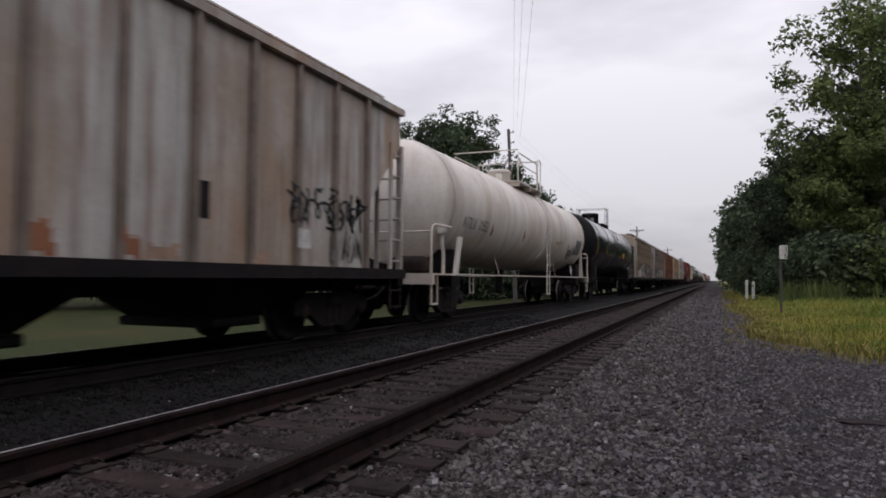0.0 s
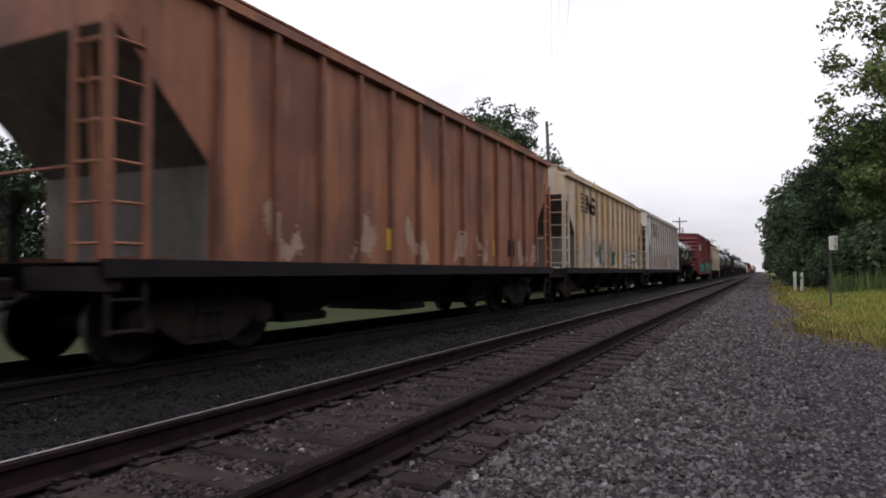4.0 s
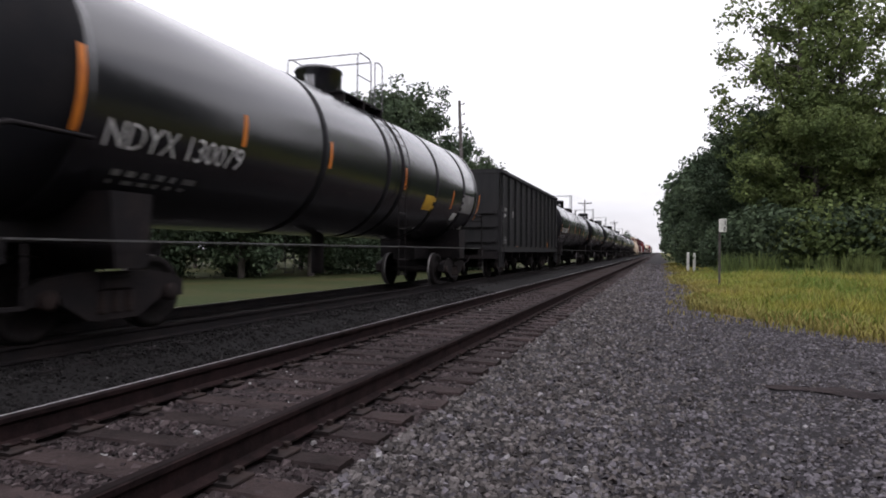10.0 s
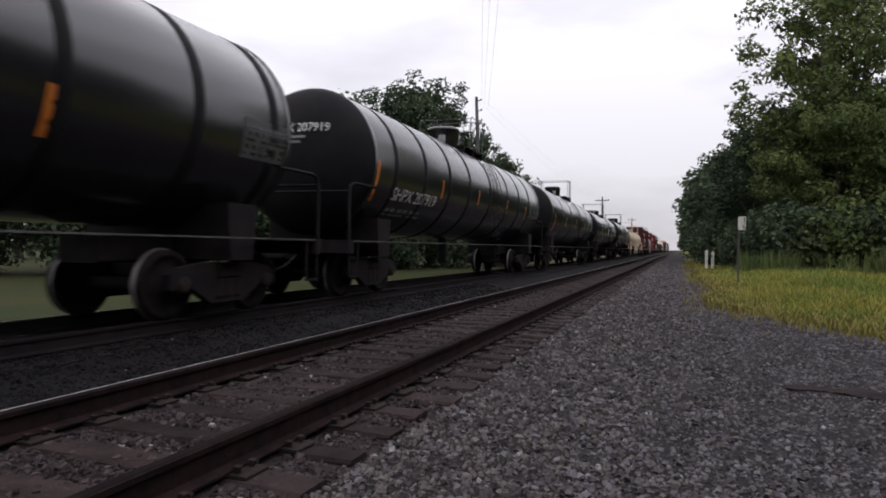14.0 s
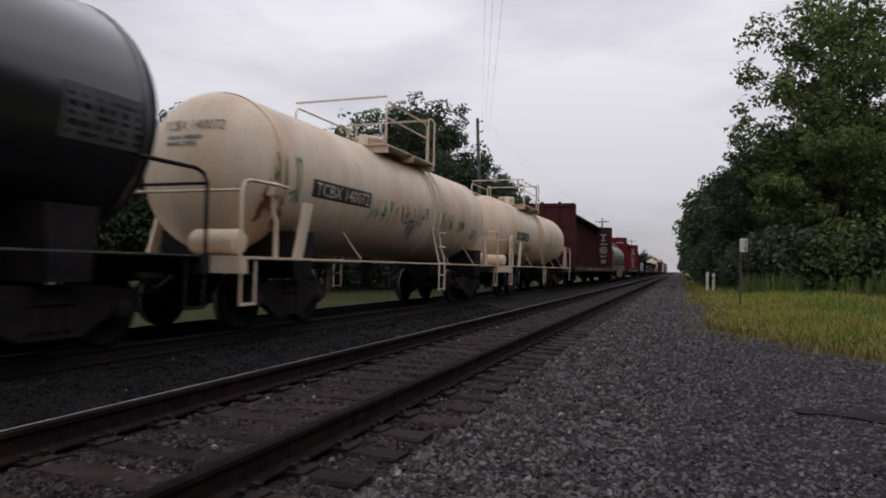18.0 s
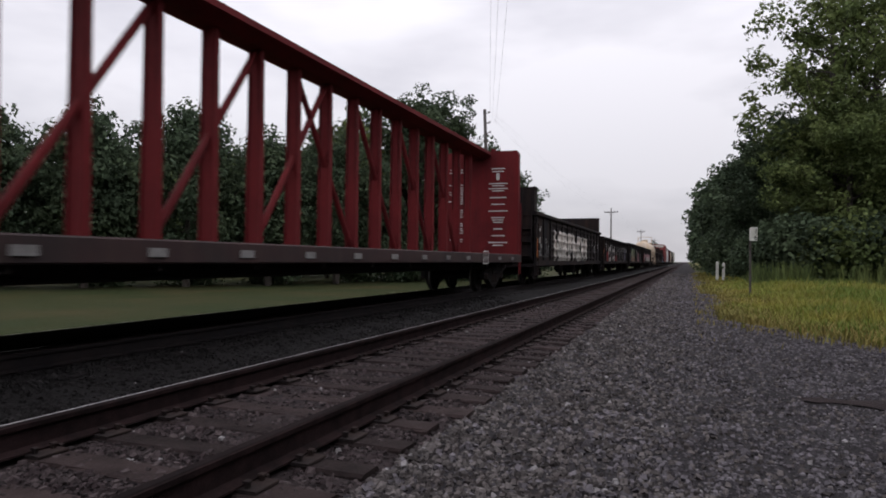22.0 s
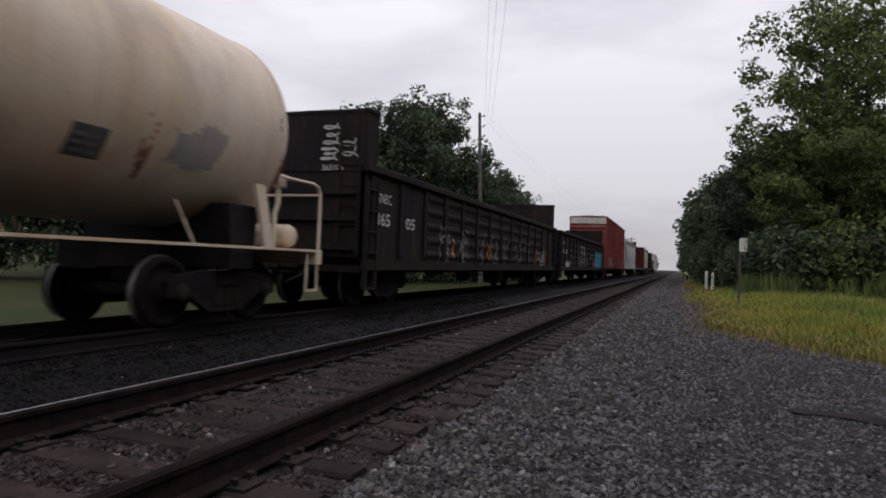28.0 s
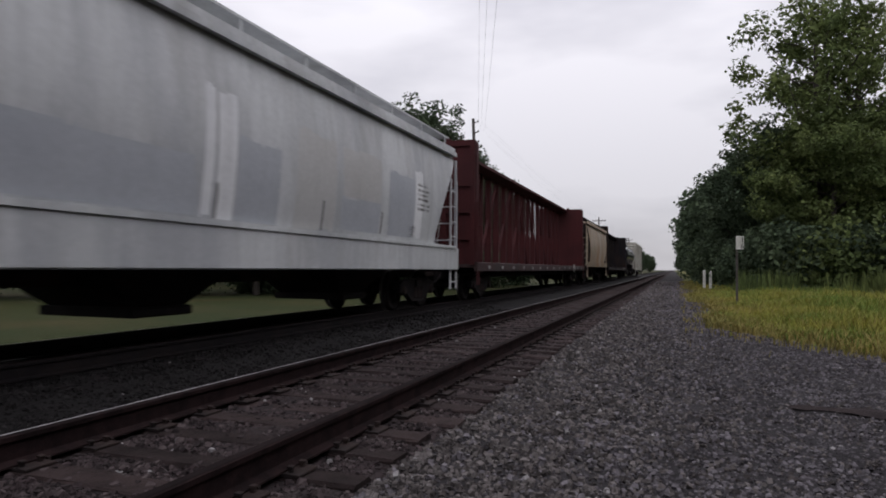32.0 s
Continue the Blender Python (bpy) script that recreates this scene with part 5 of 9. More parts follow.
def gondola(label, lead, tail, mat="dark_gon", zt=2.85, zb=0.85, posts=15, bulkhead=(False, False), corrugated=True, deep=0.0, group="gondolas", bulk_h=0.95, proud=0.06):
    """An open gondola: posts, pressed side sheets, open inside, and raised end bulkheads on some."""
    car, hl = start_car("gondola", label, "freight car", group, lead, tail)
    xs = 1.44
    s = Shape()
    for sx in (-1, 1):
        a, b = sorted((sx * xs, sx * (xs - 0.05)))
        s.box(a, b, -hl, hl, zb, zt)
    islands("side_sheet", s, mat, car)
    e0 = Shape()
    for e in (-1, 1):
        a, b = sorted((e * hl, e * (hl - 0.06)))
        e0.box(-xs, xs, a, b, zb, zt)
        for z in (zb + 0.35, zb + 0.9, zb + 1.4):
            if z < zt - 0.15:
                a, b = sorted((e * hl, e * (hl + 0.09)))
                e0.box(-xs + 0.1, xs - 0.1, a, b, z - 0.06, z + 0.06)
    islands("end_wall", e0, mat, car)
    fl = Shape()
    fl.box(-xs + 0.05, xs - 0.05, -hl + 0.06, hl - 0.06, zb + 0.05, zb + 0.12)
    part("floor", fl, mat, car)
    post = shared(f"side_post/{mat}/{zt}", lambda q: q.prism([(0, zb + 0.08), (proud, zb + 0.22), (proud, zt - 0.14), (0, zt - 0.1)], -0.09, 0.09), M[mat])
    postm = shared(f"side_post/m{mat}/{zt}", lambda q: q.prism([(-proud, zb + 0.22), (0, zb + 0.08), (0, zt - 0.1), (-proud, zt - 0.14)], -0.09, 0.09), M[mat])
    where = [-hl + 0.35 + (2 * hl - 0.7) * i / (posts - 1) for i in range(posts)]
    for y in where:
        part("side_post", post, None, car, "", pose(xs, y, 0))
        part("side_post", postm, None, car, "", pose(-xs, y, 0))
    if corrugated:
        gap = (2 * hl - 0.7) / (posts - 1) - 0.18
        press = shared(f"pressed_rib/{mat}/{round(gap, 2)}", lambda q: pressed(q, gap), M[mat])
        for i in range(2, posts - 3):
            y = -hl + 0.35 + (2 * hl - 0.7) * (i + 0.5) / (posts - 1)
            for k in range(5):
                part("pressed_rib", press, None, car, "", pose(xs, y, zb + 0.28 + (zt - zb - 0.55) * k / 4))
    t = Shape()
    for sx in (-1, 1):
        t.box(sx * 1.48 - 0.07, sx * 1.48 + 0.07, -hl, hl, zt - 0.1, zt + 0.05, 0.02)
        t.box(sx * 1.46 - 0.06, sx * 1.46 + 0.06, -hl, hl, zb - 0.08, zb + 0.12)
    for e in (-1, 1):
        a, b = sorted((e * (hl + 0.02), e * (hl - 0.12)))
        t.box(-1.42, 1.42, a, b, zt - 0.1, zt + 0.05)
    islands("top_chord", t, mat, car)
    for e, on in zip((-1, 1), bulkhead):
        if on:
            q = Shape()
            a, b = sorted((e * (hl - 0.16), e * (hl - 0.6)))
            q.side([(a, zt + 0.05), (b, zt + 0.05), (b, zt + bulk_h), (a, zt + bulk_h)], -1.42, 1.42)
            q.box(-1.45, 1.45, a - 0.02, b + 0.02, zt + bulk_h, zt + bulk_h + 0.06)
            bk = part("bulkhead", q, mat, car, "raised steel end bulkhead")
            g = Shape()
            rung_ladder_end(g, e * (hl + 0.04), 0.95, 1.35, zb + 0.2, zt + bulk_h, 0.38, 0.018)
            part("ladder", g, mat, bk)
            if e < 0 and bulk_h > 1:
                turned = pose(0, -hl + 0.15, 0) @ pose(0, 0, 0, 0, 0, -90)
                for a, b2, z0, z1, k in ((0.45, 0.85, zt + 0.4, zt + 0.85, 3), (0.85, 1.25, zt + 0.15, zt + 0.55, 2), (0.4, 0.8, zt + 0.12, zt + 0.4, 3)):
                    loop_tag(bk, a, b2, z0, z1, flat_surface(0.0), "spray_chalk", k, 0.03).matrix_local = turned
                part("end_lettering", lettering("365105", 0.11, "letter_white"), None, car, "", pose(0.55, -hl - 0.03, zt - 0.09) @ pose(0, 0, 0, 0, 0, -90))
    c = Shape()
    c.box(-0.33, 0.33, -hl, hl, 0.66, 0.98, 0.03)
    for i in range(9):
        y = -hl + 1.0 + (2 * hl - 2.0) * i / 8
        c.box(-1.4, 1.4, y - 0.06, y + 0.06, 0.72, zb + 0.05)
    for e in (-1, 1):
        c.box(-1.42, 1.42, min(e * hl, e * (hl - 0.2)), max(e * hl, e * (hl - 0.2)), 0.72, 1.0)
    islands("underframe", c, "steel_dark", car)
    br = Shape()
    br.revolve_y([(0.6, 0.0), (0.6, 0.24), (1.6, 0.24), (1.6, 0.0)], 0.56, 16, 0.95)
    br.box(0.75, 1.15, 0.7, 1.5, 0.7, 0.9)
    br.revolve_y([(-2.6, 0.0), (-2.6, 0.15), (-2.0, 0.15), (-2.0, 0.0)], 0.58, 14, 0.95)
    br.tube([(0.95, -3.5, 0.6), (0.95, 2.6, 0.6)], 0.022, 6)
    part("brake_reservoir", br, "steel_dark", car, "brake reservoir and pipework below the frame")
    for e in (-1, 1):
        q = Shape()
        a, b = e * (hl - 0.06), e * (hl - 0.48)
        for i in range(4):
            z = zb + 0.25 + 0.4 * i
            q.tube([(xs + 0.09, a, z), (xs + 0.09, b, z)], 0.018, 6)
        for y in (a, b):
            q.box(xs, xs + 0.1, y - 0.02, y + 0.02, 0.4, zb + 1.6)
        q.box(xs, xs + 0.08, min(a, b), max(a, b), 0.4, 0.44)
        part("ladder", q, mat, car)
        coupler(car, e * hl, e)
        truck(car, e * (hl - 1.95))
    rows = [zb + 0.28 + (zt - zb - 0.55) * i / 4 for i in range(5)] if corrugated else ()
    return car, hl, ribs_surface(xs, where, 0.09, proud + 0.005, rows)


def pressed(q, gap):
    """One lengthwise pressing in a side sheet between two posts."""
    a, b = -gap / 2 + 0.05, gap / 2 - 0.05
    q.add([(0.002, a, -0.11), (0.002, b, -0.11), (0.05, b - 0.05, -0.02), (0.05, a + 0.05, -0.02), (0.05, a + 0.05, 0.03), (0.05, b - 0.05, 0.03), (0.002, b, 0.11), (0.002, a, 0.11)],
          [(0, 1, 2, 3), (3, 2, 5, 4), (4, 5, 6, 7), (1, 6, 5, 2), (0, 3, 4, 7)])


def coal_gondola(lead, tail):
    car, hl, xs = gondola("tall black steel coal gondola with close side posts", lead, tail, "coal_gon", 4.0, 1.05, 12, (False, False), False, group="coal gondolas", proud=0.10)
    return car, hl, xs


def centerbeam(label, lead, tail, mat="red_beam", posts=18, zt=4.84):
    """A centerbeam flatcar: low deck, end bulkheads, and a braced spine down the middle."""
    car, hl = start_car("centerbeam_flatcar", label, "freight car", "centerbeam flatcars", lead, tail)
    d = Shape()
    for sx in (-1, 1):
        d.box(sx * 1.46 - 0.05, sx * 1.46 + 0.05, -hl, hl, 0.90, 1.18, 0.02)
    d.side([(-hl, 1.02), (hl, 1.02), (hl, 1.12), (-hl, 1.12)], -1.44, 1.44)
    part("deck", d, "grimy_sill" if "beam" in mat else mat, car, "low deck with side sills")
    c = Shape()
    c.box(-0.35, 0.35, -hl, hl, 0.66, 1.02, 0.03)
    for i in range(13):
        y = -hl + 0.8 + (2 * hl - 1.6) * i / 12
        c.box(-1.42, 1.42, y - 0.05, y + 0.05, 0.82, 1.02)
    c.tube([(0.9, -hl + 3, 0.72), (0.9, hl - 3, 0.72)], 0.03, 6)
    islands("underframe", c, "steel_dark", car)
    for e in (-1, 1):
        b = Shape()
        y0, y1 = sorted((e * (hl - 0.02), e * (hl - 0.28)))
        b.prism([(-1.45, 1.1), (1.45, 1.1), (1.45, zt - 0.1), (1.38, zt + 0.02), (-1.38, zt + 0.02), (-1.45, zt - 0.1)], y0, y1)
        bk = part("bulkhead", b, mat, car, "full-height end bulkhead")
        r = Shape()
        for x in (-1.35, -0.45, 0.45, 1.35):
            a, bb = sorted((e * (hl - 0.02), e * (hl + 0.06)))
            r.box(x - 0.07, x + 0.07, a, bb, 1.1, zt - 0.1)
        for z in (1.9, 2.7, 3.5, zt - 0.12):
            a, bb = sorted((e * (hl - 0.02), e * (hl + 0.05)))
            r.box(-1.4, 1.4, a, bb, z - 0.05, z + 0.05)
        for x in (-0.5, 0.5):
            r.box(x - 0.06, x + 0.06, y0, y1, zt + 0.02, zt + 0.11)
        islands("bulkhead_rib", r, mat, bk)
        q = Shape()
        ladder(q, 1.49, e * (hl - 0.05), e * (hl - 0.25), 0.5, 3.0, 0.4, 0.016)
        part("ladder", q, mat, bk)
        coupler(car, e * hl, e)
        truck(car, e * (hl - 1.95))
    t = Shape()
    t.prism([(-0.46, zt - 0.13), (-0.2, zt - 0.26), (0.2, zt - 0.26), (0.46, zt - 0.13), (0.46, zt - 0.02), (0.3, zt + 0.02), (-0.3, zt + 0.02), (-0.46, zt - 0.02)], -hl + 0.25, hl - 0.25)
    part("top_chord", t, mat, car, "wide boxed top chord of the spine")
    post = shared(f"spine_post/{mat}", lambda q: (q.box(-0.13, 0.13, -0.04, 0.04, 1.1, 2.6), q.box(-0.08, 0.08, -0.04, 0.04, 2.6, zt - 0.26)), M[mat])
    lip = shared(f"post_flange/{mat}", lambda q: (q.side([(-0.075, 1.1), (0.075, 1.1), (0.05, zt - 0.26), (-0.05, zt - 0.26)], 0.11, 0.132), q.side([(-0.075, 1.1), (0.075, 1.1), (0.05, zt - 0.26), (-0.05, zt - 0.26)], -0.132, -0.11)), M[mat])
    bay = (2 * hl - 3.2) / (posts - 1)
    for i in range(posts):
        p = part("spine_post", post, None, car, "", pose(0, (i - (posts - 1) / 2) * bay, 0))
        part("post_flange", lip, None, p)
    for k in range(4):
        foot = 1.5 * bay + 2 * bay * k
        for e in (-1, 1):
            q = Shape()
            q.tube([(0, e * foot, 1.2), (0, e * (foot - 2 * bay), zt - 0.25)], 0.065, 6)
            part("diagonal_brace", q, mat, car)
    w = Shape()
    n = 14
    for i in range(n):
        y = -hl + 1.3 + (2 * hl - 2.6) * i / (n - 1)
        w.box(1.512, 1.535, y - 0.13, y + 0.13, 0.98, 1.08)
    islands("winch", w, "letter_grey", car)
    y = hl - 4.6
    q = Shape()
    for a, b, z0, z1 in ((y, y + 0.5, 0.86, 0.89), (y, y + 0.5, 1.22, 1.25), (y, y + 0.03, 0.89, 1.22), (y + 0.47, y + 0.5, 0.89, 1.22), (y + 0.24, y + 0.27, 0.89, 1.22), (y + 0.06, y + 0.44, 1.03, 1.06)):
        q.box(1.512, 1.516, a, b, z0, z1)
    part("stencil_frame", q, "letter_white", car, "white stencil frame on the sill")
    return car, hl


FRAMES_AT, LOOPS_AT = (-1.9, 5.5), (-0.75, -0.1)


def coil_car(lead, tail):
    car, hl = start_car("coil_car", "grey steel coil car with a rounded hood and drop-centre frame", "freight car", "coil cars", lead, tail)
    f = Shape()
    for sx in (-1, 1):
        a, b = sorted((sx * 1.44, sx * 1.36))
        f.side([(-hl, 1.0), (-hl + 3.0, 1.0), (-hl + 4.3, 0.36), (hl - 4.3, 0.36), (hl - 3.0, 1.0), (hl, 1.0), (hl, 1.42), (-hl, 1.42)], a, b)
    f.box(-1.36, 1.36, -hl, hl, 1.0, 1.1)
    f.box(-1.36, 1.36, -hl + 4.3, hl - 4.3, 0.36, 0.46)
    part("side_frame", f, "coil_shaded_sill", car, "fish-bellied side frame")
    u = Shape()
    u.box(-0.33, 0.33, -hl, hl, 0.72, 1.0, 0.03)
    part("underframe", u, "steel_dark", car)
    out = []
    for i in range(13):
        a = math.pi * i / 12
        out.append((1.38 * math.cos(a) * (1 if abs(math.cos(a)) > 0.99 else 1.0), 2.55 + 1.12 * math.sin(a)))
    outline = [(1.42, 1.42), (1.42, 2.55)] + out[1:-1] + [(-1.42, 2.55), (-1.42, 1.42)]
    h = Shape()
    h.prism(outline, -hl + 1.05, hl - 1.05, False)
    h.smooth = [True] * len(outline) + [False] * 2
    hood = part("hood", h, "coil_grey", car, "rounded removable hood")
    k = Shape()
    for sx in (-1, 1):
        k.box(sx * 1.43 - 0.02, sx * 1.43 + 0.02, -hl + 1.0, hl - 1.0, 2.42, 2.47)
        k.box(sx * 1.43 - 0.03, sx * 1.43 + 0.03, -hl + 1.0, hl - 1.0, 1.40, 1.5)
    islands("hood_rail", k, "coil_grey", hood)
    for y in FRAMES_AT:
        g = Shape()
        g.tube([(0, y - 1.35, 3.66), (0, y, 4.12)], 0.045, 6)
        for sx in (-1, 1):
            g.tube([(0, y, 4.2), (sx * 0.45, y + 0.02, 3.86), (sx * 0.85, y - 0.1, 3.42)], 0.05, 6)
            g.tube([(0, y - 0.3, 4.02), (sx * 0.4, y - 0.35, 3.6)], 0.035, 6)
            g.tube([(sx * 0.45, y + 0.02, 3.86), (0, y - 0.5, 3.95)], 0.03, 6)
        part("lifting_frame", g, "coil_grey", hood, "tubular lifting frame")
    for y in LOOPS_AT:
        lp = Shape()
        lp.tube([(0.25, y, 3.6), (0.25, y, 3.98), (0.25, y + 0.12, 4.12), (0.25, y + 0.34, 4.12), (0.25, y + 0.46, 3.98), (0.25, y + 0.46, 3.6)], 0.05, 6)
        part("vent_loop", lp, "coil_grey", hood)
    ridge = Shape()
    ridge.box(-0.1, 0.1, -hl + 1.1, hl - 1.1, 3.64, 3.71, 0.02)
    part("ridge", ridge, "coil_grey", hood)
    for e in (-1, 1):
        q = Shape()
        for sx in (-1, 1):
            q.tube([(sx * 1.4, e * (hl - 0.05), 1.42), (sx * 1.4, e * (hl - 0.05), 2.3), (sx * 1.4, e * (hl - 0.9), 2.3)], 0.025, 6)
            q.box(sx * 1.4 - 0.02, sx * 1.4 + 0.02, min(e * (hl - 0.05), e * (hl - 0.4)), max(e * (hl - 0.05), e * (hl - 0.4)), 0.42, 1.0)
        part("handrail", q, "steel_dark", car)
        coupler(car, e * hl, e)
        truck(car, e * (hl - 1.75))
    return car, hl


# ---- ground ----
def ground_height(x, y):
    """Ballast level with the tie tops, a shallow dip between the tracks, and a fall to the lawn beyond."""
    z = np.full(np.shape(x), -0.045)
    z = z - 0.10 * np.exp(-((x + 4.92) / 0.55) ** 2)
    z = z - 0.45 * np.clip((-8.7 - x) / 1.8, 0, 1)
    z = z - 0.03 * np.clip((x + 1.3) / 0.8, 0, 1)
    z = z + 0.027 * np.clip((1.25 - np.abs(x + 2.87)) / 0.2, 0, 1)
    z = z + 0.052 * np.clip((1.55 - np.abs(x + 6.97)) / 0.25, 0, 1)
    return z


def grass_edge(x, y):
    """Above 0 where the rough grass beside the path grows."""
    edge = 0.95 + np.where(y < 16, (16 - y) * 0.0, 0) + 0.3 * np.sin(y * 0.35) + 0.15 * np.sin(y * 1.3)
    near = 10.7 + 0.35 * np.sin(x * 1.7) + 1.5 * np.clip(3.3 - x, 0, 2.6) - 0.25 * np.clip(x - 3.3, 0, 12)
    return np.minimum(x - edge, (y - near) * 0.6)


def build_ground():
    xs = np.unique(np.concatenate([[-900, -400, -200, -100, -60], np.arange(-44, -12, 2.0), np.arange(-12, 8, 0.25), np.arange(8, 40, 2.0), [60, 100, 200, 400, 900]]))
    ys = np.unique(np.concatenate([[-300, -100, -40], np.arange(-20, 0, 2.0), np.arange(0, 30, 0.25), np.arange(30, 80, 1.0), np.arange(80, 200, 5.0), [260, 400, 700, 1200, 2200]]))
    gx, gy = np.meshgrid(xs, ys)
    rnd = np.random.RandomState(3)
    near = (np.abs(gx) < 12) & (gy > -2) & (gy < 40)
    gz = ground_height(gx, gy) + near * rnd.normal(0, 0.006, gx.shape)
    nx, ny = len(xs), len(ys)
    v = np.stack([gx.ravel(), gy.ravel(), gz.ravel()], 1)
    i, j = np.meshgrid(np.arange(nx - 1), np.arange(ny - 1))
    a = (j * nx + i).ravel()
    q = np.stack([a, a + 1, a + 1 + nx, a + nx], 1)
    cx, cy = v[q].mean(1)[:, 0], v[q].mean(1)[:, 1]
    mat = np.zeros(len(q), int)
    # from here to the lawn the ground colour holds the train's shade
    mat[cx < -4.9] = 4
    mat[(cx < -9.6)] = 1
    mat[(grass_edge(cx, cy) > -0.38 + 0.15 * np.sin(cx * 2.3 + cy)) & (cy < 22)] = 5
    mat[grass_edge(cx, cy) > 0.15] = 2
    mat[(cx > 14)] = 2
    mat[(cx > -3.9) & (cx < -1.55)] = 3
    ob = new("ground", fast_mesh("ground", v, q, ["gravel", "lawn", "meadow", "dirt", "ballast_dark", "bare_soil"], True, mat))
    tagged(ob, "grey gravel, mown lawn and rough grass beside the tracks", "ground", "", "structure")


build_ground()

# ---- tracks ----
RAIL = [(-0.07, 0.02), (0.07, 0.02), (0.07, 0.032), (0.012, 0.052), (0.009, 0.15), (0.034, 0.162), (0.0365, 0.192), (0.028, 0.197), (-0.028, 0.197), (-0.0365, 0.192), (-0.034, 0.162), (-0.009, 0.15), (-0.012, 0.052), (-0.07, 0.032)]


def build_track(name, cx, label, detail):
    t = new(name)
    tagged(t, label, "railroad track", "railroad tracks", "structure")
    t.location = (cx, 0, 0)
    for sx in (-1, 1):
        s = Shape()
        ys = [-40, 800]
        s.prism([(sx * 0.7525 + x, z) for x, z in RAIL], *ys)
        # the far rails get a blacker colour for the shade below the train
        r = part("rail", s, "rail_rust" if detail else "steel_dark", t, "rust-brown steel rail")
        h = Shape()
        h.prism([(sx * 0.7525 + x, z) for x, z in ((-0.03, 0.196), (0.03, 0.196), (0.024, 0.201), (-0.024, 0.201))], *ys)
        part("rail_head", h, "rail_head", r, "dull worn running surface")
        if sx < 0:
            b = Shape()
            b.prism([(sx * 0.7525 + x, z) for x, z in ((-0.024, 0.2), (-0.008, 0.2), (-0.010, 0.203), (-0.022, 0.203))], *ys)
            part("running_band", b, "rail_polish", r, "narrow bright band polished by wheels")
    rnd = random.Random(7)
    tie = []
    for k in range(4):
        s = Shape()
        a = 0.11 + 0.006 * k
        n = 9
        xs = [-1.3 + 2.6 * i / n for i in range(n + 1)]
        v = []
        for i, x in enumerate(xs):
            j = lambda: rnd.uniform(-0.008, 0.008)
            v += [(x + (j() * 3 if i in (0, n) else 0), -a + j(), -0.16), (x, -a + j(), -0.012 + j()), (x, -a + 0.02 + j(), 0.004 + j() * 0.6), (x, a - 0.02 + j(), 0.004 + j() * 0.6), (x, a + j(), -0.012 + j()), (x, a + j(), -0.16)]
        f = [(i * 6 + q, i * 6 + (q + 1) % 6, i * 6 + 6 + (q + 1) % 6, i * 6 + 6 + q) for i in range(n) for q in range(6)]
        s.add(v, f)
        s.add(v, [tuple(range(6)), tuple(range(len(v) - 1, len(v) - 7, -1))])
        # far ties likewise: shade of the cars in a near-black colour
        tie.append(s.mesh("tie", "tie" if detail else "steel_dark"))
    pl = Shape()
    pl.box(-0.18, 0.18, -0.1, 0.1, 0.003, 0.021, 0.004)
    for x in (-0.1, 0.1):
        for y in (-0.06, 0.06):
            pl.box(x - 0.012, x + 0.012, y - 0.012, y + 0.012, 0.02, 0.05)
            pl.box(x - 0.02, x + 0.02, y - 0.018, y + 0.018, 0.045, 0.058, 0.004)
    pm = pl.mesh("tie_plate", "steel_brown")
    an = Shape()
    an.box(-0.09, 0.09, 0.115, 0.14, -0.02, 0.03, 0.005)
    am = an.mesh("rail_anchor", "steel_brown")
    y0 = 2.89 - 0.508 * 24
    n = 296 if detail else 160
    for i in range(n):
        y = y0 + 0.508 * i
        j = rnd.uniform(-0.025, 0.025)
        part("tie", tie[i % 4], None, t, "", pose(rnd.uniform(-0.06, 0.06), y + j, rnd.uniform(-0.012, 0.0), 0, 0, rnd.uniform(-0.9, 0.9) + (180 if i % 3 == 0 else 0)))
        if detail and i < 84:
            for sx in (-1, 1):
                part("tie_plate", pm, None, t, "", pose(sx * 0.7525, y + j, 0))
                if i < 58:
                    part("rail_anchor", am, None, t, "", pose(sx * 0.7525, y + j, 0))
    return t


build_track("track_near", -2.87, "near railroad track with rusty rails on weathered ties", True)
build_track("track_far", -6.97, "far railroad track under the train", False)


# ---- loose ballast ----
def rocks(seed, n_shapes=16):
    rnd = np.random.RandomState(seed)
    cube = np.array([(x, y, z) for z in (-1, 1) for y in (-1, 1) for x in (-1, 1)], float)
    tri = np.array([(0, 2, 3), (0, 3, 1), (4, 5, 7), (4, 7, 6), (0, 1, 5), (0, 5, 4), (1, 3, 7), (1, 7, 5), (3, 2, 6), (3, 6, 7), (2, 0, 4), (2, 4, 6)])
    top = np.array([1, 1, 1, 1, 0.55, 0.75, 0.8, 0.6])[:, None] * np.array([1, 1, 0]) + np.array([0, 0, 1])
    return [cube * top * rnd.uniform(0.55, 1.1, (8, 3)) * rnd.uniform(0.65, 1.2, (1, 3)) * np.array([1, 1, 0.8]) for _ in range(n_shapes)], tri


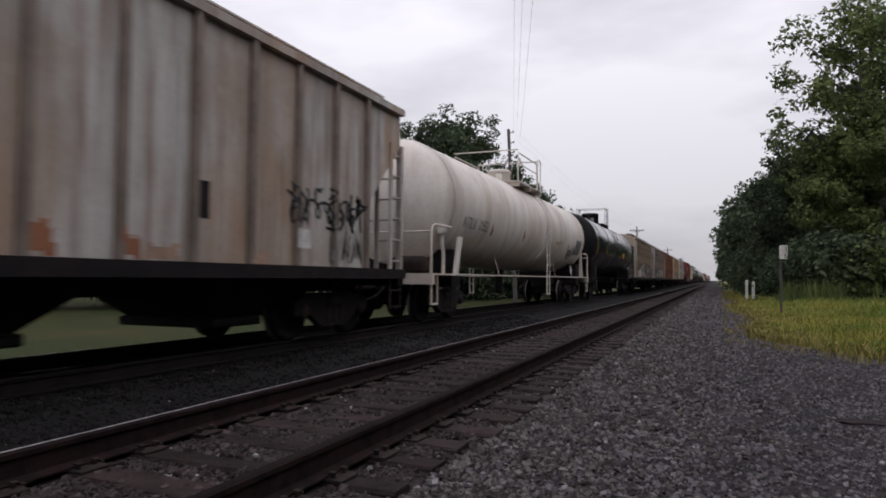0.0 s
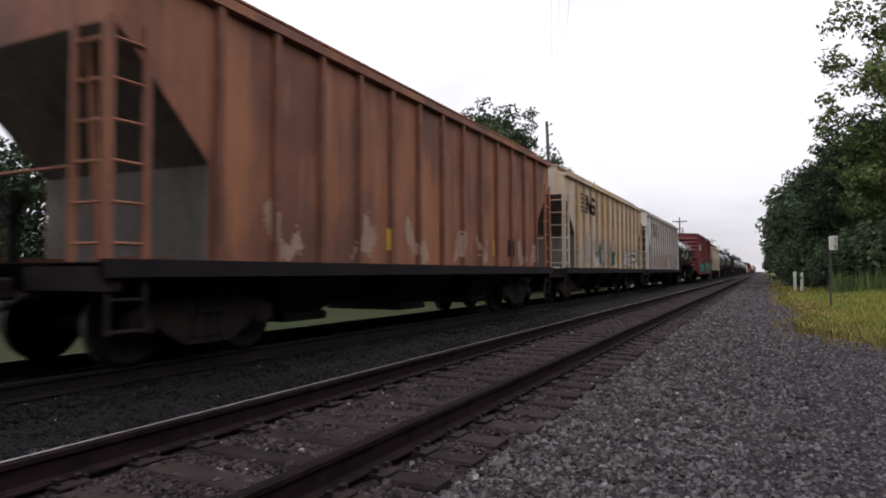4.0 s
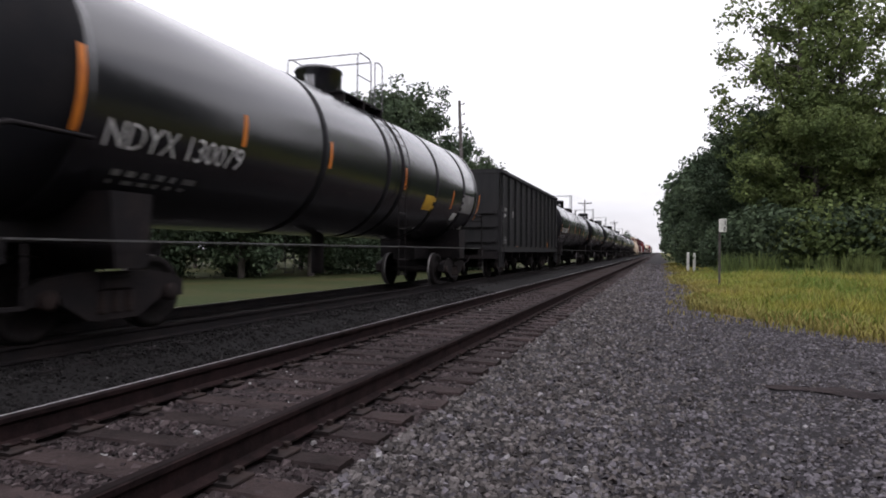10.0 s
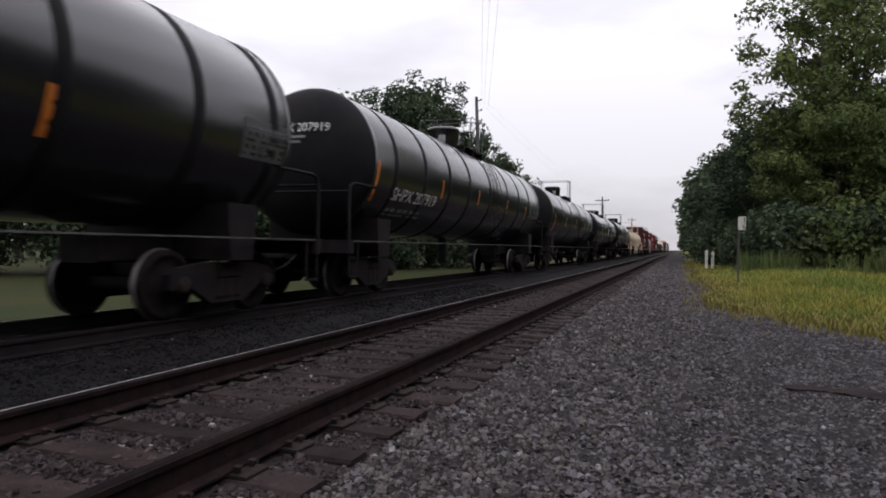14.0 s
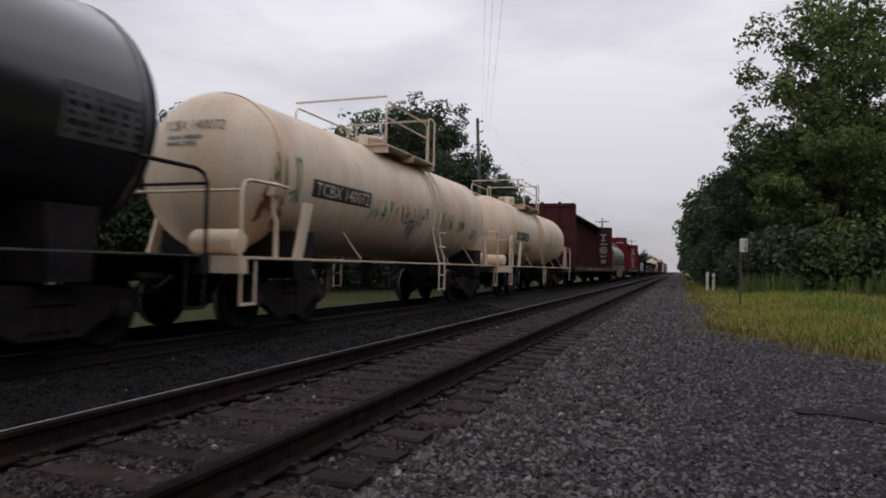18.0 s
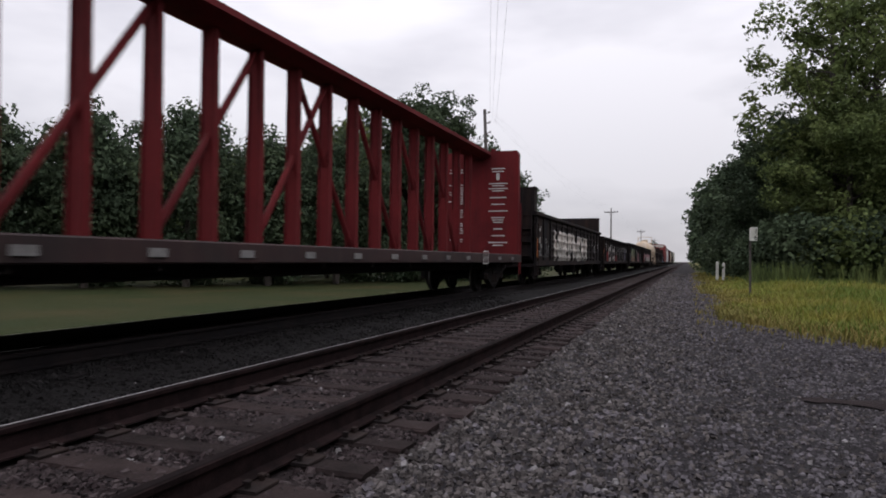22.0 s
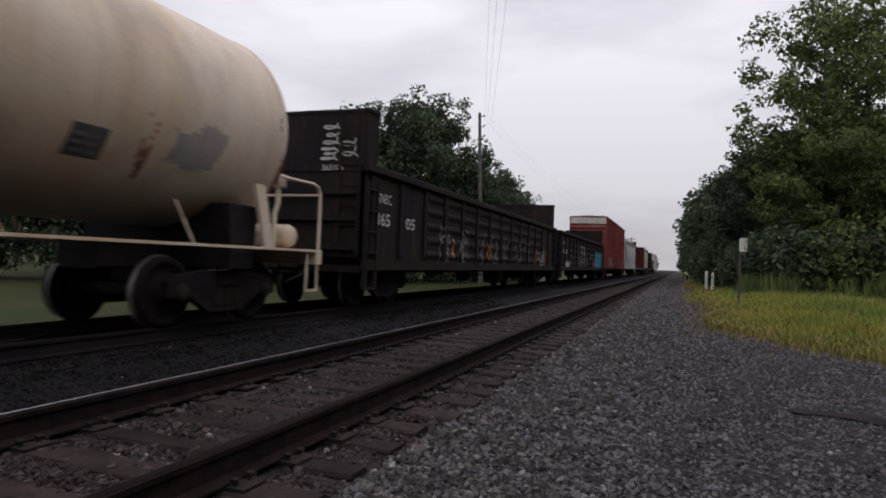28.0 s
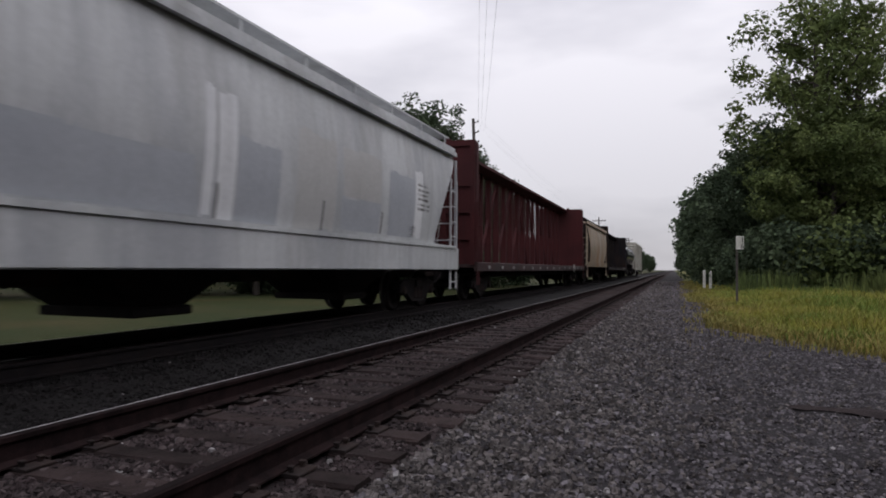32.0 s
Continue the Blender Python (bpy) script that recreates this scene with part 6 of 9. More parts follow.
def scatter_stones(name, label, pos, size, mat, seed, parent=None):
    rnd = np.random.RandomState(seed)
    shapes, tri = rocks(seed)
    n = len(pos)
    a = rnd.uniform(0, 2 * np.pi, n)
    b = rnd.uniform(-0.9, 0.9, n)
    pick = np.array(shapes)[rnd.randint(0, len(shapes), n)]
    ca, sa, cb, sb = np.cos(a), np.sin(a), np.cos(b), np.sin(b)
    x = pick[:, :, 0] * ca[:, None] - pick[:, :, 1] * sa[:, None]
    y = pick[:, :, 0] * sa[:, None] + pick[:, :, 1] * ca[:, None]
    z = pick[:, :, 2]
    y, z = y * cb[:, None] - z * sb[:, None], y * sb[:, None] + z * cb[:, None]
    v = np.stack([x, y, z], 2) * size[:, None, None] + pos[:, None, :]
    t = (tri[None] + (np.arange(n) * 8)[:, None, None]).reshape(-1, 3)
    ob = new(name, fast_mesh(name, v.reshape(-1, 3), t, [mat]))
    return tagged(ob, label, "ballast", "", "stuff")


def ballast():
    rnd = np.random.RandomState(11)
    y0 = 2.89 - 0.508 * 24

    def ring(n, x0, x1, ya, yb):
        u = rnd.uniform(0, 1, n)
        y = ya * (yb / ya) ** u
        return rnd.uniform(x0, x1, n), y

    def off_tie(x, y):
        k = (y - y0) / 0.508
        d = np.abs(k - np.round(k)) * 0.508
        return (d > 0.125) | (np.abs(x + 2.87) > 1.33) | (rnd.uniform(0, 1, len(x)) < np.where(np.abs(x + 2.87) < 0.75, 0.32, np.where(x > -1.85, 0.5, 0.3)))

    def clear_rails(x, dx=0.09):
        ok = np.ones(len(x), bool)
        for r in (-2.1175, -3.6225, -6.2175, -7.7225):
            ok &= np.abs(x - r) > dx
        return ok

    sets = []
    for n, x0, x1, ya, yb in ((72000, -1.75, 3.4, 0.9, 22.0), (14000, -1.75, 1.5, 20.0, 70.0), (36000, -4.4, -1.5, 0.9, 18.0), (11000, -6.1, -4.2, 2.0, 20.0), (9000, 1.2, 7.5, 2.0, 12.5)):
        x, y = ring(n, x0, x1, ya, yb)
        ok = clear_rails(x) & off_tie(x, y) & ~((x > 1.1) & (x < 2.5) & (np.abs(y - 6.3 + 0.04 * np.sin(x * 9)) < 0.17) & (rnd.uniform(0, 1, len(x)) < 0.88))
        sets.append((x[ok], y[ok]))
    for n, x0, x1, ya, yb in ((34000, -1.75, 5.0, -6.0, 0.95), (14000, -4.4, -1.5, -6.0, 0.95), (5000, -6.1, -4.2, -6.0, 2.0), (5000, 3.4, 7.5, 0.9, 2.1)):
        x, y = rnd.uniform(x0, x1, n), yb - (yb - ya) * rnd.uniform(0, 1, n) ** 2.0
        ok = clear_rails(x) & off_tie(x, y)
        sets.append((x[ok], y[ok]))
    x = np.concatenate([s[0] for s in sets])
    y = np.concatenate([s[1] for s in sets])
    size = np.clip(rnd.lognormal(-4.24, 0.4, len(x)), 0.007, 0.03)
    crib = (np.abs(x + 2.87) < 1.3)
    size *= np.interp(x, [-0.6, 0.6, 1.6], [1.0, 0.86, 0.78]) * np.interp(y, [6, 12, 24, 60], [1.0, 1.2, 1.7, 3.0])
    size[crib] *= 0.92
    z = ground_height(x, y) + size * np.interp(x, [-0.6, 1.2], [0.32, 0.2])
    z[crib] -= 0.004
    pale = rnd.uniform(0, 1, len(x)) < np.where(x < -4.4, 0.002, 0.008)
    pos = np.stack([x, y, z], 1)
    # stones left of a ragged line take the painted train shade
    in_shade = x + rnd.normal(0, 0.25, len(x)) < -4.45
    brown = rnd.uniform(0, 1, len(x)) < np.interp(x + 0.35 * np.sin(y * 1.9) + 0.2 * np.sin(y * 5.3 + x * 4), [-0.9, 0.5, 2.0], [0.85, 0.35, 0.15])
    main = ~pale & ~in_shade & ~crib
    scatter_stones("ballast_stones", "loose dark grey crushed ballast stones", pos[main & ~brown], size[main & ~brown], "stone", 5)
    scatter_stones("ballast_stones", "brownish grey crushed stones beside the near rail", pos[main & brown], size[main & brown], "stone_brown", 15)
    scatter_stones("crib_stones", "brown-stained stones between the near track's ties", pos[~pale & crib], size[~pale & crib], "stone_crib", 9)
    scatter_stones("oily_ballast_stones", "ballast stones by the far track, coloured dark for the train's shade", pos[~pale & in_shade], size[~pale & in_shade], "stone_dark", 8)
    extra = np.array([(-2.78, 3.07, -0.01), (-2.84, 2.60, -0.02), (-3.05, 3.02, -0.02), (-3.0, 2.55, -0.02), (-3.3, 3.1, -0.03), (-2.6, 3.56, -0.02)])
    scatter_stones("pale_ballast_stones", "scattered pale ballast stones", np.concatenate([pos[pale], extra]), np.concatenate([size[pale], [0.034, 0.03, 0.026, 0.022, 0.026, 0.022]]), "pale_stone", 6)


ballast()


# ---- grass and trees ----
def grass_tuft():
    rnd = np.random.RandomState(21)
    n = 150000
    u = rnd.uniform(0, 1, n)
    y = 10.0 * (70 / 10.0) ** u
    x = rnd.uniform(0.5, 18, n) * np.where(rnd.uniform(0, 1, n) < 0.4, 0.45, 1.0)
    e = grass_edge(x, y)
    ok = e + rnd.normal(0, 0.1, n) + 0.55 * np.abs(rnd.normal(0, 1, n)) ** 3 * (np.sin(x * 3.1 + y * 2.3) > 0.3) * 0.25 > 0.0
    x, y, e = x[ok], y[ok], e[ok]
    n = len(x)
    clump = 0.5 + 0.5 * np.sin(x * 1.7 + 0.6 * y + 1.5 * np.sin(y * 0.8)) * np.sin(y * 1.1 - 0.7 * x)
    tall = np.clip(0.3 + e * 0.2, 0.2, 1.0) * (0.55 + 0.6 * clump)
    h = 0.07 + 0.48 * rnd.uniform(0.25, 1, n) * tall + np.where(rnd.uniform(0, 1, n) < 0.02, 0.25, 0) * tall
    w = rnd.uniform(0.003, 0.007, n) * (1 + y / 14)
    a, lean = rnd.uniform(0, 2 * np.pi, n), rnd.uniform(0.15, 0.9, n) * h
    dx, dy = np.cos(a), np.sin(a)
    lx, ly = np.cos(a + 1.3), np.sin(a + 1.3)
    z = ground_height(x, y)
    p = lambda k, s, hh: np.stack([x + s * dx * w + lx * lean * k * k, y + s * dy * w + ly * lean * k * k, z + hh * h], 1)
    v = np.stack([p(0, -1, -0.02), p(0, 1, -0.02), p(0.55, 0.8, 0.6), p(0.55, -0.8, 0.6), p(1, 0, 1.0)], 1)
    dry = (e + rnd.normal(0, 0.45, n) + 0.3 * np.sin(x * 1.3 + y) < 0.62) | (rnd.uniform(0, 1, n) < 0.12)
    for name, label, pick, mat in (("tall_grass", "tall yellow-green roadside grass beside the gravel", ~dry, "blade"), ("dry_grass", "short straw-coloured grass along the gravel's edge", dry, "blade_dry")):
        m = int(pick.sum())
        b = (np.arange(m) * 5)[:, None]
        t = np.concatenate([b + [0, 1, 2], b + [0, 2, 3], b + [3, 2, 4]])
        tagged(new(name, fast_mesh(name, v[pick].reshape(-1, 3), t, [mat])), label, "grass", "", "stuff")
    n = 9000
    x, y = rnd.uniform(3.0, 19, n), 38.0 + rnd.normal(0, 1.4, n)
    clump = 0.4 + 0.6 * (np.sin(x * 2.1) * np.sin(x * 0.9 + y) > 0.1)
    h, w, a = rnd.uniform(0.5, 1.5, n) * clump, rnd.uniform(0.02, 0.045, n), rnd.uniform(0, 2 * np.pi, n)
    z, k = ground_height(x, y), rnd.uniform(-0.25, 0.25, (n, 2))
    v = np.stack([np.stack([x - np.cos(a) * w * 0.4, y - np.sin(a) * w * 0.4, z], 1), np.stack([x + np.cos(a) * w * 0.4, y + np.sin(a) * w * 0.4, z], 1), np.stack([x + np.cos(a) * w + k[:, 0] * 0.5, y + np.sin(a) * w + k[:, 1] * 0.5, z + h * 0.6], 1), np.stack([x + k[:, 0], y + k[:, 1], z + h], 1)], 1).reshape(-1, 3)
    tagged(new("tall_weeds", fast_mesh("tall_weeds", v, np.arange(4 * n).reshape(-1, 4), ["leaf"])), "tall green weeds at the foot of the trees", "weeds", "", "stuff")
    # short tufts at the lawn's edge beyond the far track
    n = 7000
    x = -9.2 - rnd.uniform(0, 1, n) ** 2 * 1.6
    y = rnd.uniform(3, 45, n)
    h = rnd.uniform(0.03, 0.08, n) + 0.12 * (x > -9.9)
    w = rnd.uniform(0.008, 0.016, n) * 1.6
    a = rnd.uniform(0, 2 * np.pi, n)
    z = ground_height(x, y)
    v = np.stack([np.stack([x - np.cos(a) * w, y - np.sin(a) * w, z - 0.01], 1), np.stack([x + np.cos(a) * w, y + np.sin(a) * w, z - 0.01], 1), np.stack([x + 0.03 * np.sin(a * 3), y, z + h], 1)], 1).reshape(-1, 3)
    ob = new("lawn_grass", fast_mesh("lawn_grass", v, np.arange(3 * n).reshape(-1, 3), ["lawn"]))
    tagged(ob, "short green lawn grass beyond the far track", "grass", "", "stuff")


grass_tuft()


def tree_meshes(seed, h, r, trunk, leaves, low=0.25, leaf=0.17, mat="leaf", open_=0.0, spire=0.0):
    """A tapered trunk with limbs, and a crown of leaf clumps at the limbs' ends."""
    rnd = np.random.RandomState(seed)
    s = Shape()
    pts = [(0, 0, -0.3)]
    for i in range(1, 7):
        pts.append((rnd.normal(0, 0.06) * i * 0.4, rnd.normal(0, 0.06) * i * 0.4, h * 0.82 * i / 6))
    s.tube(pts, trunk, 8, trunk * 0.2)
    clumps = []
    n_limb = int(22 + h)
    for i in range(n_limb):
        u = low + (0.97 - low) * (i + rnd.uniform(0, 0.8)) / n_limb
        z0 = h * u * 0.8
        prof = math.sin(math.pi * min(1, max(0.04, (u - low + 0.10) / (1.08 - low)))) ** 0.6
        if spire:
            prof *= (1.15 - spire * u)
        reach = r * prof * rnd.uniform(0.72, 1.08)
        a = i * 2.4 + rnd.uniform(-0.4, 0.4)
        rise = rnd.uniform(0.15, 0.5) * reach + h * 0.06
        p0 = Vector((0, 0, z0))
        p2 = Vector((math.cos(a) * reach, math.sin(a) * reach, min(z0 + rise, h * 0.97)))
        p1 = (p0 + p2) / 2 + Vector((0, 0, -0.1 * reach))
        s.tube([p0, p1, p2], trunk * 0.32 * (1 - 0.6 * u), 5, 0.015)
        m = max(4, int(6 + reach * 2.4))
        for k in range(m):
            w = 0.42 + 0.62 * (k + rnd.uniform(0, 1)) / m
            q = p0.lerp(p1, min(1, w * 2)) if w < 0.5 else p1.lerp(p2, min(1.12, (w - 0.5) * 2))
            clumps.append((q.x + rnd.normal(0, 0.34), q.y + rnd.normal(0, 0.34), q.z + rnd.normal(0, 0.36), rnd.uniform(0.5, 1.05)))
    clumps.append((0, 0, h * 0.93, 0.7))
    trunk_me = s.mesh("trunk", "bark")
    c = np.array(clumps)
    if open_:
        c = c[rnd.uniform(0, 1, len(c)) > open_]
    which = rnd.randint(0, len(c), leaves)
    d = rnd.normal(0, 1, (leaves, 3))
    d /= np.linalg.norm(d, axis=1)[:, None]
    rad = rnd.uniform(0.35, 1, leaves) ** 0.5
    p = c[which, :3] + d * (c[which, 3] * rad * 0.95)[:, None] * np.array([1, 1, 0.75])
    ax = rnd.normal(0, 1, (leaves, 3))
    ax /= np.linalg.norm(ax, axis=1)[:, None]
    nrm = d * 0.8 + rnd.normal(0, 0.6, (leaves, 3)) + np.array([0, 0, 0.5])
    sd = np.cross(nrm, ax)
    sd /= np.linalg.norm(sd, axis=1)[:, None] + 1e-9
    ln = np.cross(sd, nrm)
    ln /= np.linalg.norm(ln, axis=1)[:, None] + 1e-9
    sz = leaf * rnd.uniform(0.6, 1.35, leaves)[:, None]
    v = np.stack([p - ln * sz, p + sd * sz * 0.55, p + ln * sz, p - sd * sz * 0.55], 1).reshape(-1, 3)
    f = np.arange(leaves * 4).reshape(-1, 4)
    crown_me = fast_mesh("crown", v, f, [mat])
    return trunk_me, crown_me


def plant(name, label, kinds, rows, category="tree", group=""):
    rnd = random.Random(len(rows) * 7 + len(label))
    for x, y, k, scale in rows:
        trunk_me, crown_me = kinds[k % len(kinds)]
        e = new(name)
        tagged(e, label, category, group)
        part("trunk", trunk_me, None, e)
        part("crown", crown_me, None, e)
        e.matrix_world = Matrix.Translation((x, y, float(ground_height(np.array(x), np.array(y))))) @ pose(0, 0, 0, 0, 0, rnd.uniform(0, 360)) @ Matrix.Diagonal((scale, scale, scale * rnd.uniform(0.95, 1.06), 1))


def forest():
    big = [tree_meshes(1, 14.0, 5.2, 0.32, 46000, 0.12, 0.125, "leaf"), tree_meshes(2, 13.0, 4.6, 0.28, 42000, 0.1, 0.125, "leaf_dark")]
    tall = [tree_meshes(3, 20.0, 4.8, 0.34, 11500, 0.3, 0.15, "leaf", 0.5)]
    mid = [tree_meshes(4, 10.0, 3.6, 0.22, 21000, 0.12, 0.135, "leaf_dark"), tree_meshes(5, 11.0, 3.8, 0.24, 21000, 0.15, 0.135, "leaf_dark"), tree_meshes(6, 9.0, 2.9, 0.2, 16000, 0.1, 0.13, "leaf_dark", 0, 0.75)]
    far = [tree_meshes(7, 12.0, 4.6, 0.25, 7000, 0.08, 0.3, "leaf_dark"), tree_meshes(8, 13.0, 4.2, 0.25, 7000, 0.1, 0.3, "leaf_dark")]
    bush = [tree_meshes(9, 3.2, 2.1, 0.08, 6500, 0.02, 0.13, "leaf_dark"), tree_meshes(10, 2.4, 1.6, 0.06, 4500, 0.02, 0.12, "leaf")]
    thin = [tree_meshes(12, 13.0, 2.6, 0.16, 4500, 0.35, 0.17, "leaf", 0.3)]
    plant("tree", "broad leafy green tree beside the gravel path", big, [(8.8, 43.5, 0, 0.88), (6.0, 48.0, 1, 0.95), (10.8, 50.5, 1, 0.85)], "tree", "trackside trees")
    plant("tree", "tall airy tree with thin leaves above its neighbours", tall, [(8.4, 45.5, 0, 1.1), (10.9, 46.5, 0, 1.06)], "tree", "trackside trees")
    plant("tree", "thin young tree with sparse leaves", thin, [(13.6, 44.5, 0, 0.92), (16.5, 46.0, 0, 0.8)], "tree", "trackside trees")
    plant("tree", "dense dark trackside tree", far, [(5.0, 57, 0, 0.95), (4.6, 66, 1, 0.85), (4.5, 76, 0, 0.95), (4.6, 88, 1, 0.95), (4.9, 102, 0, 1.1), (5.2, 118, 1, 1.1), (5.6, 138, 0, 1.25), (6.0, 160, 1, 1.3), (6.6, 190, 0, 1.4), (8.0, 230, 1, 1.5),
                                                     (12, 64, 1, 1.1), (13, 80, 0, 1.1), (17, 56, 1, 0.5), (22, 60, 0, 0.6), (28, 62, 1, 0.65), (34, 60, 0, 0.65)], "tree", "trackside trees")
    plant("bush", "dark undergrowth bush below the trees", bush, [(4.2, 41.5, 0, 0.8), (6.2, 40.2, 0, 1.15), (8.2, 39.6, 1, 1.3), (9.6, 40.4, 0, 1.2), (11.6, 40.0, 1, 1.3), (13.2, 41.5, 0, 1.2), (15.6, 41.0, 1, 1.2), (18, 43, 0, 1.3), (3.6, 50, 0, 1.1), (3.3, 58, 0, 1.0),
                                                                (3.2, 68, 0, 1.1), (3.4, 80, 0, 1.2), (21, 46, 0, 1.4), (25, 50, 0, 1.5), (5.0, 44.0, 0, 1.0)], "bush", "trackside bushes")
    plant("tree", "leafy tree behind the train", big, [(-19.6, 47, 1, 1.18), (-18.4, 55, 1, 0.93), (-25.5, 46, 1, 1.0), (-22.5, 53, 1, 1.15)], "tree", "trees beyond the lawn")
    plant("tree", "slender tree rising behind the others", thin, [(-24.6, 44.8, 0, 1.13), (-30.5, 47, 0, 0.95), (-28.0, 47, 0, 1.0), (-38.6, 47, 0, 1.03), (-41.5, 46, 0, 0.98), (-34.6, 49, 0, 0.98)], "tree", "trees beyond the lawn")
    plant("tree", "dark tree in a row beyond the lawn", mid, [(-17.4, 62.0, 1, 1.1), (-17.0, 66.5, 2, 1.25), (-38, 12, 0, 1.0), (-35.0, 16.5, 2, 1.1), (-32.0, 20.5, 1, 0.95), (-29.0, 24.5, 2, 1.13), (-26.0, 28.5, 0, 1.02), (-23.4, 32.4, 2, 1.15),
                                                            (-21.4, 37, 1, 0.95), (-28, 38, 2, 1.1), (-37.9, 50, 1, 1.15), (-33.0, 50, 2, 1.38), (-30.4, 51, 1, 1.05), (-34, 30, 1, 0.95), (-41, 20, 0, 1.0), (-44, 8, 1, 1.0)], "tree", "trees beyond the lawn")
    plant("tree", "distant tree at the end of the line", far, [(-19, 130, 0, 0.4), (-20, 165, 1, 0.45), (-21, 200, 1, 0.5), (-14, 300, 0, 0.9), (3.5, 430, 1, 0.8), (6, 420, 0, 0.8), (-14, 425, 0, 0.8), (-20, 420, 1, 0.9), (14, 400, 1, 1.1), (-30, 400, 0, 1.0), (-15, 440, 1, 0.9), (4, 445, 0, 0.9),
                                                              (-60, 45, 0, 1.1), (-52, 52, 1, 1.1), (-44, 60, 0, 1.1), (-36, 66, 1, 1.1), (-66, 34, 1, 1.1), (-70, 22, 0, 1.0)], "tree", "distant trees")
    plant("tree", "dense tree of the belt that runs on along the gravel path", mid, [(22.5, 33, 0, 1.4), (18.5, 25, 1, 1.4), (16.0, 17.5, 0, 1.4), (15.2, 11, 1, 1.35), (15.0, 4.5, 0, 1.45), (15.3, -1.5, 1, 1.3), (15.0, -7.5, 0, 1.4), (15.4, -14, 1, 1.35), (15.0, -20.5, 0, 1.45), (15.3, -27, 1, 1.35), (15, -34, 0, 1.4), (15.4, -41, 1, 1.45), (15, -49, 0, 1.4)], "tree", "trackside trees")
    plant("bush", "low dark shrub beyond the lawn", bush, [(-39.5, 14.5, 0, 0.9), (-36.4, 18.5, 0, 0.9), (-33.4, 22.5, 0, 0.8), (-30.2, 26.6, 0, 0.9), (-27.4, 30.5, 0, 0.9), (-24.6, 34.5, 0, 1.0), (-22, 41, 0, 1.1), (-19.5, 43, 0, 1.0), (-17.5, 49, 0, 1.2), (-16, 55, 0, 1.2), (-15, 64, 0, 1.2)], "bush", "shrubs beyond the lawn")


forest()


# ---- posts, sign, poles, wires ----
def sign():
    e = new("mile_sign")
    tagged(e, "small white mile sign with black figures on a steel post", "sign")
    e.location = (2.02, 23.4, -0.07)
    s = Shape()
    s.prism([(-0.03, -0.3), (0.03, -0.3), (0.03, 2.38), (-0.03, 2.38)], -0.012, 0.0)
    s.box(-0.035, -0.02, -0.035, -0.012, -0.3, 2.38)
    s.box(0.02, 0.035, -0.035, -0.012, -0.3, 2.38)
    part("post", s, "pole_wood", e, "weathered channel post")
    p = Shape()
    p.prism([(-0.01, 1.97), (0.20, 1.97), (0.215, 1.985), (0.215, 2.405), (0.20, 2.42), (-0.01, 2.42), (-0.025, 2.405), (-0.025, 1.985)], -0.045, -0.036)
    part("panel", p, "white_paint", e)
    for text, z in (("1", 2.21), ("6", 2.00)):
        me = lettering(text, 0.17, "black_paint", 0.0)
        part("figure", me, None, e, "", Matrix.Translation((0.11 if text == "1" else 0.10, -0.05, z)) @ pose(0, 0, 0, 0, 0, -90) @ pose(0, 0, 0))
    return e


sign()


def marker_post(x, y, h):
    e = new("marker_post")
    tagged(e, "short white square marker post in the grass", "post", "marker posts")
    e.location = (x, y, -0.07)
    s = Shape()
    s.box(-0.08, 0.08, -0.08, 0.08, -0.2, h - 0.02)
    s.add([(-0.08, -0.08, h - 0.02), (0.08, -0.08, h - 0.02), (0.08, 0.08, h - 0.02), (-0.08, 0.08, h - 0.02), (-0.055, -0.055, h + 0.02), (0.055, -0.055, h + 0.02), (0.055, 0.055, h + 0.02), (-0.055, 0.055, h + 0.02)], [(0, 1, 5, 4), (1, 2, 6, 5), (2, 3, 7, 6), (3, 0, 4, 7), (4, 5, 6, 7)])
    part("post", s, "white_paint", e)
    return e


marker_post(2.17, 43.4, 1.2)
marker_post(1.83, 44.0, 1.26)


def utility_pole(x, y, h, arm=True, lean=(0, 0), turn=0, label="weathered wooden utility pole with a crossarm"):
    e = new("utility_pole")
    tagged(e, label, "utility pole", "utility poles")
    e.matrix_world = pose(x, y, -0.5 if x < -9 else -0.1, lean[0], lean[1], turn)
    s = Shape()
    s.tube([(0, 0, -0.5), (0, 0, h * 0.5), (0, 0, h)], 0.16, 10, 0.1)
    part("pole", s, "pole_wood", e)
    if arm:
        a = Shape()
        a.box(-1.2, 1.2, -0.06, 0.06, h - 0.75, h - 0.62)
        a.tube([(-0.6, 0.08, h - 0.68), (0, 0.12, h - 1.25)], 0.02, 5)
        a.tube([(0.6, 0.08, h - 0.68), (0, 0.12, h - 1.25)], 0.02, 5)
        part("crossarm", a, "pole_wood", e)
        for xx in (-1.1, -0.55, 0.55, 1.1):
            i = Shape()
            i.revolve_z([(0.0, h - 0.45), (0.03, h - 0.46), (0.045, h - 0.52), (0.03, h - 0.55), (0.045, h - 0.58), (0.015, h - 0.63)], xx, 0, 8)
            part("insulator", i, "steel_dark", e)
    else:
        for k, z in enumerate((h - 0.3, h - 1.0, h - 1.7)):
            i = Shape()
            i.tube([(0, 0, z), (0.3 if k % 2 == 0 else 0.35, 0, z + 0.05)], 0.03, 6)
            i.revolve_z([(0.0, z + 0.16), (0.05, z + 0.14), (0.05, z + 0.03), (0.0, z + 0.0)], 0.33, 0, 8)
            part("insulator", i, "steel_dark", e)
    return e


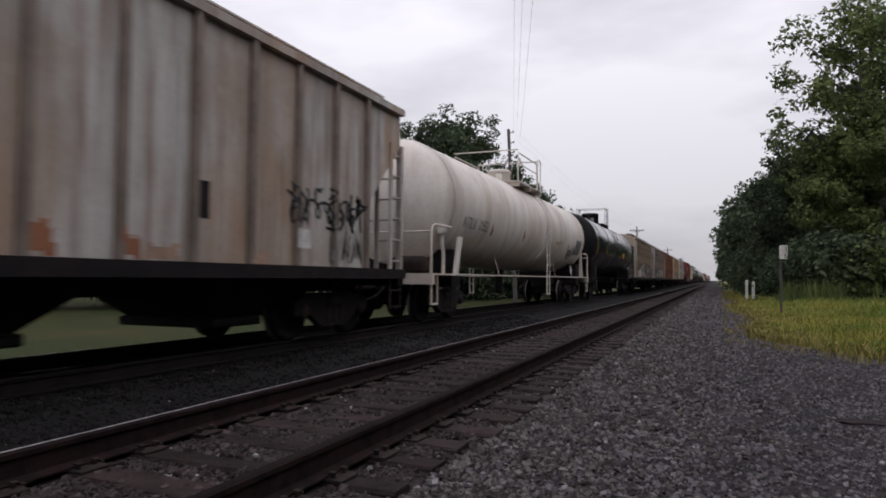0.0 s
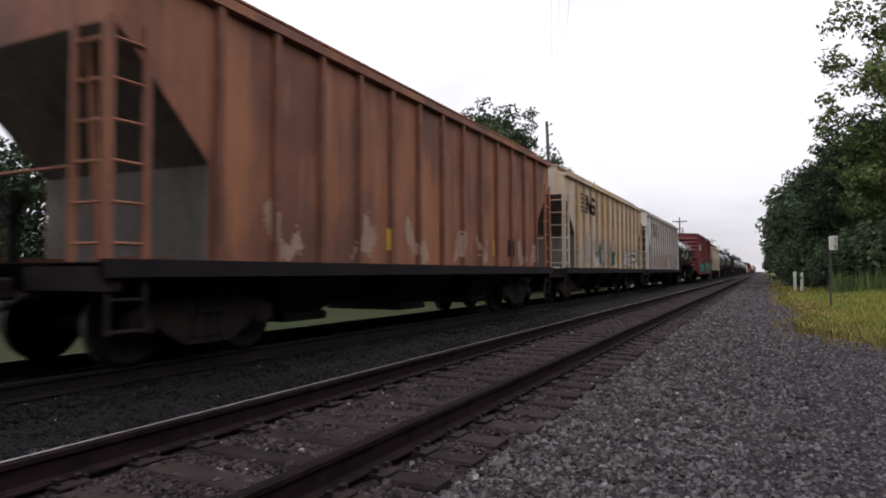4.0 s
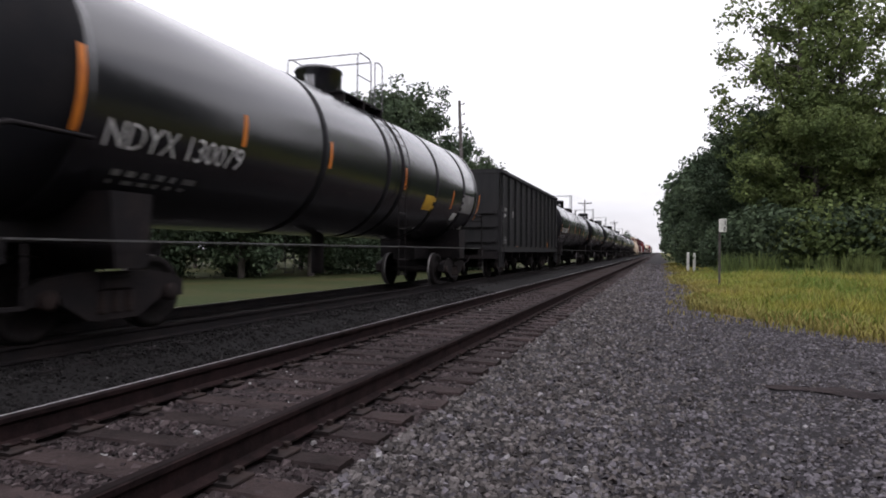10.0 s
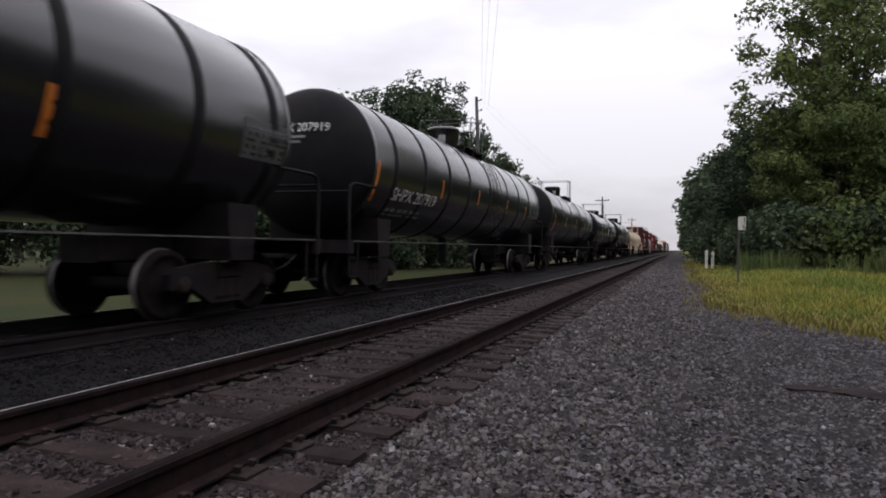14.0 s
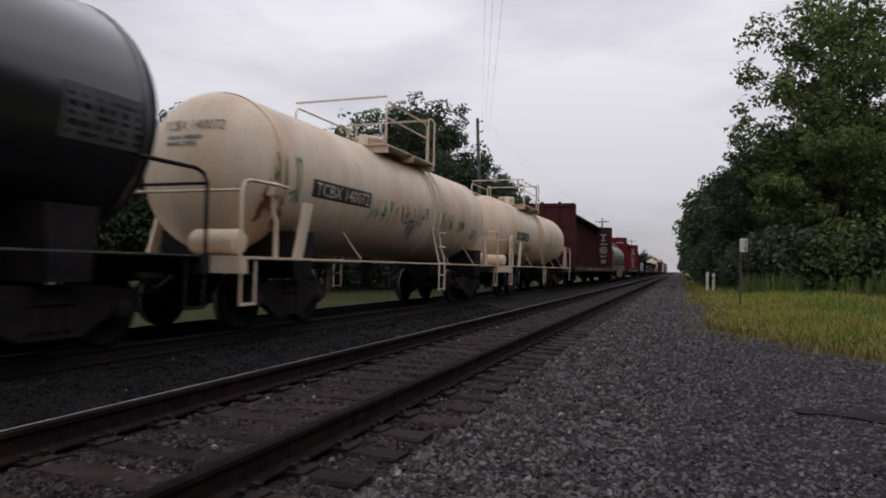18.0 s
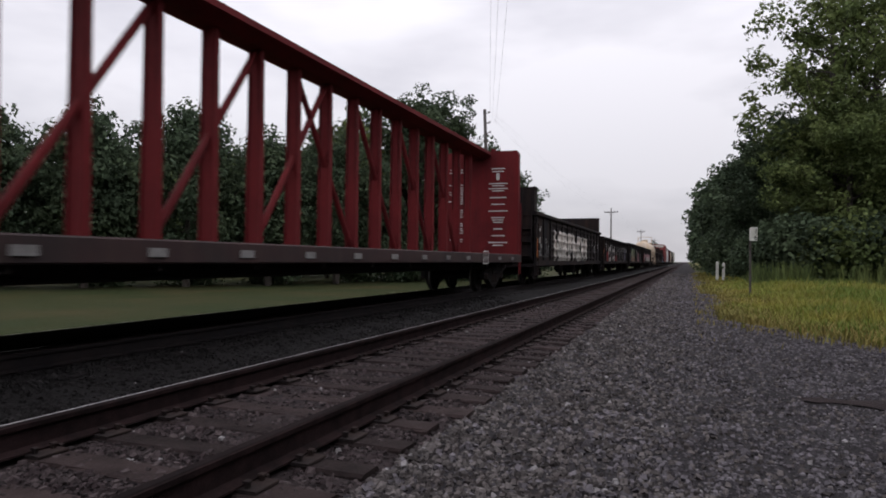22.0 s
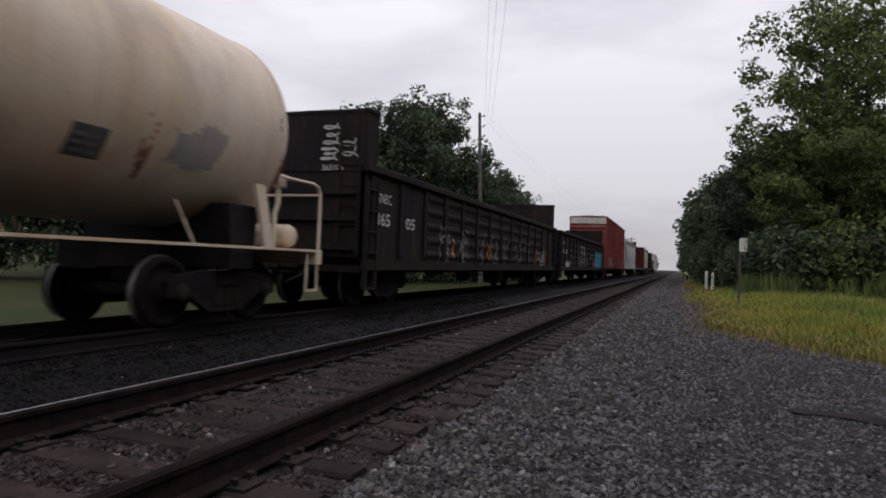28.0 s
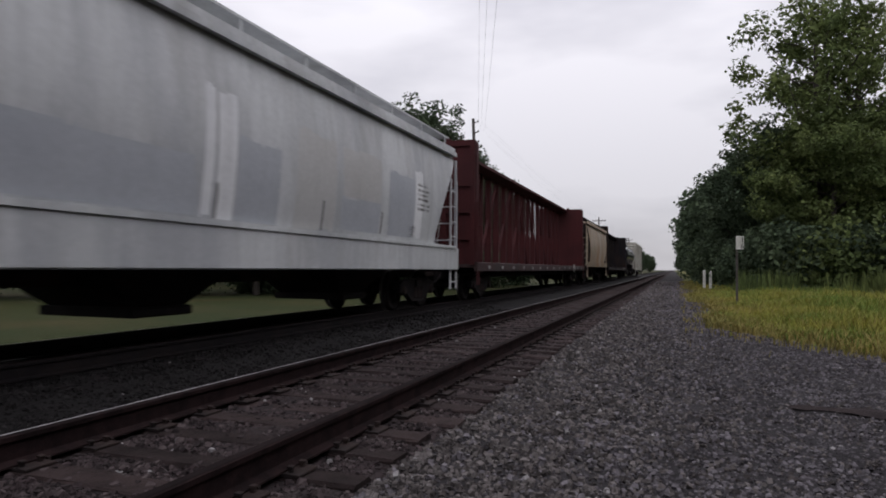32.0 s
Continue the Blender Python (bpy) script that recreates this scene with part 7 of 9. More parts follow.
utility_pole(-12.6, 42.7, 12.1, False, (0, -2.5), 0, "weathered wooden utility pole with stand-off insulators")
for y in (118.0, 198.0, 280.0):
    utility_pole(-12.6, y, 11.0)
utility_pole(13.7, 42.4, 11.9, True, (0, 1.0), 20)
utility_pole(15.4, 46, 7.0, False, (0, 0), 0, "short wooden service pole")


def wires():
    spans = []
    for dx, dz in ((0.0, 0.0), (0.5, -0.6), (1.1, -1.1)):
        spans.append(((-12.75 + dx * 0.4, 42.7, 11.4 + dz * 0.6), (3.5 + dx * 0.75, -12.0, 11.0 + dz * 0.5), 0.55))
    for dx in (-1.1, -0.55, 0.55, 1.1):
        spans.append(((-12.6 + dx * 0.3, 42.7, 11.2), (-12.6 + dx, 118.0, 10.05), 1.0))
        spans.append(((-12.6 + dx, 118.0, 10.05), (-12.6 + dx, 198.0, 10.05), 1.0))
    for a, b, sag in spans:
        a, b = Vector(a), Vector(b)
        s = Shape()
        s.tube([a.lerp(b, i / 14) - Vector((0, 0, sag * 4 * (i / 14) * (1 - i / 14))) for i in range(15)], 0.0045 if b.y < 0 else 0.002, 5)
        ob = new("overhead_wire", s.mesh("overhead_wire", "wire"))
        tagged(ob, "thin overhead wire slung between the poles", "wire", "overhead wires")


wires()


def wheel_rut():
    """A dark damp scar in the gravel."""
    n, rnd = 26, random.Random(4)
    s = Shape()
    v = []
    for i in range(n):
        u = i / (n - 1)
        x = 1.05 + 1.5 * u
        w = 0.2 * math.sin(math.pi * u) ** 0.5 * (0.7 + 0.3 * math.sin(u * 15 + 1)) + 0.01
        y = 6.35 - 0.12 * u + 0.05 * math.sin(u * 7)
        v += [(x, y - w + rnd.uniform(-0.02, 0.02), -0.062), (x, y, -0.045), (x, y + w * 1.3 + rnd.uniform(-0.02, 0.02), -0.062)]
    s.add(v, [(i * 3 + k, i * 3 + 3 + k, i * 3 + 4 + k, i * 3 + 1 + k) for i in range(n - 1) for k in (0, 1)])
    tagged(new("damp_patch", s.mesh("damp_patch", "dirt")), "dark damp scar of dirt in the gravel", "dirt patch", "", "structure")


wheel_rut()


def text_fit(car, text, y0, y1, zc, h, surf, mat="letter_white", label=""):
    """Letters that span y0 to y1 about the height zc, laid onto the side."""
    me = lettering(text, h, mat, 0.0).copy()
    co = np.empty(len(me.vertices) * 3, np.float32)
    me.vertices.foreach_get("co", co)
    co = co.reshape(-1, 3)
    lo, hi = co[:, 1].min(), co[:, 1].max()
    co[:, 1] = y0 + (co[:, 1] - lo) * (y1 - y0) / (hi - lo)
    co[:, 2] = zc - h / 2 + co[:, 2]
    # lies on the proudest part of the side that it crosses
    over = np.linspace(y0, y1, 24)
    co[:, 0] = np.max([surf(np.full(len(co), y), co[:, 2]) for y in over], axis=0) + 0.014
    me.vertices.foreach_set("co", np.ascontiguousarray(co).ravel())
    return part("lettering", me, None, car, label)


def head_number(car, hl, text, r, cz, mat="letter_white", x0=-0.62, x1=0.62, dz=0.66, h=0.17, lines=2, back=0.34):
    """The car's number on the tank's leading head, with two lines of small print below it."""
    th = hl - back
    dish = lambda x, z: -th + 0.72 * (1 - np.sqrt(np.maximum(1 - (np.hypot(x, z - cz) / r) ** 2, 0.0))) - 0.02
    me = lettering(text, h, mat, 0.0).copy()
    co = np.empty(len(me.vertices) * 3, np.float32)
    me.vertices.foreach_get("co", co)
    co = co.reshape(-1, 3)
    lo, hi = co[:, 1].min(), co[:, 1].max()
    x, z = x0 + (co[:, 1] - lo) * (x1 - x0) / (hi - lo), cz + dz + co[:, 2]
    co = np.stack([x, dish(x, z), z], 1)
    me.vertices.foreach_set("co", np.ascontiguousarray(co, dtype=np.float32).ravel())
    part("head_lettering", me, None, car)
    for k in range(lines):
        s = Shape()
        for a, b in ((x0 + 0.12, x0 + 0.4), (x0 + 0.45, x0 + 0.78 - 0.1 * k)):
            z1 = cz + dz - 0.08 - 0.1 * k
            q = [(a, z1 - 0.05), (b, z1 - 0.05), (b, z1), (a, z1)]
            s.add([(x, float(dish(x, z)), z) for x, z in q], [(0, 1, 2, 3)])
        part("head_print", s, "letter_grey", car)


def stencil(car, y0, y1, z0, z1, surf, mask, mat, name, label="", cell=0.03, kind=""):
    """Paint where mask(u, v) holds, u along the side and v up it, both 0 to 1."""
    ny, nz = max(2, int((y1 - y0) / cell)), max(2, int((z1 - z0) / cell))
    vy, vz = np.meshgrid(np.linspace(y0, y1, ny + 1), np.linspace(z0, z1, nz + 1))
    u, w = np.meshgrid((np.arange(ny) + 0.5) / ny, (np.arange(nz) + 0.5) / nz)
    v = np.stack([surf(vy.ravel(), vz.ravel()) + 0.005, vy.ravel(), vz.ravel()], 1)
    j, i = np.nonzero(mask(u, w))
    k = j * (ny + 1) + i
    f = np.stack([k, k + 1, k + ny + 2, k + ny + 1], 1)
    used, inv = np.unique(f, return_inverse=True)
    return tagged(part(name, fast_mesh(name, v[used], inv.reshape(f.shape), [mat]), None, car, label), kind=kind)


def emblem(car, y0, y1, z0, z1, surf, mat):
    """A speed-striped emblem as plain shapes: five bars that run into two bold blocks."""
    def mask(u, v):
        bars_ = (u < 0.44) & (u > 0.06 * (1 - v)) & ((v * 4.6) % 1 < 0.55)
        n = ((u > 0.40) & (u < 0.48)) | ((u > 0.60) & (u < 0.68)) | (np.abs(u - (0.44 + 0.2 * (1 - v))) < 0.055) & (u > 0.42) & (u < 0.66)
        s = (u > 0.72) & ((v > 0.80) | (v < 0.2) | (np.abs(v - 0.5) < 0.1) | ((v > 0.5) & (u < 0.81)) | ((v < 0.5) & (u > 0.91)))
        return bars_ | n | s
    return stencil(car, y0, y1, z0, z1, surf, mask, mat, "emblem", "speed-striped block emblem", 0.035)


def placard(car, y, z, surf, mat="letter_white"):
    return stencil(car, y - 0.2, y + 0.2, z - 0.2, z + 0.2, surf, lambda u, v: np.abs(u - 0.5) + np.abs(v - 0.5) < 0.5, mat, "placard", "diamond hazard placard", 0.02)


def tapes(car, surf, rows, mat="reflector", half=0.045):
    """Upright reflective strips: y, lower and upper end."""
    for y, z0, z1 in rows:
        stencil(car, y - half, y + half, z0, z1, surf, lambda u, v: u > -1, mat, "reflector", "", 0.06)


def print_block(car, y0, y1, z0, z1, surf, mat, seed=1, rows=5):
    """Small print that cannot be read, as plain bars."""
    rnd = np.random.RandomState(seed)
    cut = rnd.uniform(0.25, 1, (rows, 6))

    def mask(u, v):
        r = np.minimum((v * rows).astype(int), rows - 1)
        k = np.minimum((u * 6).astype(int), 5)
        return ((v * rows) % 1 < 0.55) & ((u * 6) % 1 < cut[r, k])
    return stencil(car, y0, y1, z0, z1, surf, mask, mat, "stencil_print", "", 0.02, "stuff")


# ---- the train ----
def shift_marks(car, before, dy):
    """Moves what was painted on a car since then along it."""
    for o in car.children:
        if o not in before:
            o.location.y += dy


def train_first():
    c, hl, sf = ribbed_hopper("faded grey ribbed covered hopper streaked with rust and tagged", -4.2, 10.74, "grey_hopper", 13)
    scrawl(c, 3.75, 6.0, 1.72, 2.4, sf, "spray_black", 3, 7, 0.085)
    loop_tag(c, 3.8, 5.7, 1.78, 2.25, sf, "spray_black", 6, 0.045, False)
    scrawl(c, 5.3, 6.05, 1.2, 1.75, sf, "spray_black", 6, 3, 0.06)
    scrawl(c, 4.9, 6.0, 1.25, 1.9, sf, "letter_grey", 5, 4, 0.03)
    smear(c, 3.98, 4.42, 1.42, 1.7, sf, "letter_white", 2, 0.05, "pale stencil panel", "stencil_panel", 0.0)
    smear(c, 1.34, 1.85, 1.18, 1.36, sf, "spray_salmon", 4)
    smear(c, -1.2, -0.2, 1.18, 1.36, sf, "spray_salmon", 6)
    smear(c, 3.0, 3.5, 1.17, 1.32, sf, "spray_salmon", 7)
    smear(c, 2.13, 2.29, 1.68, 2.13, sf, "steel_dark", 5, 0.05, "dark vent slot", "vent", 0.0)
    smear(c, 5.0, 5.4, 1.2, 1.9, sf, "spray_primer", 9)
    for y in (-0.9, 0.05, 1.0):
        smear(c, y, y + 0.3, 1.17, 1.55, sf, "rust_hopper", int(y * 10) + 20, 0.04, "rust stain", "rust_stain", 0.3)

    c, hl, bow, sf = tank_car("aged white tank car with brown streaks", 12.16, 30.6, "white_tank", 1.5, 2.82, (), "white_tank", 1, True, belt=True)
    text_fit(c, "NTLX  1052", -7.2, -5.4, 2.37, 0.27, sf, "letter_black")
    print_block(c, -7.0, -5.6, 1.9, 2.1, sf, "cream_tank", 3, 2)
    for y, z in ((-4.97, 2.15), (-1.8, 2.2), (5.0, 2.15)):
        smear(c, y - 0.09, y + 0.09, z, z + 0.36, sf, "rust_hopper", int(z * 7), 0.04, "rust stain", "rust_stain", 0.25)
    smear(c, 0.85, 1.2, 2.5, 3.05, sf, "rust_hopper", 31, 0.05, "rust stain", "rust_stain", 0.3)
    smear(c, 2.5, 3.7, 2.3, 2.5, sf, "yellow_hopper", 33, 0.05, "tan stain", "rust_stain", 0.35)
    smear(c, 5.12, 5.6, 1.93, 2.22, sf, "letter_black", 34, 0.05, "framed data panel", "data_panel", 0.0)
    print_block(c, 5.16, 5.56, 1.96, 2.19, lambda y, z: sf(y, z) + 0.004, "letter_white", 4, 3)
    scrawl(c, 5.62, 6.35, 1.82, 2.4, sf, "letter_black", 8, 3, 0.075)
    scrawl(c, 5.7, 6.3, 1.85, 2.3, sf, "letter_black", 118, 2, 0.06)
    smear(c, 6.35, 7.5, 2.05, 2.68, sf, "letter_grey", 3, 0.05, "grey data panel", "data_panel", 0.0)
    print_block(c, 6.4, 7.45, 2.1, 2.64, sf, "letter_black", 5, 6)
    placard(c, 5.2, 1.38, flat_surface(1.47))

    c, hl, bow, sf = tank_car("glossy black tank car with ring seams", 31.9, 49.2, "black_tank", 1.52, 2.88, (-0.78, -0.42, -0.1, 0.3, 0.5, 0.68, 0.86), side_rail="steel_dark", dome_r=0.5, dome_h=0.62, dome_y=-1.0)
    before = set(c.children)
    text_fit(c, "UTLX  207528", -6.2, -4.0, 2.42, 0.25, sf, "steel_brown", "worn faded lettering")
    tapes(c, sf, [(-7.0, 2.26, 3.1), (-3.8, 2.45, 2.92), (-0.6, 2.45, 2.92), (4.9, 2.3, 2.9), (7.2, 2.2, 2.95)], "yellow_mark", 0.03)
    smear(c, 2.65, 3.5, 2.36, 2.66, lambda y, z: sf(y, z) + 0.01, "yellow_mark", 2, 0.05, "yellow panel", "data_panel", 0.0)
    shift_marks(c, before, -0.3)

    c, hl, sf = ribbed_hopper("faded cream ribbed covered hopper with graffiti", 50.2, 64.35, "buff_hopper", 13)
    emblem(c, -5.2, -3.1, 3.05, 3.75, sf, "letter_black")
    text_fit(c, "NS", -4.95, -4.5, 2.62, 0.26, sf, "letter_grey")
    text_fit(c, "245", -5.1, -4.5, 2.18, 0.24, sf, "letter_grey")
    text_fit(c, "100", -4.25, -3.7, 2.18, 0.24, sf, "letter_grey")
    smear(c, -5.2, -4.55, 1.2, 1.75, sf, "letter_white", 3, 0.05, "pale repainted panel")
    smear(c, -4.38, -3.75, 1.2, 1.8, sf, "letter_white", 4, 0.05, "pale repainted panel")
    mural(c, -3.0, 0.2, 1.15, 2.45, sf, "ROSA", 0.12, "spray_primer", "spray_black", "", 4, ow=0.035, label="pale graffiti piece with a black outline")
    mural(c, 0.2, 5.4, 1.17, 2.2, sf, "SENTO", 0.14, "spray_primer", "spray_black", "", 9, second="spray_grey", ow=0.035, label="pale graffiti piece with dark outlines")
    for a, b, z0, z1, m, k in ((-5.9, -5.2, 1.3, 2.3, "spray_black", 121), (-4.9, -3.4, 1.75, 2.5, "spray_black", 122), (-3.5, -2.9, 1.5, 2.6, "spray_chalk", 123), (-2.8, -0.6, 1.2, 2.55, "spray_chalk", 124), (-0.5, 1.6, 1.3, 2.5, "spray_black", 125), (1.7, 3.6, 1.3, 2.4, "spray_black", 126), (3.9, 5.5, 1.2, 2.3, "spray_chalk", 127), (5.5, 6.0, 1.2, 2.1, "spray_navy", 128)):
        scrawl(c, a, b, z0, z1, lambda y, z: sf(y, z) + 0.004, m, k, 4, 0.05)
    smear(c, -5.85, -5.25, 1.5, 1.8, sf, "reflector", 129, 0.05, "orange patch")
    smear(c, -3.6, -3.0, 1.17, 1.32, sf, "reflector", 6)
    smear(c, -0.9, -0.45, 1.17, 1.3, sf, "reflector", 7)

    c, hl, sf = ribbed_hopper("grey ribbed covered hopper with graffiti", 66.2, 80.93, "grey_hopper", 13)
    emblem(c, -5.6, -3.4, 3.1, 3.7, sf, "letter_black")
    mural(c, -4.5, 1.5, 1.2, 2.2, sf, "LOTUS", 0.16, "spray_primer", "spray_black", "spray_violet", 14)
    mural(c, 2.0, 5.6, 1.2, 2.3, sf, "KENO", 0.17, "spray_chalk", "spray_red", "spray_violet", 16)
    scrawl(c, -5.4, -4.6, 1.25, 2.3, sf, "spray_black", 131, 3, 0.05)

    c, hl, sf = ribbed_hopper("oxide brown ribbed covered hopper", 82.4, 96.89, "rust_hopper", 13)
    tapes(c, sf, [(2.78, 1.39, 1.75), (-2.0, 1.39, 1.75)], "yellow_mark")
    smear(c, 3.7, 4.2, 1.4, 1.8, sf, "steel_brown", 3, 0.05, "dark data panel", "data_panel", 0.0)
    for y in (-5, -3.2, -1.4, 0.4, 1.7, 4.4, 5.2):
        smear(c, y, y + 0.9, 1.17, 2.0, sf, "spray_salmon", int(y * 3) + 40, 0.07, "faded patch of old paint", "paint_patch", 0.45)

    c, hl, sf = ribbed_hopper("yellowed ribbed covered hopper with graffiti", 98.42, 113.16, "yellow_hopper", 13)
    emblem(c, -5.3, -3.1, 3.1, 3.75, sf, "steel_dark")
    smear(c, -6.0, 1.6, 1.17, 2.5, sf, "grey_hopper", 12, 0.08, "buffed grey band", "paint_patch", 0.3)
    smear(c, 1.7, 5.9, 1.17, 2.1, sf, "grey_hopper", 13, 0.08, "buffed grey band", "paint_patch", 0.3)
    tapes(c, sf, [(-3.27, 1.2, 1.85), (-0.68, 1.2, 1.8), (3.4, 1.2, 1.8)], "yellow_mark")
    over = lambda y, z: sf(y, z) + 0.004
    smear(c, -3.05, -1.35, 1.2, 2.3, sf, "spray_jade", 21, 0.04, "dark teal sprayed shape", "graffiti_piece", 0.22)
    smear(c, -2.7, -2.2, 1.45, 2.1, over, "spray_green", 22, 0.04, "green sprayed shape", "graffiti_piece", 0.3)
    smear(c, -3.3, -2.75, 1.2, 1.62, over, "spray_chalk", 24, 0.04, "white sprayed shape", "graffiti_piece", 0.15)
    smear(c, -1.95, -1.6, 1.2, 1.6, over, "spray_mint", 25, 0.04, "pale green sprayed shape", "graffiti_piece", 0.25)
    smear(c, -0.5, 0.25, 1.2, 1.95, sf, "spray_jade", 26, 0.04, "dark teal sprayed shape", "graffiti_piece", 0.25)
    smear(c, -0.15, 0.75, 1.2, 1.42, over, "spray_chalk", 27, 0.04, "white sprayed shape", "graffiti_piece", 0.2)
    scrawl(c, -3.1, 0.8, 1.25, 2.2, over, "spray_black", 28, 7, 0.06)
    mural(c, 2.1, 5.9, 1.2, 2.05, sf, "WLEFP", 0.08, "spray_chalk", "spray_black", "spray_primer", 23, label="white graffiti piece")

    c, hl, sf = ribbed_hopper("cream ribbed covered hopper with an emblem", 114.85, 129.47, "cream_hopper", 13)
    emblem(c, -5.65, -3.2, 3.05, 3.75, sf, "letter_black")
    text_fit(c, "NS", -4.9, -4.45, 2.6, 0.24, sf, "letter_grey")
    text_fit(c, "245", -4.9, -4.35, 2.15, 0.24, sf, "letter_grey")
    mural(c, -4.6, 0.2, 1.2, 2.05, sf, "CODE", 0.13, "tan_hopper", "letter_grey", "", 31, label="faded tan graffiti piece")
    mural(c, 0.3, 5.3, 1.2, 2.25, sf, "DOPE", 0.17, "spray_primer", "spray_grey", "", 33, label="faded grey graffiti piece")
    smear(c, 0.3, 2.0, 1.2, 1.7, sf, "yellow_hopper", 35)
    tapes(c, lambda y, z: sf(y, z) + 0.012, [(y + dy, z0, z1) for y, z0, z1 in ((2.0, 1.2, 1.9), (5.0, 1.35, 1.75)) for dy in (0, 0.115, 0.23)], "reflector")

    c, hl, bow, sf = tank_car("small black tank car with white tags", 130.9, 144.25, "black_tank", 1.32, 2.52, (-0.35, 0.3, 0.6), dome_r=0.5, dome_h=0.6)
    before = set(c.children)
    text_fit(c, "TILX  150441", -4.3, -2.5, 2.33, 0.26, sf)
    scrawl(c, -1.95, -0.85, 2.0, 2.32, sf, "spray_chalk", 11, 5, 0.04)
    scrawl(c, -0.2, 0.85, 1.95, 2.7, sf, "spray_chalk", 12, 4, 0.045)
    scrawl(c, -2.75, -1.98, 1.65, 2.0, sf, "spray_grey", 13, 4, 0.04)
    scrawl(c, -5.4, -4.9, 1.55, 2.3, sf, "spray_grey", 14, 3, 0.05)
    scrawl(c, 1.4, 2.6, 1.9, 2.3, sf, "spray_grey", 15, 5, 0.035)
    smear(c, 2.7, 3.5, 1.68, 2.03, sf, "yellow_mark", 3, 0.05, "yellow patch")
    tapes(c, sf, [(-5.33, 2.2, 2.85), (-2.2, 2.2, 2.6), (4.6, 2.0, 2.7)])
    print_block(c, 3.9, 4.9, 1.8, 2.3, sf, "letter_grey", 6, 5)
    shift_marks(c, before, -0.32)

    c, hl, sf = boxcar("dark red ribbed boxcar with a teal graffiti piece", 145.69, 161.8, "red_box", 4.62, 0.75, 6, (-1.47, 1.53))
    before = set(c.children)
    ribbed = sf
    sf = lambda y, z: ribbed(np.asarray(y) - 0.37, z)
    emblem(c, -6.85, -4.0, 3.1, 3.7, sf, "letter_white")
    for text, a, b, z in (("NS", -5.66, -5.15, 2.47), ("450", -5.66, -4.97, 1.98), ("707", -4.5, -3.85, 1.98), ("C", -2.1, -1.85, 2.75), ("A", -2.1, -1.85, 2.2)):
        text_fit(c, text, a, b, z, 0.27, flat_surface(1.482))
    mural(c, -6.1, -1.25, 0.8, 1.85, sf, "WSARR", 0.12, "spray_mint_teal", "spray_mint", "spray_teal", 41, grow=0.6, ow=0.03, shade="spray_jade", second="spray_teal", label="teal graffiti piece with pale edges")
    mural(c, -0.95, 1.85, 1.1, 2.0, sf, "AUWE", 0.10, "spray_mint_teal", "spray_mint", "spray_jade", 42, grow=0.3, ow=0.03, shade="spray_jade", second="spray_teal", label="teal graffiti piece on the door")
    mural(c, 1.9, 7.4, 0.85, 2.1, sf, "AUWNRA", 0.11, "spray_mint_teal", "spray_mint", "spray_teal", 43, grow=0.5, ow=0.035, shade="spray_jade", second="spray_teal", label="teal graffiti piece with pale edges")
    smear(c, -6.95, -6.05, 2.15, 2.78, sf, "spray_teal", 44, 0.05)
    smear(c, -6.9, -6.2, 1.75, 2.1, sf, "spray_skin", 45, 0.05)
    smear(c, -6.9, -6.1, 1.25, 1.7, sf, "spray_mint", 46, 0.05)
    smear(c, -6.95, -6.3, 0.95, 1.22, sf, "reflector", 47, 0.05)
    for y in (-0.04, 2.6, 4.8, 6.9):
        smear(c, y, y + 0.46, 0.82, 0.95, sf, "reflector", 48, 0.05, "orange reflective strip", "reflector", 0.0)
    shift_marks(c, before, -0.37)

    c, hl, bow = bowed_hopper("tan covered hopper with bowed sides", 163.2, 180.39, "tan_hopper", 3.95, walk_h=0.55)
    sf = lambda y, z: np.array([bow(v) for v in np.asarray(z).ravel()]).reshape(np.shape(z))
    text_fit(c, "TILX", -6.92, -5.98, 3.0, 0.26, sf, "letter_black")
    text_fit(c, "518714", -7.05, -5.45, 2.42, 0.27, sf, "letter_black")
    scrawl(c, -5.45, -4.8, 1.75, 2.2, sf, "letter_grey", 17, 2, 0.05)
    smear(c, 5.5, 6.0, 1.72, 2.02, sf, "letter_grey", 2, 0.05, "small data panel", "data_panel", 0.0)
    smear(c, 0.0, 0.35, 1.62, 1.78, sf, "letter_white", 3, 0.05, "pale sticker", "sticker", 0.0)
    smear(c, -7.32, -7.12, 1.62, 2.5, sf, "yellow_hopper", 5, 0.04, "orange stain along the sheet edge", "paint_patch", 0.3)

    c, hl, bow, sf = tank_car("black tank car stained brown", 181.9, 199.4, "brown_tank", 1.45, 2.71, (-0.62, -0.3, 0.02, 0.3, 0.55, 0.8), side_rail="rail_grey", dome_r=0.52, dome_h=0.6)
    before = set(c.children)
    head_number(c, hl, "SRIX 30182", 1.45, 2.71, "letter_grey")
    text_fit(c, "SRIX 30182", -6.46, -4.55, 2.08, 0.27, sf)
    print_block(c, -6.4, -4.8, 1.55, 1.75, sf, "letter_grey", 7, 2)
    tapes(c, sf, [(-7.07, 2.1, 2.8), (2.34, 2.1, 2.55), (5.25, 2.05, 2.55), (7.6, 1.9, 2.6)])
    smear(c, 0.7, 1.6, 1.7, 1.95, sf, "reflector", 5, 0.05, "orange panel", "data_panel", 0.0)
    smear(c, 6.5, 7.5, 2.5, 3.0, sf, "letter_grey", 4, 0.05, "grey data panel", "data_panel", 0.0)
    print_block(c, 5.3, 6.0, 1.72, 2.05, sf, "letter_grey", 8, 3)
    placard(c, 6.2, 1.55, sf)
    shift_marks(c, before, -0.33)

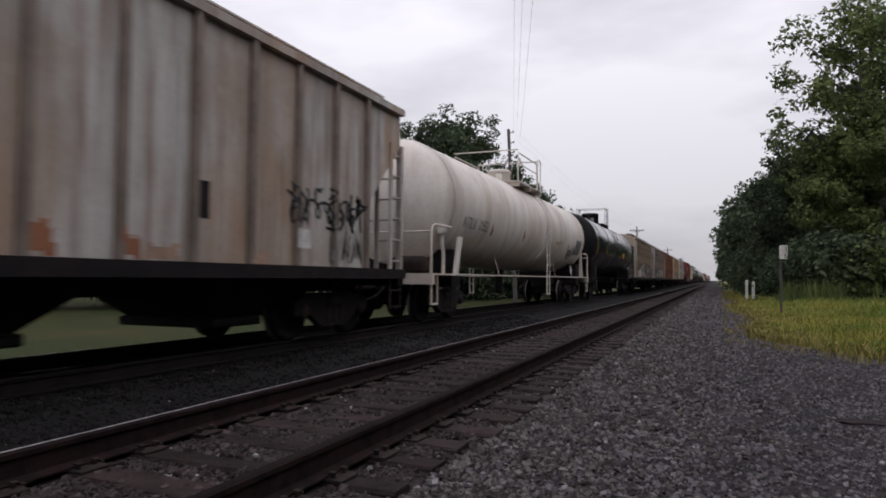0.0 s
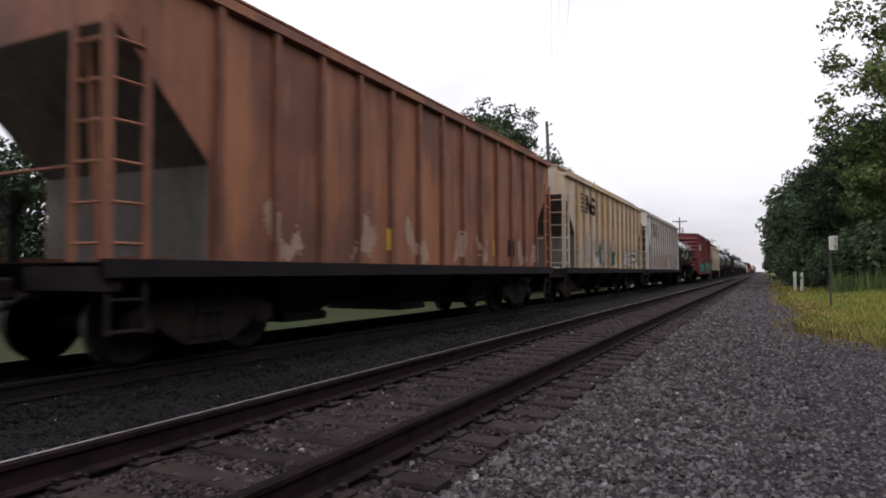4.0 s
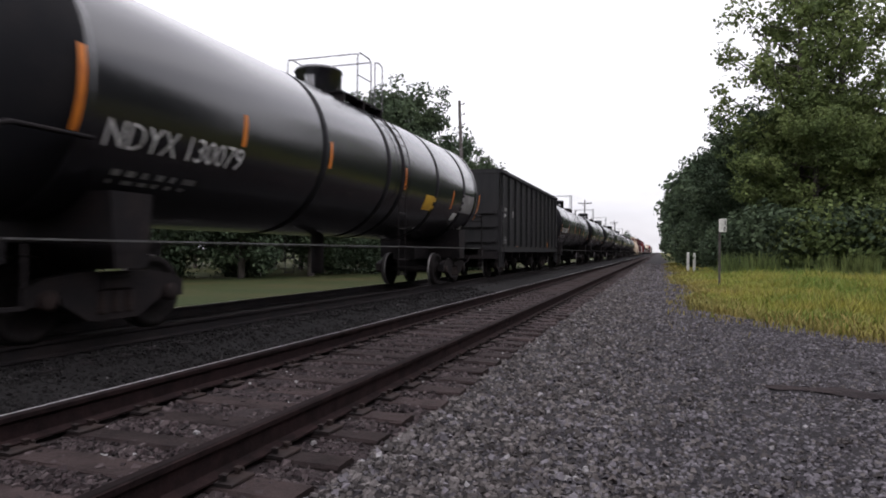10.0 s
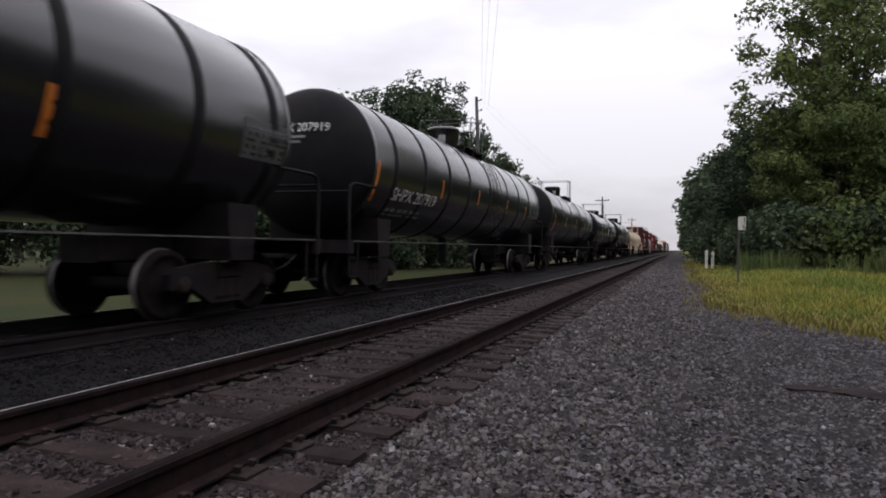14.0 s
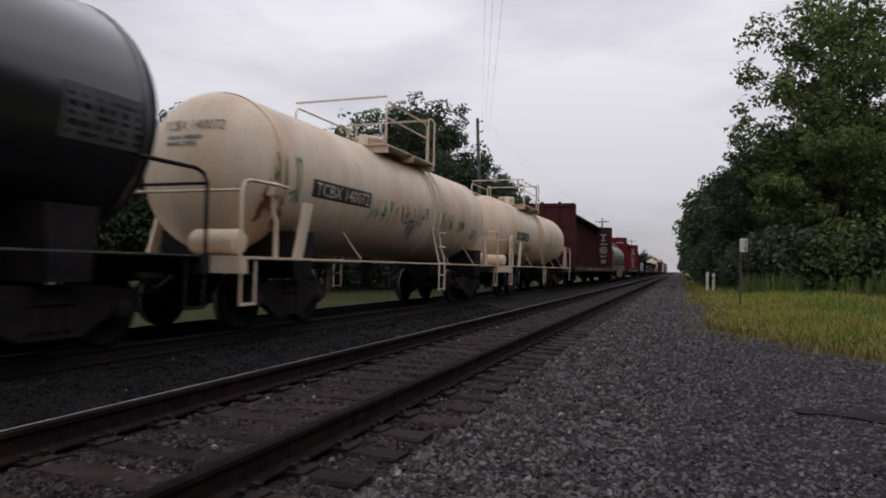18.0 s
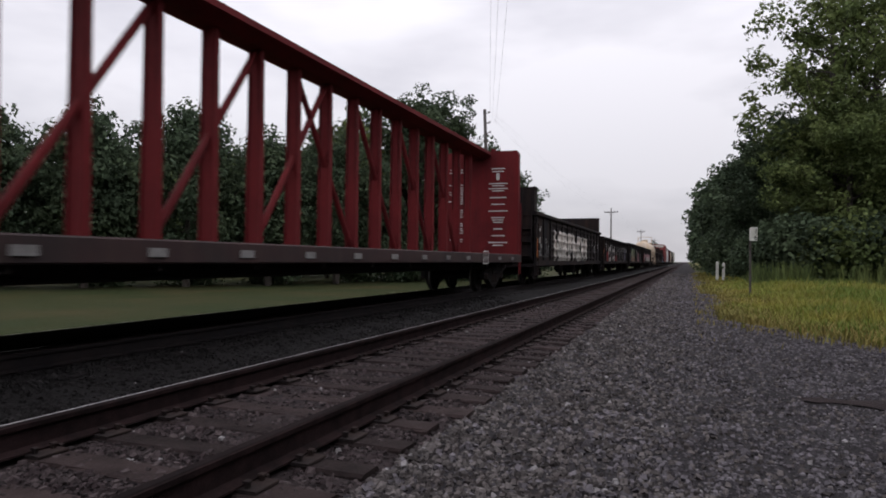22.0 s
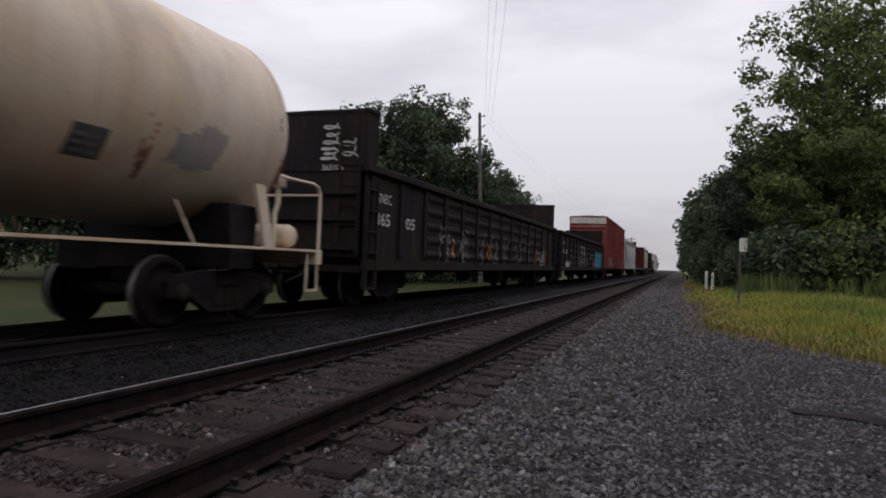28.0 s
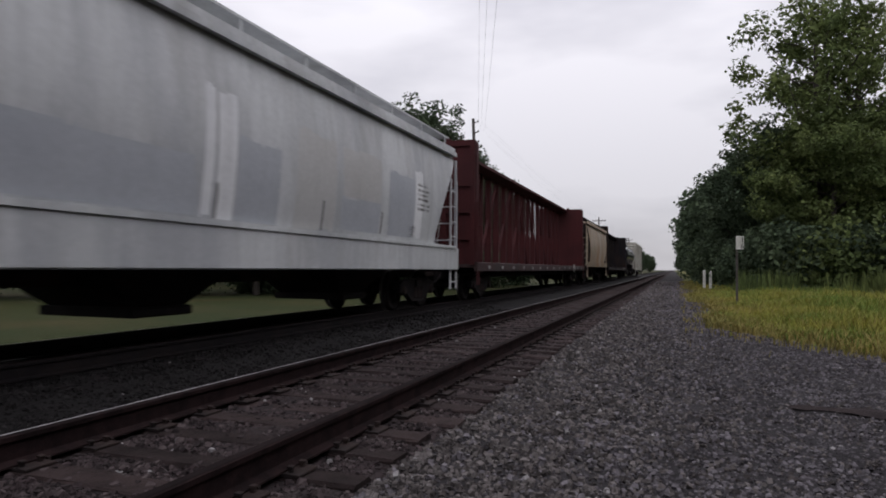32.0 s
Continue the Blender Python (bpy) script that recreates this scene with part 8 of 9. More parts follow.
    c, hl, bow, sf = tank_car("black tank car with white lettering", 200.9, 217.8, "black_tank", 1.52, 2.82, (-0.3, 0.05, 0.15, 0.45, 0.75), side_rail="rail_grey", dome_r=0.5, dome_h=0.6)
    before = set(c.children)
    text_fit(c, "NDYX 130079", -6.9, -4.5, 2.27, 0.3, sf)
    head_number(c, hl, "NDYX 130079", 1.52, 2.82, x0=-0.75, x1=0.5, dz=0.62, h=0.2)
    print_block(c, -6.6, -5.2, 1.75, 1.95, sf, "letter_grey", 9, 2)
    tapes(c, sf, [(-7.3, 2.2, 3.08), (-4.55, 2.45, 2.9), (-2.02, 2.45, 2.92), (1.6, 2.4, 2.9), (5.3, 2.2, 2.7), (8.0, 2.0, 2.8)])
    smear(c, 3.1, 3.9, 2.05, 2.42, sf, "yellow_mark", 3, 0.05, "yellow panel", "data_panel", 0.0)
    smear(c, 6.2, 7.4, 2.15, 2.68, sf, "letter_grey", 4, 0.05, "grey data panel", "data_panel", 0.0)
    smear(c, 5.7, 6.1, 1.9, 2.1, sf, "letter_white", 6, 0.05, "white sticker", "sticker", 0.0)
    placard(c, 7.35, 1.6, sf)
    shift_marks(c, before, -0.2)

    c, hl, sf = coal_gondola(220.2, 234.01)
    flat = flat_surface(1.445)
    smear(c, -0.58, -0.07, 2.35, 3.1, flat, "letter_white", 3, 0.03, "torn white poster", "poster", 0.08)
    tapes(c, flat, [(-3.7, 1.1, 1.55), (0.9, 1.1, 1.5), (4.0, 1.1, 1.5)])
    smear(c, -4.64, -4.38, 2.35, 2.6, flat, "letter_grey", 5, 0.05, "small stencil frame", "stencil_panel", 0.0)
    print_block(c, -6.3, -5.75, 2.3, 2.75, flat, "letter_white", 10, 2)
    print_block(c, -6.3, -5.6, 1.3, 1.6, flat, "letter_grey", 11, 3)


def train_second():
    def black(label, lead, tail, text, a, b, z, rings, tapes_, size=0.27, mat="letter_white", dome_r=0.45, dome_h=0.55, tmat="black_tank", r=1.53, dome_y=0.0, cz=2.84, dy=0.0):
        c, hl, bow, sf = tank_car(label, lead, tail, tmat, r, cz, rings, side_rail="rail_grey", dome_r=dome_r, dome_h=dome_h, dome_y=dome_y)
        before = set(c.children)
        if text:
            text_fit(c, text, a, b, z, size, sf, mat)
            head_number(c, hl, text, r, cz, "letter_white", -0.48, 0.76, 0.5)
            print_block(c, a, b - 0.5, z - 0.45, z - 0.25, sf, "letter_grey", int(lead) % 17, 2)
        tapes(c, sf, tapes_)
        shift_marks(c, before, dy)
        smear(c, hl - 2.1, hl - 1.0, 2.2, 2.75, sf, "dim_panel", 4, 0.05, "grey data panel", "data_panel", 0.0)
        print_block(c, hl - 2.05, hl - 1.05, 2.25, 2.7, sf, "black_tank", int(lead) % 13, 5)
        return c, hl, sf

    black("black tank car with orange reflectors", 235.6, 253.2, "CRDX 250057", -6.85, -4.15, 2.33, (-0.5, -0.1, 0.3, 0.55, 0.8), [(-7.1, 1.9, 2.68), (-3.9, 2.25, 2.7), (-0.55, 2.25, 2.68), (2.05, 2.25, 2.7), (4.8, 2.2, 2.7), (8.42, 1.9, 2.75)], r=1.47, cz=2.69, dy=-0.76)
    black("black tank car with a plain shell", 254.1, 268.4, "GATX 73331", -4.45, -2.4, 2.25, (0.0,), [(-5.35, 1.9, 2.5), (-2.3, 2.05, 2.5), (0.2, 2.05, 2.5), (2.56, 2.05, 2.52), (4.68, 2.05, 2.53), (7.4, 1.8, 2.6)], r=1.48, cz=2.70, dy=-0.94)
    black("dull black tank car with worn paint", 269.4, 285.2, "GATX 3364", -5.6, -3.6, 2.2, (-0.62, -0.3, 0.05, 0.4, 0.65, 0.86), [(-6.3, 1.9, 2.6), (-3.5, 2.1, 2.55), (3.4, 2.0, 2.5)], 0.28, "letter_grey", tmat="black_tank", r=1.5, cz=2.72, dy=-0.49)
    black("long black tank car with many seams", 286.2, 304.21, "SHPX 207919", -6.9, -4.3, 2.12, (-0.8, -0.6, -0.4, -0.2, 0.05, 0.3, 0.5, 0.7), [(-7.8, 1.9, 2.7), (-4.0, 2.22, 2.68), (-0.83, 2.27, 2.7), (2.6, 2.2, 2.65), (5.6, 2.1, 2.6)], 0.27, dome_r=0.5, dome_h=0.6, r=1.48, cz=2.70)
    black("black tank car with a tall railing", 305.7, 323.18, "", 0, 0, 0, (-0.55, -0.2, 0.25, 0.6), [(-6.9, 1.9, 2.7), (-3.6, 2.2, 2.65), (0.2, 2.2, 2.65), (3.9, 2.2, 2.65)], r=1.45, cz=2.67)
    c, hl, sf = black("black tank car with a white tag", 324.6, 342.2, "", 0, 0, 0, (0.45,), [(-4.2, 2.3, 2.7), (-1.47, 2.25, 2.65), (4.03, 2.1, 2.6)], dome_r=0.6, dome_h=0.35, r=1.39, cz=2.60)
    scrawl(c, -3.52, -2.77, 1.9, 2.12, sf, "spray_chalk", 21, 4, 0.045)
    scrawl(c, -2.92, -1.07, 1.5, 2.0, sf, "spray_chalk", 22, 4, 0.06)
    stencil(c, 0.53, 1.11, 2.25, 2.82, sf, lambda u, v: (u - 0.5) ** 2 + (v - 0.5) ** 2 < 0.25, "letter_white", "sticker", "pale round patch", 0.03)
    smear(c, 2.53, 3.13, 1.55, 1.8, sf, "spray_sage", 3, 0.05)
    placard(c, 7.6, 1.4, flat_surface(1.47))
    lifted = lambda y, z: sf(y, z) + 0.009
    print_block(c, 6.72, 7.76, 2.42, 2.7, lifted, "letter_white", 31, 4)
    print_block(c, 6.72, 7.76, 2.24, 2.36, lifted, "letter_white", 32, 2)
    stencil(c, 6.4, 6.95, 1.62, 1.82, sf, lambda u, v: (np.abs(u - 0.5) > 0.44) | (np.abs(v - 0.5) > 0.42), "letter_grey", "stencil_panel", "thin white stencil frame", 0.015)
    black("black tank car with a low platform", 343.6, 361.3, "TCBX 251521", -7.0, -4.3, 2.3, (-0.55, -0.25, 0.3), [(-7.6, 1.9, 2.6), (-1.05, 2.25, 2.7), (3.0, 2.2, 2.7), (5.4, 2.2, 2.7)], 0.24, "letter_grey", 0.6, 0.45, r=1.43, cz=2.64, dy=-0.59)

    c, hl, bow, sf = tank_car("stained cream tank car with green and blue tags", 361.9, 375.4, "cream_tank", 1.28, 2.46, (), "cream_tank", 1, True, belt=True, dome_r=0.35, dome_h=0.35)
    head_number(c, hl, "TCBX 140072", 1.28, 2.46, "letter_black", -0.5, 0.6, 0.55, 0.16, 2, 0.55)
    smear(c, -4.6, -2.4, 2.14, 2.44, sf, "black_paint", 3, 0.05, "black number panel", "number_panel", 0.0)
    text_fit(c, "TCBX 140072", -4.5, -2.5, 2.29, 0.22, lambda y, z: sf(y, z) + 0.006, "cream_tank")
    for a, b, z0, z1, m, k in ((-2.4, -1.3, 1.9, 2.4, "spray_teal", 31), (-1.2, 0.0, 1.95, 2.4, "spray_navy", 32), (0.05, 0.8, 1.95, 2.45, "spray_green", 33), (1.75, 2.6, 1.95, 2.42, "spray_green", 34), (3.2, 3.7, 2.0, 2.3, "letter_black", 35), (4.4, 5.2, 1.85, 2.15, "letter_black", 36), (-5.7, -4.9, 1.95, 2.75, "spray_green", 37), (-0.3, 0.3, 1.6, 2.1, "spray_navy", 38)):
        scrawl(c, a, b, z0, z1, sf, m, k, 4, 0.045)
    smear(c, -5.9, -5.2, 1.55, 2.7, sf, "rust_hopper", 8, 0.06, "rust stain", "rust_stain", 0.45)

    c, hl, bow, sf = tank_car("stained cream tank car with a dark number panel", 377.0, 390.81, "cream_tank", 1.28, 2.46, (), "cream_tank", 1, True, belt=True, dome_r=0.35, dome_h=0.35, dome_y=-1.9)
    smear(c, -5.1, -2.95, 2.12, 2.42, sf, "black_paint", 3, 0.05, "black number panel", "number_panel", 0.0)
    text_fit(c, "TCBX  140074", -5.0, -3.05, 2.27, 0.23, lambda y, z: sf(y, z) + 0.006, "cream_tank")
    scrawl(c, -3.2, -2.0, 1.65, 2.0, sf, "letter_black", 41, 4, 0.045)
    scrawl(c, 0.6, 2.2, 1.95, 2.25, sf, "letter_black", 42, 5, 0.04)
    print_block(c, -4.9, -3.6, 1.85, 2.0, sf, "letter_grey", 12, 2)

    def beam_print(c, hl, seed):
        for e, y in ((1, hl - 0.29), (-1, -hl + 0.29)):
            rnd = random.Random(seed + e)
            for side in (0.35, -1.15):
                s = Shape()
                z = 4.25
                while z > 1.5:
                    if z > 3.75 and z < 4.1:
                        s.box(side + 0.3, side + 0.42, y - 0.004 * (e > 0), y + 0.004 * (e < 0), z - 0.25, z)
                        z -= 0.35
                        continue
                    w = rnd.uniform(0.3, 0.75)
                    s.box(side + 0.37 - w / 2, side + 0.37 + w / 2, y - 0.004 * (e > 0), y + 0.004 * (e < 0), z - 0.035, z)
                    z -= rnd.choice((0.08, 0.1, 0.24))
                part("warning_print", s, "letter_white", c, "white warning print as plain bars")

    c, hl = centerbeam("empty dark red centerbeam flatcar", 392.5, 415.03, "maroon_beam")
    beam_print(c, hl, 3)
    for y in (-5.0, -1.9, 0.8, 3.2):
        smear(c, y, y + 0.55, 0.98, 1.12, flat_surface(1.512), "reflector", 3, 0.05, "orange reflective strip", "reflector", 0.0)
    c, hl = coil_car(416.7, 430.9)
    hood = lambda y, z: np.where(np.asarray(z) < 2.55, 1.424, 1.40 * np.sqrt(np.maximum(1 - ((np.asarray(z) - 2.55) / 1.12) ** 2, 0.01)))
    fr = flat_surface(1.444)
    text_fit(c, "165630", -4.2, -3.0, 1.2, 0.2, fr, "letter_black")
    smear(c, -5.55, -5.1, 1.15, 1.36, fr, "reflector", 3, 0.05, "orange reflective strip", "reflector", 0.0)
    mural(c, -2.0, -0.4, 1.65, 2.25, hood, "CLON", 0.06, "spray_black", "spray_chalk", "", 51, cell=0.025, label="black graffiti letters with a white edge")
    mural(c, -0.3, 1.45, 1.6, 2.28, hood, "ST", 0.08, "spray_black", "spray_chalk", "", 52, cell=0.025, label="black graffiti letters with a white edge")
    scrawl(c, -4.9, -3.2, 1.9, 2.6, hood, "spray_chalk", 53, 4, 0.06)
    scrawl(c, -5.2, -2.8, 2.9, 3.2, hood, "spray_chalk", 54, 6, 0.05)
    smear(c, -2.0, 0.75, 0.42, 1.3, fr, "rust_hopper", 5, 0.06, "rust brown panel", "paint_patch", 0.08)
    scrawl(c, -1.6, 0.6, 0.45, 0.95, fr, "spray_chalk", 55, 5, 0.05)
    for y in (-1.2, 0.4, 4.6):
        smear(c, y, y + 0.45, 1.2, 1.34, fr, "reflector", 3, 0.05, "orange reflective strip", "reflector", 0.0)
    smear(c, 2.25, 2.6, 0.8, 1.12, fr, "letter_white", 5, 0.05, "white data frame", "data_panel", 0.0)
    c, hl = centerbeam("empty bright red centerbeam flatcar", 433.16, 456.16)
    beam_print(c, hl, 8)
    s = Shape()
    for k in range(8):
        if k != 3:
            s.box(0.3 + k * 0.1, 0.37 + k * 0.1, -hl - 0.066, -hl - 0.062, 4.2, 4.32)
    part("number_bars", s, "letter_white", c)


def train_third():
    WH = "letter_white"
    c, hl, sf = gondola("worn black gondola with a large white graffiti piece", 458.47, 478.89, bulkhead=(True, True))
    text_fit(c, "GNBC", -9.55, -8.9, 2.25, 0.2, sf, "letter_white")
    text_fit(c, "365", -9.55, -8.95, 1.8, 0.24, sf)
    text_fit(c, "001", -8.3, -7.7, 1.8, 0.24, sf, "letter_grey")
    scrawl(c, -9.6, -8.7, 1.15, 1.65, sf, "spray_chalk", 61, 3, 0.07)
    scrawl(c, -8.6, -7.2, 1.1, 1.7, sf, "spray_grey", 62, 5, 0.05)
    mural(c, -6.2, 4.4, 0.82, 2.42, sf, "HEEFNENR", 0.24, "spray_bone", "spray_black", "", 63, shade="spray_black", second="spray_primer", cell=0.045, ow=0.06, label="huge off-white block-letter graffiti piece")
    scrawl(c, 5.9, 8.0, 1.4, 2.3, sf, "spray_chalk", 64, 3, 0.05)
    scrawl(c, 8.7, 9.4, 1.5, 2.25, sf, "spray_chalk", 65, 1, 0.06)
    tapes(c, sf, [(9.86, 1.1, 1.92), (-9.86, 1.1, 1.92)])

    c, hl, sf = gondola("worn black gondola with black and white block letters", 480.3, 500.66, zt=2.66, corrugated=False)
    text_fit(c, "GNBC", -8.78, -7.95, 2.14, 0.2, sf)
    text_fit(c, "6540", -8.78, -8.1, 1.82, 0.2, sf)
    tapes(c, sf, [(-9.83, 1.1, 1.92), (9.83, 1.1, 1.8)])
    smear(c, -7.3, -6.6, 0.85, 1.7, sf, "spray_red", 3)
    mural(c, -6.9, -1.7, 0.8, 2.2, sf, "WH", 0.2, "spray_black", "letter_white", "", 66, shade="spray_black", ow=0.2, label="black W and H outlined in white")
    smear(c, -1.75, -0.1, 0.82, 1.5, sf, "spray_red", 5)
    scrawl(c, -1.05, -0.2, 1.45, 2.15, sf, "letter_white", 67, 3, 0.06)
    mural(c, 0.3, 5.8, 0.8, 2.25, sf, "SHSFT", 0.10, "coal_gon", "spray_chalk", "", 68, ow=0.035, label="graffiti letters drawn in white outline")
    loop_tag(c, 6.35, 7.25, 0.85, 2.3, sf, "spray_chalk", 9, 0.04)
    loop_tag(c, 6.5, 7.1, 1.1, 2.1, lambda y, z: sf(y, z) + 0.004, "spray_violet", 6, 0.06)
    scrawl(c, 6.4, 7.2, 0.8, 1.2, sf, "spray_chalk", 69, 3, 0.06)
    loop_tag(c, 7.5, 8.5, 1.72, 2.1, sf, "spray_chalk", 7, 0.03, False)
    loop_tag(c, 7.6, 8.4, 1.78, 2.04, sf, "spray_grey", 5, 0.04, False)
    plate(c, "data_strip", 7.5, 8.5, 0.98, 1.03, 1.447, "letter_grey", "worn grey data strip")

    c, hl, sf = gondola("worn black gondola with green and salmon graffiti", 502.08, 522.49, zt=2.8, corrugated=False)
    scrawl(c, -9.9, -9.1, 1.7, 2.05, sf, "spray_chalk", 71, 4, 0.06)
    smear(c, -8.8, -7.95, 1.0, 2.0, sf, "spray_grey", 4, 0.06)
    text_fit(c, "4519", -8.7, -8.05, 1.55, 0.2, lambda y, z: sf(y, z) + 0.005)
    mural(c, -6.4, -1.5, 0.82, 2.4, sf, "SOUR", 0.36, "spray_sage", "spray_mint", "spray_green", 72, second="spray_salmon", grow=0.1, label="green and salmon graffiti piece")
    smear(c, 0.0, 0.62, 1.45, 2.35, sf, "letter_white", 5, 0.04, "white panel", "paint_patch", 0.03)
    scrawl(c, 0.1, 0.55, 1.5, 2.2, lambda y, z: sf(y, z) + 0.004, "black_paint", 73, 2, 0.05)
    scrawl(c, 1.0, 1.6, 1.0, 2.0, sf, "spray_grey", 74, 2, 0.06)
    mural(c, 1.8, 5.4, 0.85, 2.15, sf, "MOG".replace("M", "H"), 0.27, "spray_pink", "spray_primer", "", 75, label="pink graffiti piece")
    scrawl(c, 6.2, 9.2, 1.0, 2.1, sf, "spray_grey", 76, 6, 0.06)

    c, hl, sf = gondola("worn black gondola with pink graffiti", 524.0, 544.9, zt=2.8)
    smear(c, -9.0, -7.0, 0.85, 1.9, sf, "spray_red", 6)
    mural(c, -6.5, 6.5, 0.85, 2.2, sf, "PINEHRO", 0.3, "spray_pink", "spray_black", "", 77, second="spray_primer", cell=0.06, label="pink graffiti piece with black gaps")

    c, hl, bow, sf = tank_car("stained cream tank car with faded patches", 546.4, 561.3, "cream_tank", 1.5, 2.82, (), "cream_tank", 1, True, dome_r=0.5, dome_h=0.45)
    text_fit(c, "APRX  1002", -6.35, -4.7, 2.43, 0.26, sf, "letter_black")
    smear(c, -5.9, -5.0, 1.9, 2.15, sf, "letter_grey", 4, 0.06)
    smear(c, 4.0, 5.0, 2.0, 2.6, sf, "faded_blue", 5, 0.06, "blue-grey faded patch", "paint_patch", 0.2)
    smear(c, 2.75, 3.2, 1.92, 2.24, sf, "letter_black", 7, 0.05, "dark data panel", "data_panel", 0.0)
    print_block(c, 2.79, 3.16, 1.96, 2.2, lambda y, z: sf(y, z) + 0.004, "letter_grey", 17, 3)
    for y in (-7.0, -4.2, 0.6, 3.6, 6.1):
        smear(c, y, y + 0.25, 1.8, 3.0, sf, "rust_hopper", int(y * 8) + 90, 0.06, "rust stain", "rust_stain", 0.45)

    for lead, tail, num, seed in ((562.8, 583.14, "105", 80), (584.6, 604.92, "056", 90)):
        c, hl, sf = gondola("worn black gondola with faded tags and raised ends" if num == "105" else "worn black gondola with a cyan graffiti piece", lead, tail, zt=2.74, bulkhead=(num == "105", True), bulk_h=1.06)
        text_fit(c, "GNBC", -9.6 if num == "105" else -9.17, -8.9 if num == "105" else -8.58, 2.2, 0.2, sf)
        text_fit(c, "365", -9.6 if num == "105" else -9.2, -8.95 if num == "105" else -8.6, 1.78, 0.25, sf)
        text_fit(c, num, -8.28 if num == "105" else -8.27, -7.6, 1.78, 0.25, sf)
        if num == "105":
            for k in range(9):
                scrawl(c, -6.0 + k * 1.6, -5.1 + k * 1.6, 0.9, 1.9, sf, "spray_grey", seed + k, 2, 0.06)
            tapes(c, sf, [(-4.9, 1.1, 1.6), (-1.5, 1.1, 1.6), (5.6, 1.0, 1.6), (8.0, 1.0, 1.7), (9.82, 1.1, 1.9)])
            scrawl(c, 6.4, 7.6, 0.95, 1.7, sf, "spray_chalk", 99, 3, 0.06)
        else:
            mural(c, -8.5, -7.0, 0.85, 1.35, sf, "AETWH", 0.05, "spray_chalk", "", "", 91, cell=0.025, label="white graffiti letters")
            mural(c, -3.3, 0.5, 0.82, 2.3, sf, "SEEU", 0.16, "coal_gon", "spray_chalk", "", 92, ow=0.04, label="graffiti letters drawn in white outline")
            scrawl(c, 2.25, 3.2, 1.55, 2.05, sf, "spray_chalk", 93, 6, 0.028)
            smear(c, 3.6, 5.3, 0.82, 1.6, sf, "spray_red", 7)
            smear(c, 9.0, 9.9, 0.9, 1.8, sf, "spray_red", 8)
            mural(c, 4.9, 9.7, 0.82, 2.12, sf, "SEAFE", 0.165, "spray_cyan", "spray_navy", "spray_azure", 94, ow=0.035, grow=0.26, label="cyan graffiti piece on a red cloud")
            tapes(c, sf, [(1.0, 1.1, 1.6), (-6.0, 1.1, 1.6)])

    c, hl, sf = boxcar("tall red boxcar with grey primer patches", 606.92, 625.57, "red_tall", 5.15, 0.9, 9, (-2.15, 2.65), 2, True)
    flat = flat_surface(1.482)
    for text, a, b, z in (("AO", -8.4, -7.85, 2.3), ("K", -7.57, -7.3, 2.3), ("411", -8.4, -7.88, 1.78), ("177", -7.65, -7.18, 1.78)):
        text_fit(c, text, a, b, z, 0.26, lambda y, zz: sf(y, zz) * 0 + 1.56)
    smear(c, -7.0, -4.7, 0.95, 2.0, sf, "spray_primer", 5, 0.07, "grey primer patch over old paint", "paint_patch", 0.2)
    smear(c, -4.6, -2.4, 0.98, 1.8, sf, "spray_primer", 6, 0.07, "grey primer patch over old paint", "paint_patch", 0.25)
    smear(c, 2.84, 4.76, 0.95, 1.97, sf, "spray_primer", 8, 0.05, "grey primer patch over old paint", "paint_patch", 0.22)
    smear(c, 4.82, 5.62, 0.93, 1.85, sf, "letter_grey", 18, 0.05, "grey primer patch over old paint", "paint_patch", 0.3)
    smear(c, 6.63, 9.15, 0.95, 1.8, sf, "spray_primer", 19, 0.05, "grey primer patch over old paint", "paint_patch", 0.35)
    scrawl(c, 3.0, 5.6, 1.0, 1.7, sf, "spray_chalk", 101, 5, 0.04)
    smear(c, -9.1, -8.7, 1.5, 2.4, flat, "spray_chalk", 9, 0.05, "worn white stencil", "paint_patch", 0.45)
    for y, z, w, h in ((-1.16, 1.79, 0.21, 0.26), (-1.01, 2.12, 0.17, 0.19), (1.33, 1.76, 0.27, 0.32), (1.46, 2.1, 0.2, 0.24), (0.61, 3.14, 0.22, 0.22), (0.22, 2.69, 0.1, 0.37)):
        smear(c, y, y + w, z, z + h, sf, "spray_chalk", int(z * 10 + y * 3), 0.03, "worn white stencil", "paint_patch", 0.12)
    print_block(c, 1.2, 2.09, 4.1, 4.7, sf, "letter_white", 14, 4)
    print_block(c, 1.77, 2.14, 3.15, 3.45, sf, "letter_grey", 15, 3)
    smear(c, -8.5, -8.05, 1.05, 1.25, flat, "letter_white", 4, 0.05, "white data panel", "data_panel", 0.0)

    c, hl, bow = bowed_hopper("light grey covered hopper with bowed sides", 627.56, 647.41, "light_hopper", 4.0, "light_hopper", drop=0.6, walk_h=0.52, zb=1.55)
    sf = lambda y, z: np.array([bow(v) for v in np.asarray(z).ravel()]).reshape(np.shape(z))
    smear(c, -7.85, -6.75, 2.68, 3.14, sf, "yellow_mark", 3, 0.05, "yellow mark panel", "mark_panel", 0.0)
    text_fit(c, "UTCX", -7.7, -6.9, 2.92, 0.22, lambda y, z: sf(y, z) + 0.005, "black_paint")
    text_fit(c, "54080", -7.85, -6.72, 2.32, 0.27, sf, "letter_black")
    print_block(c, -7.85, -6.25, 1.72, 1.95, sf, "letter_grey", 15, 3)
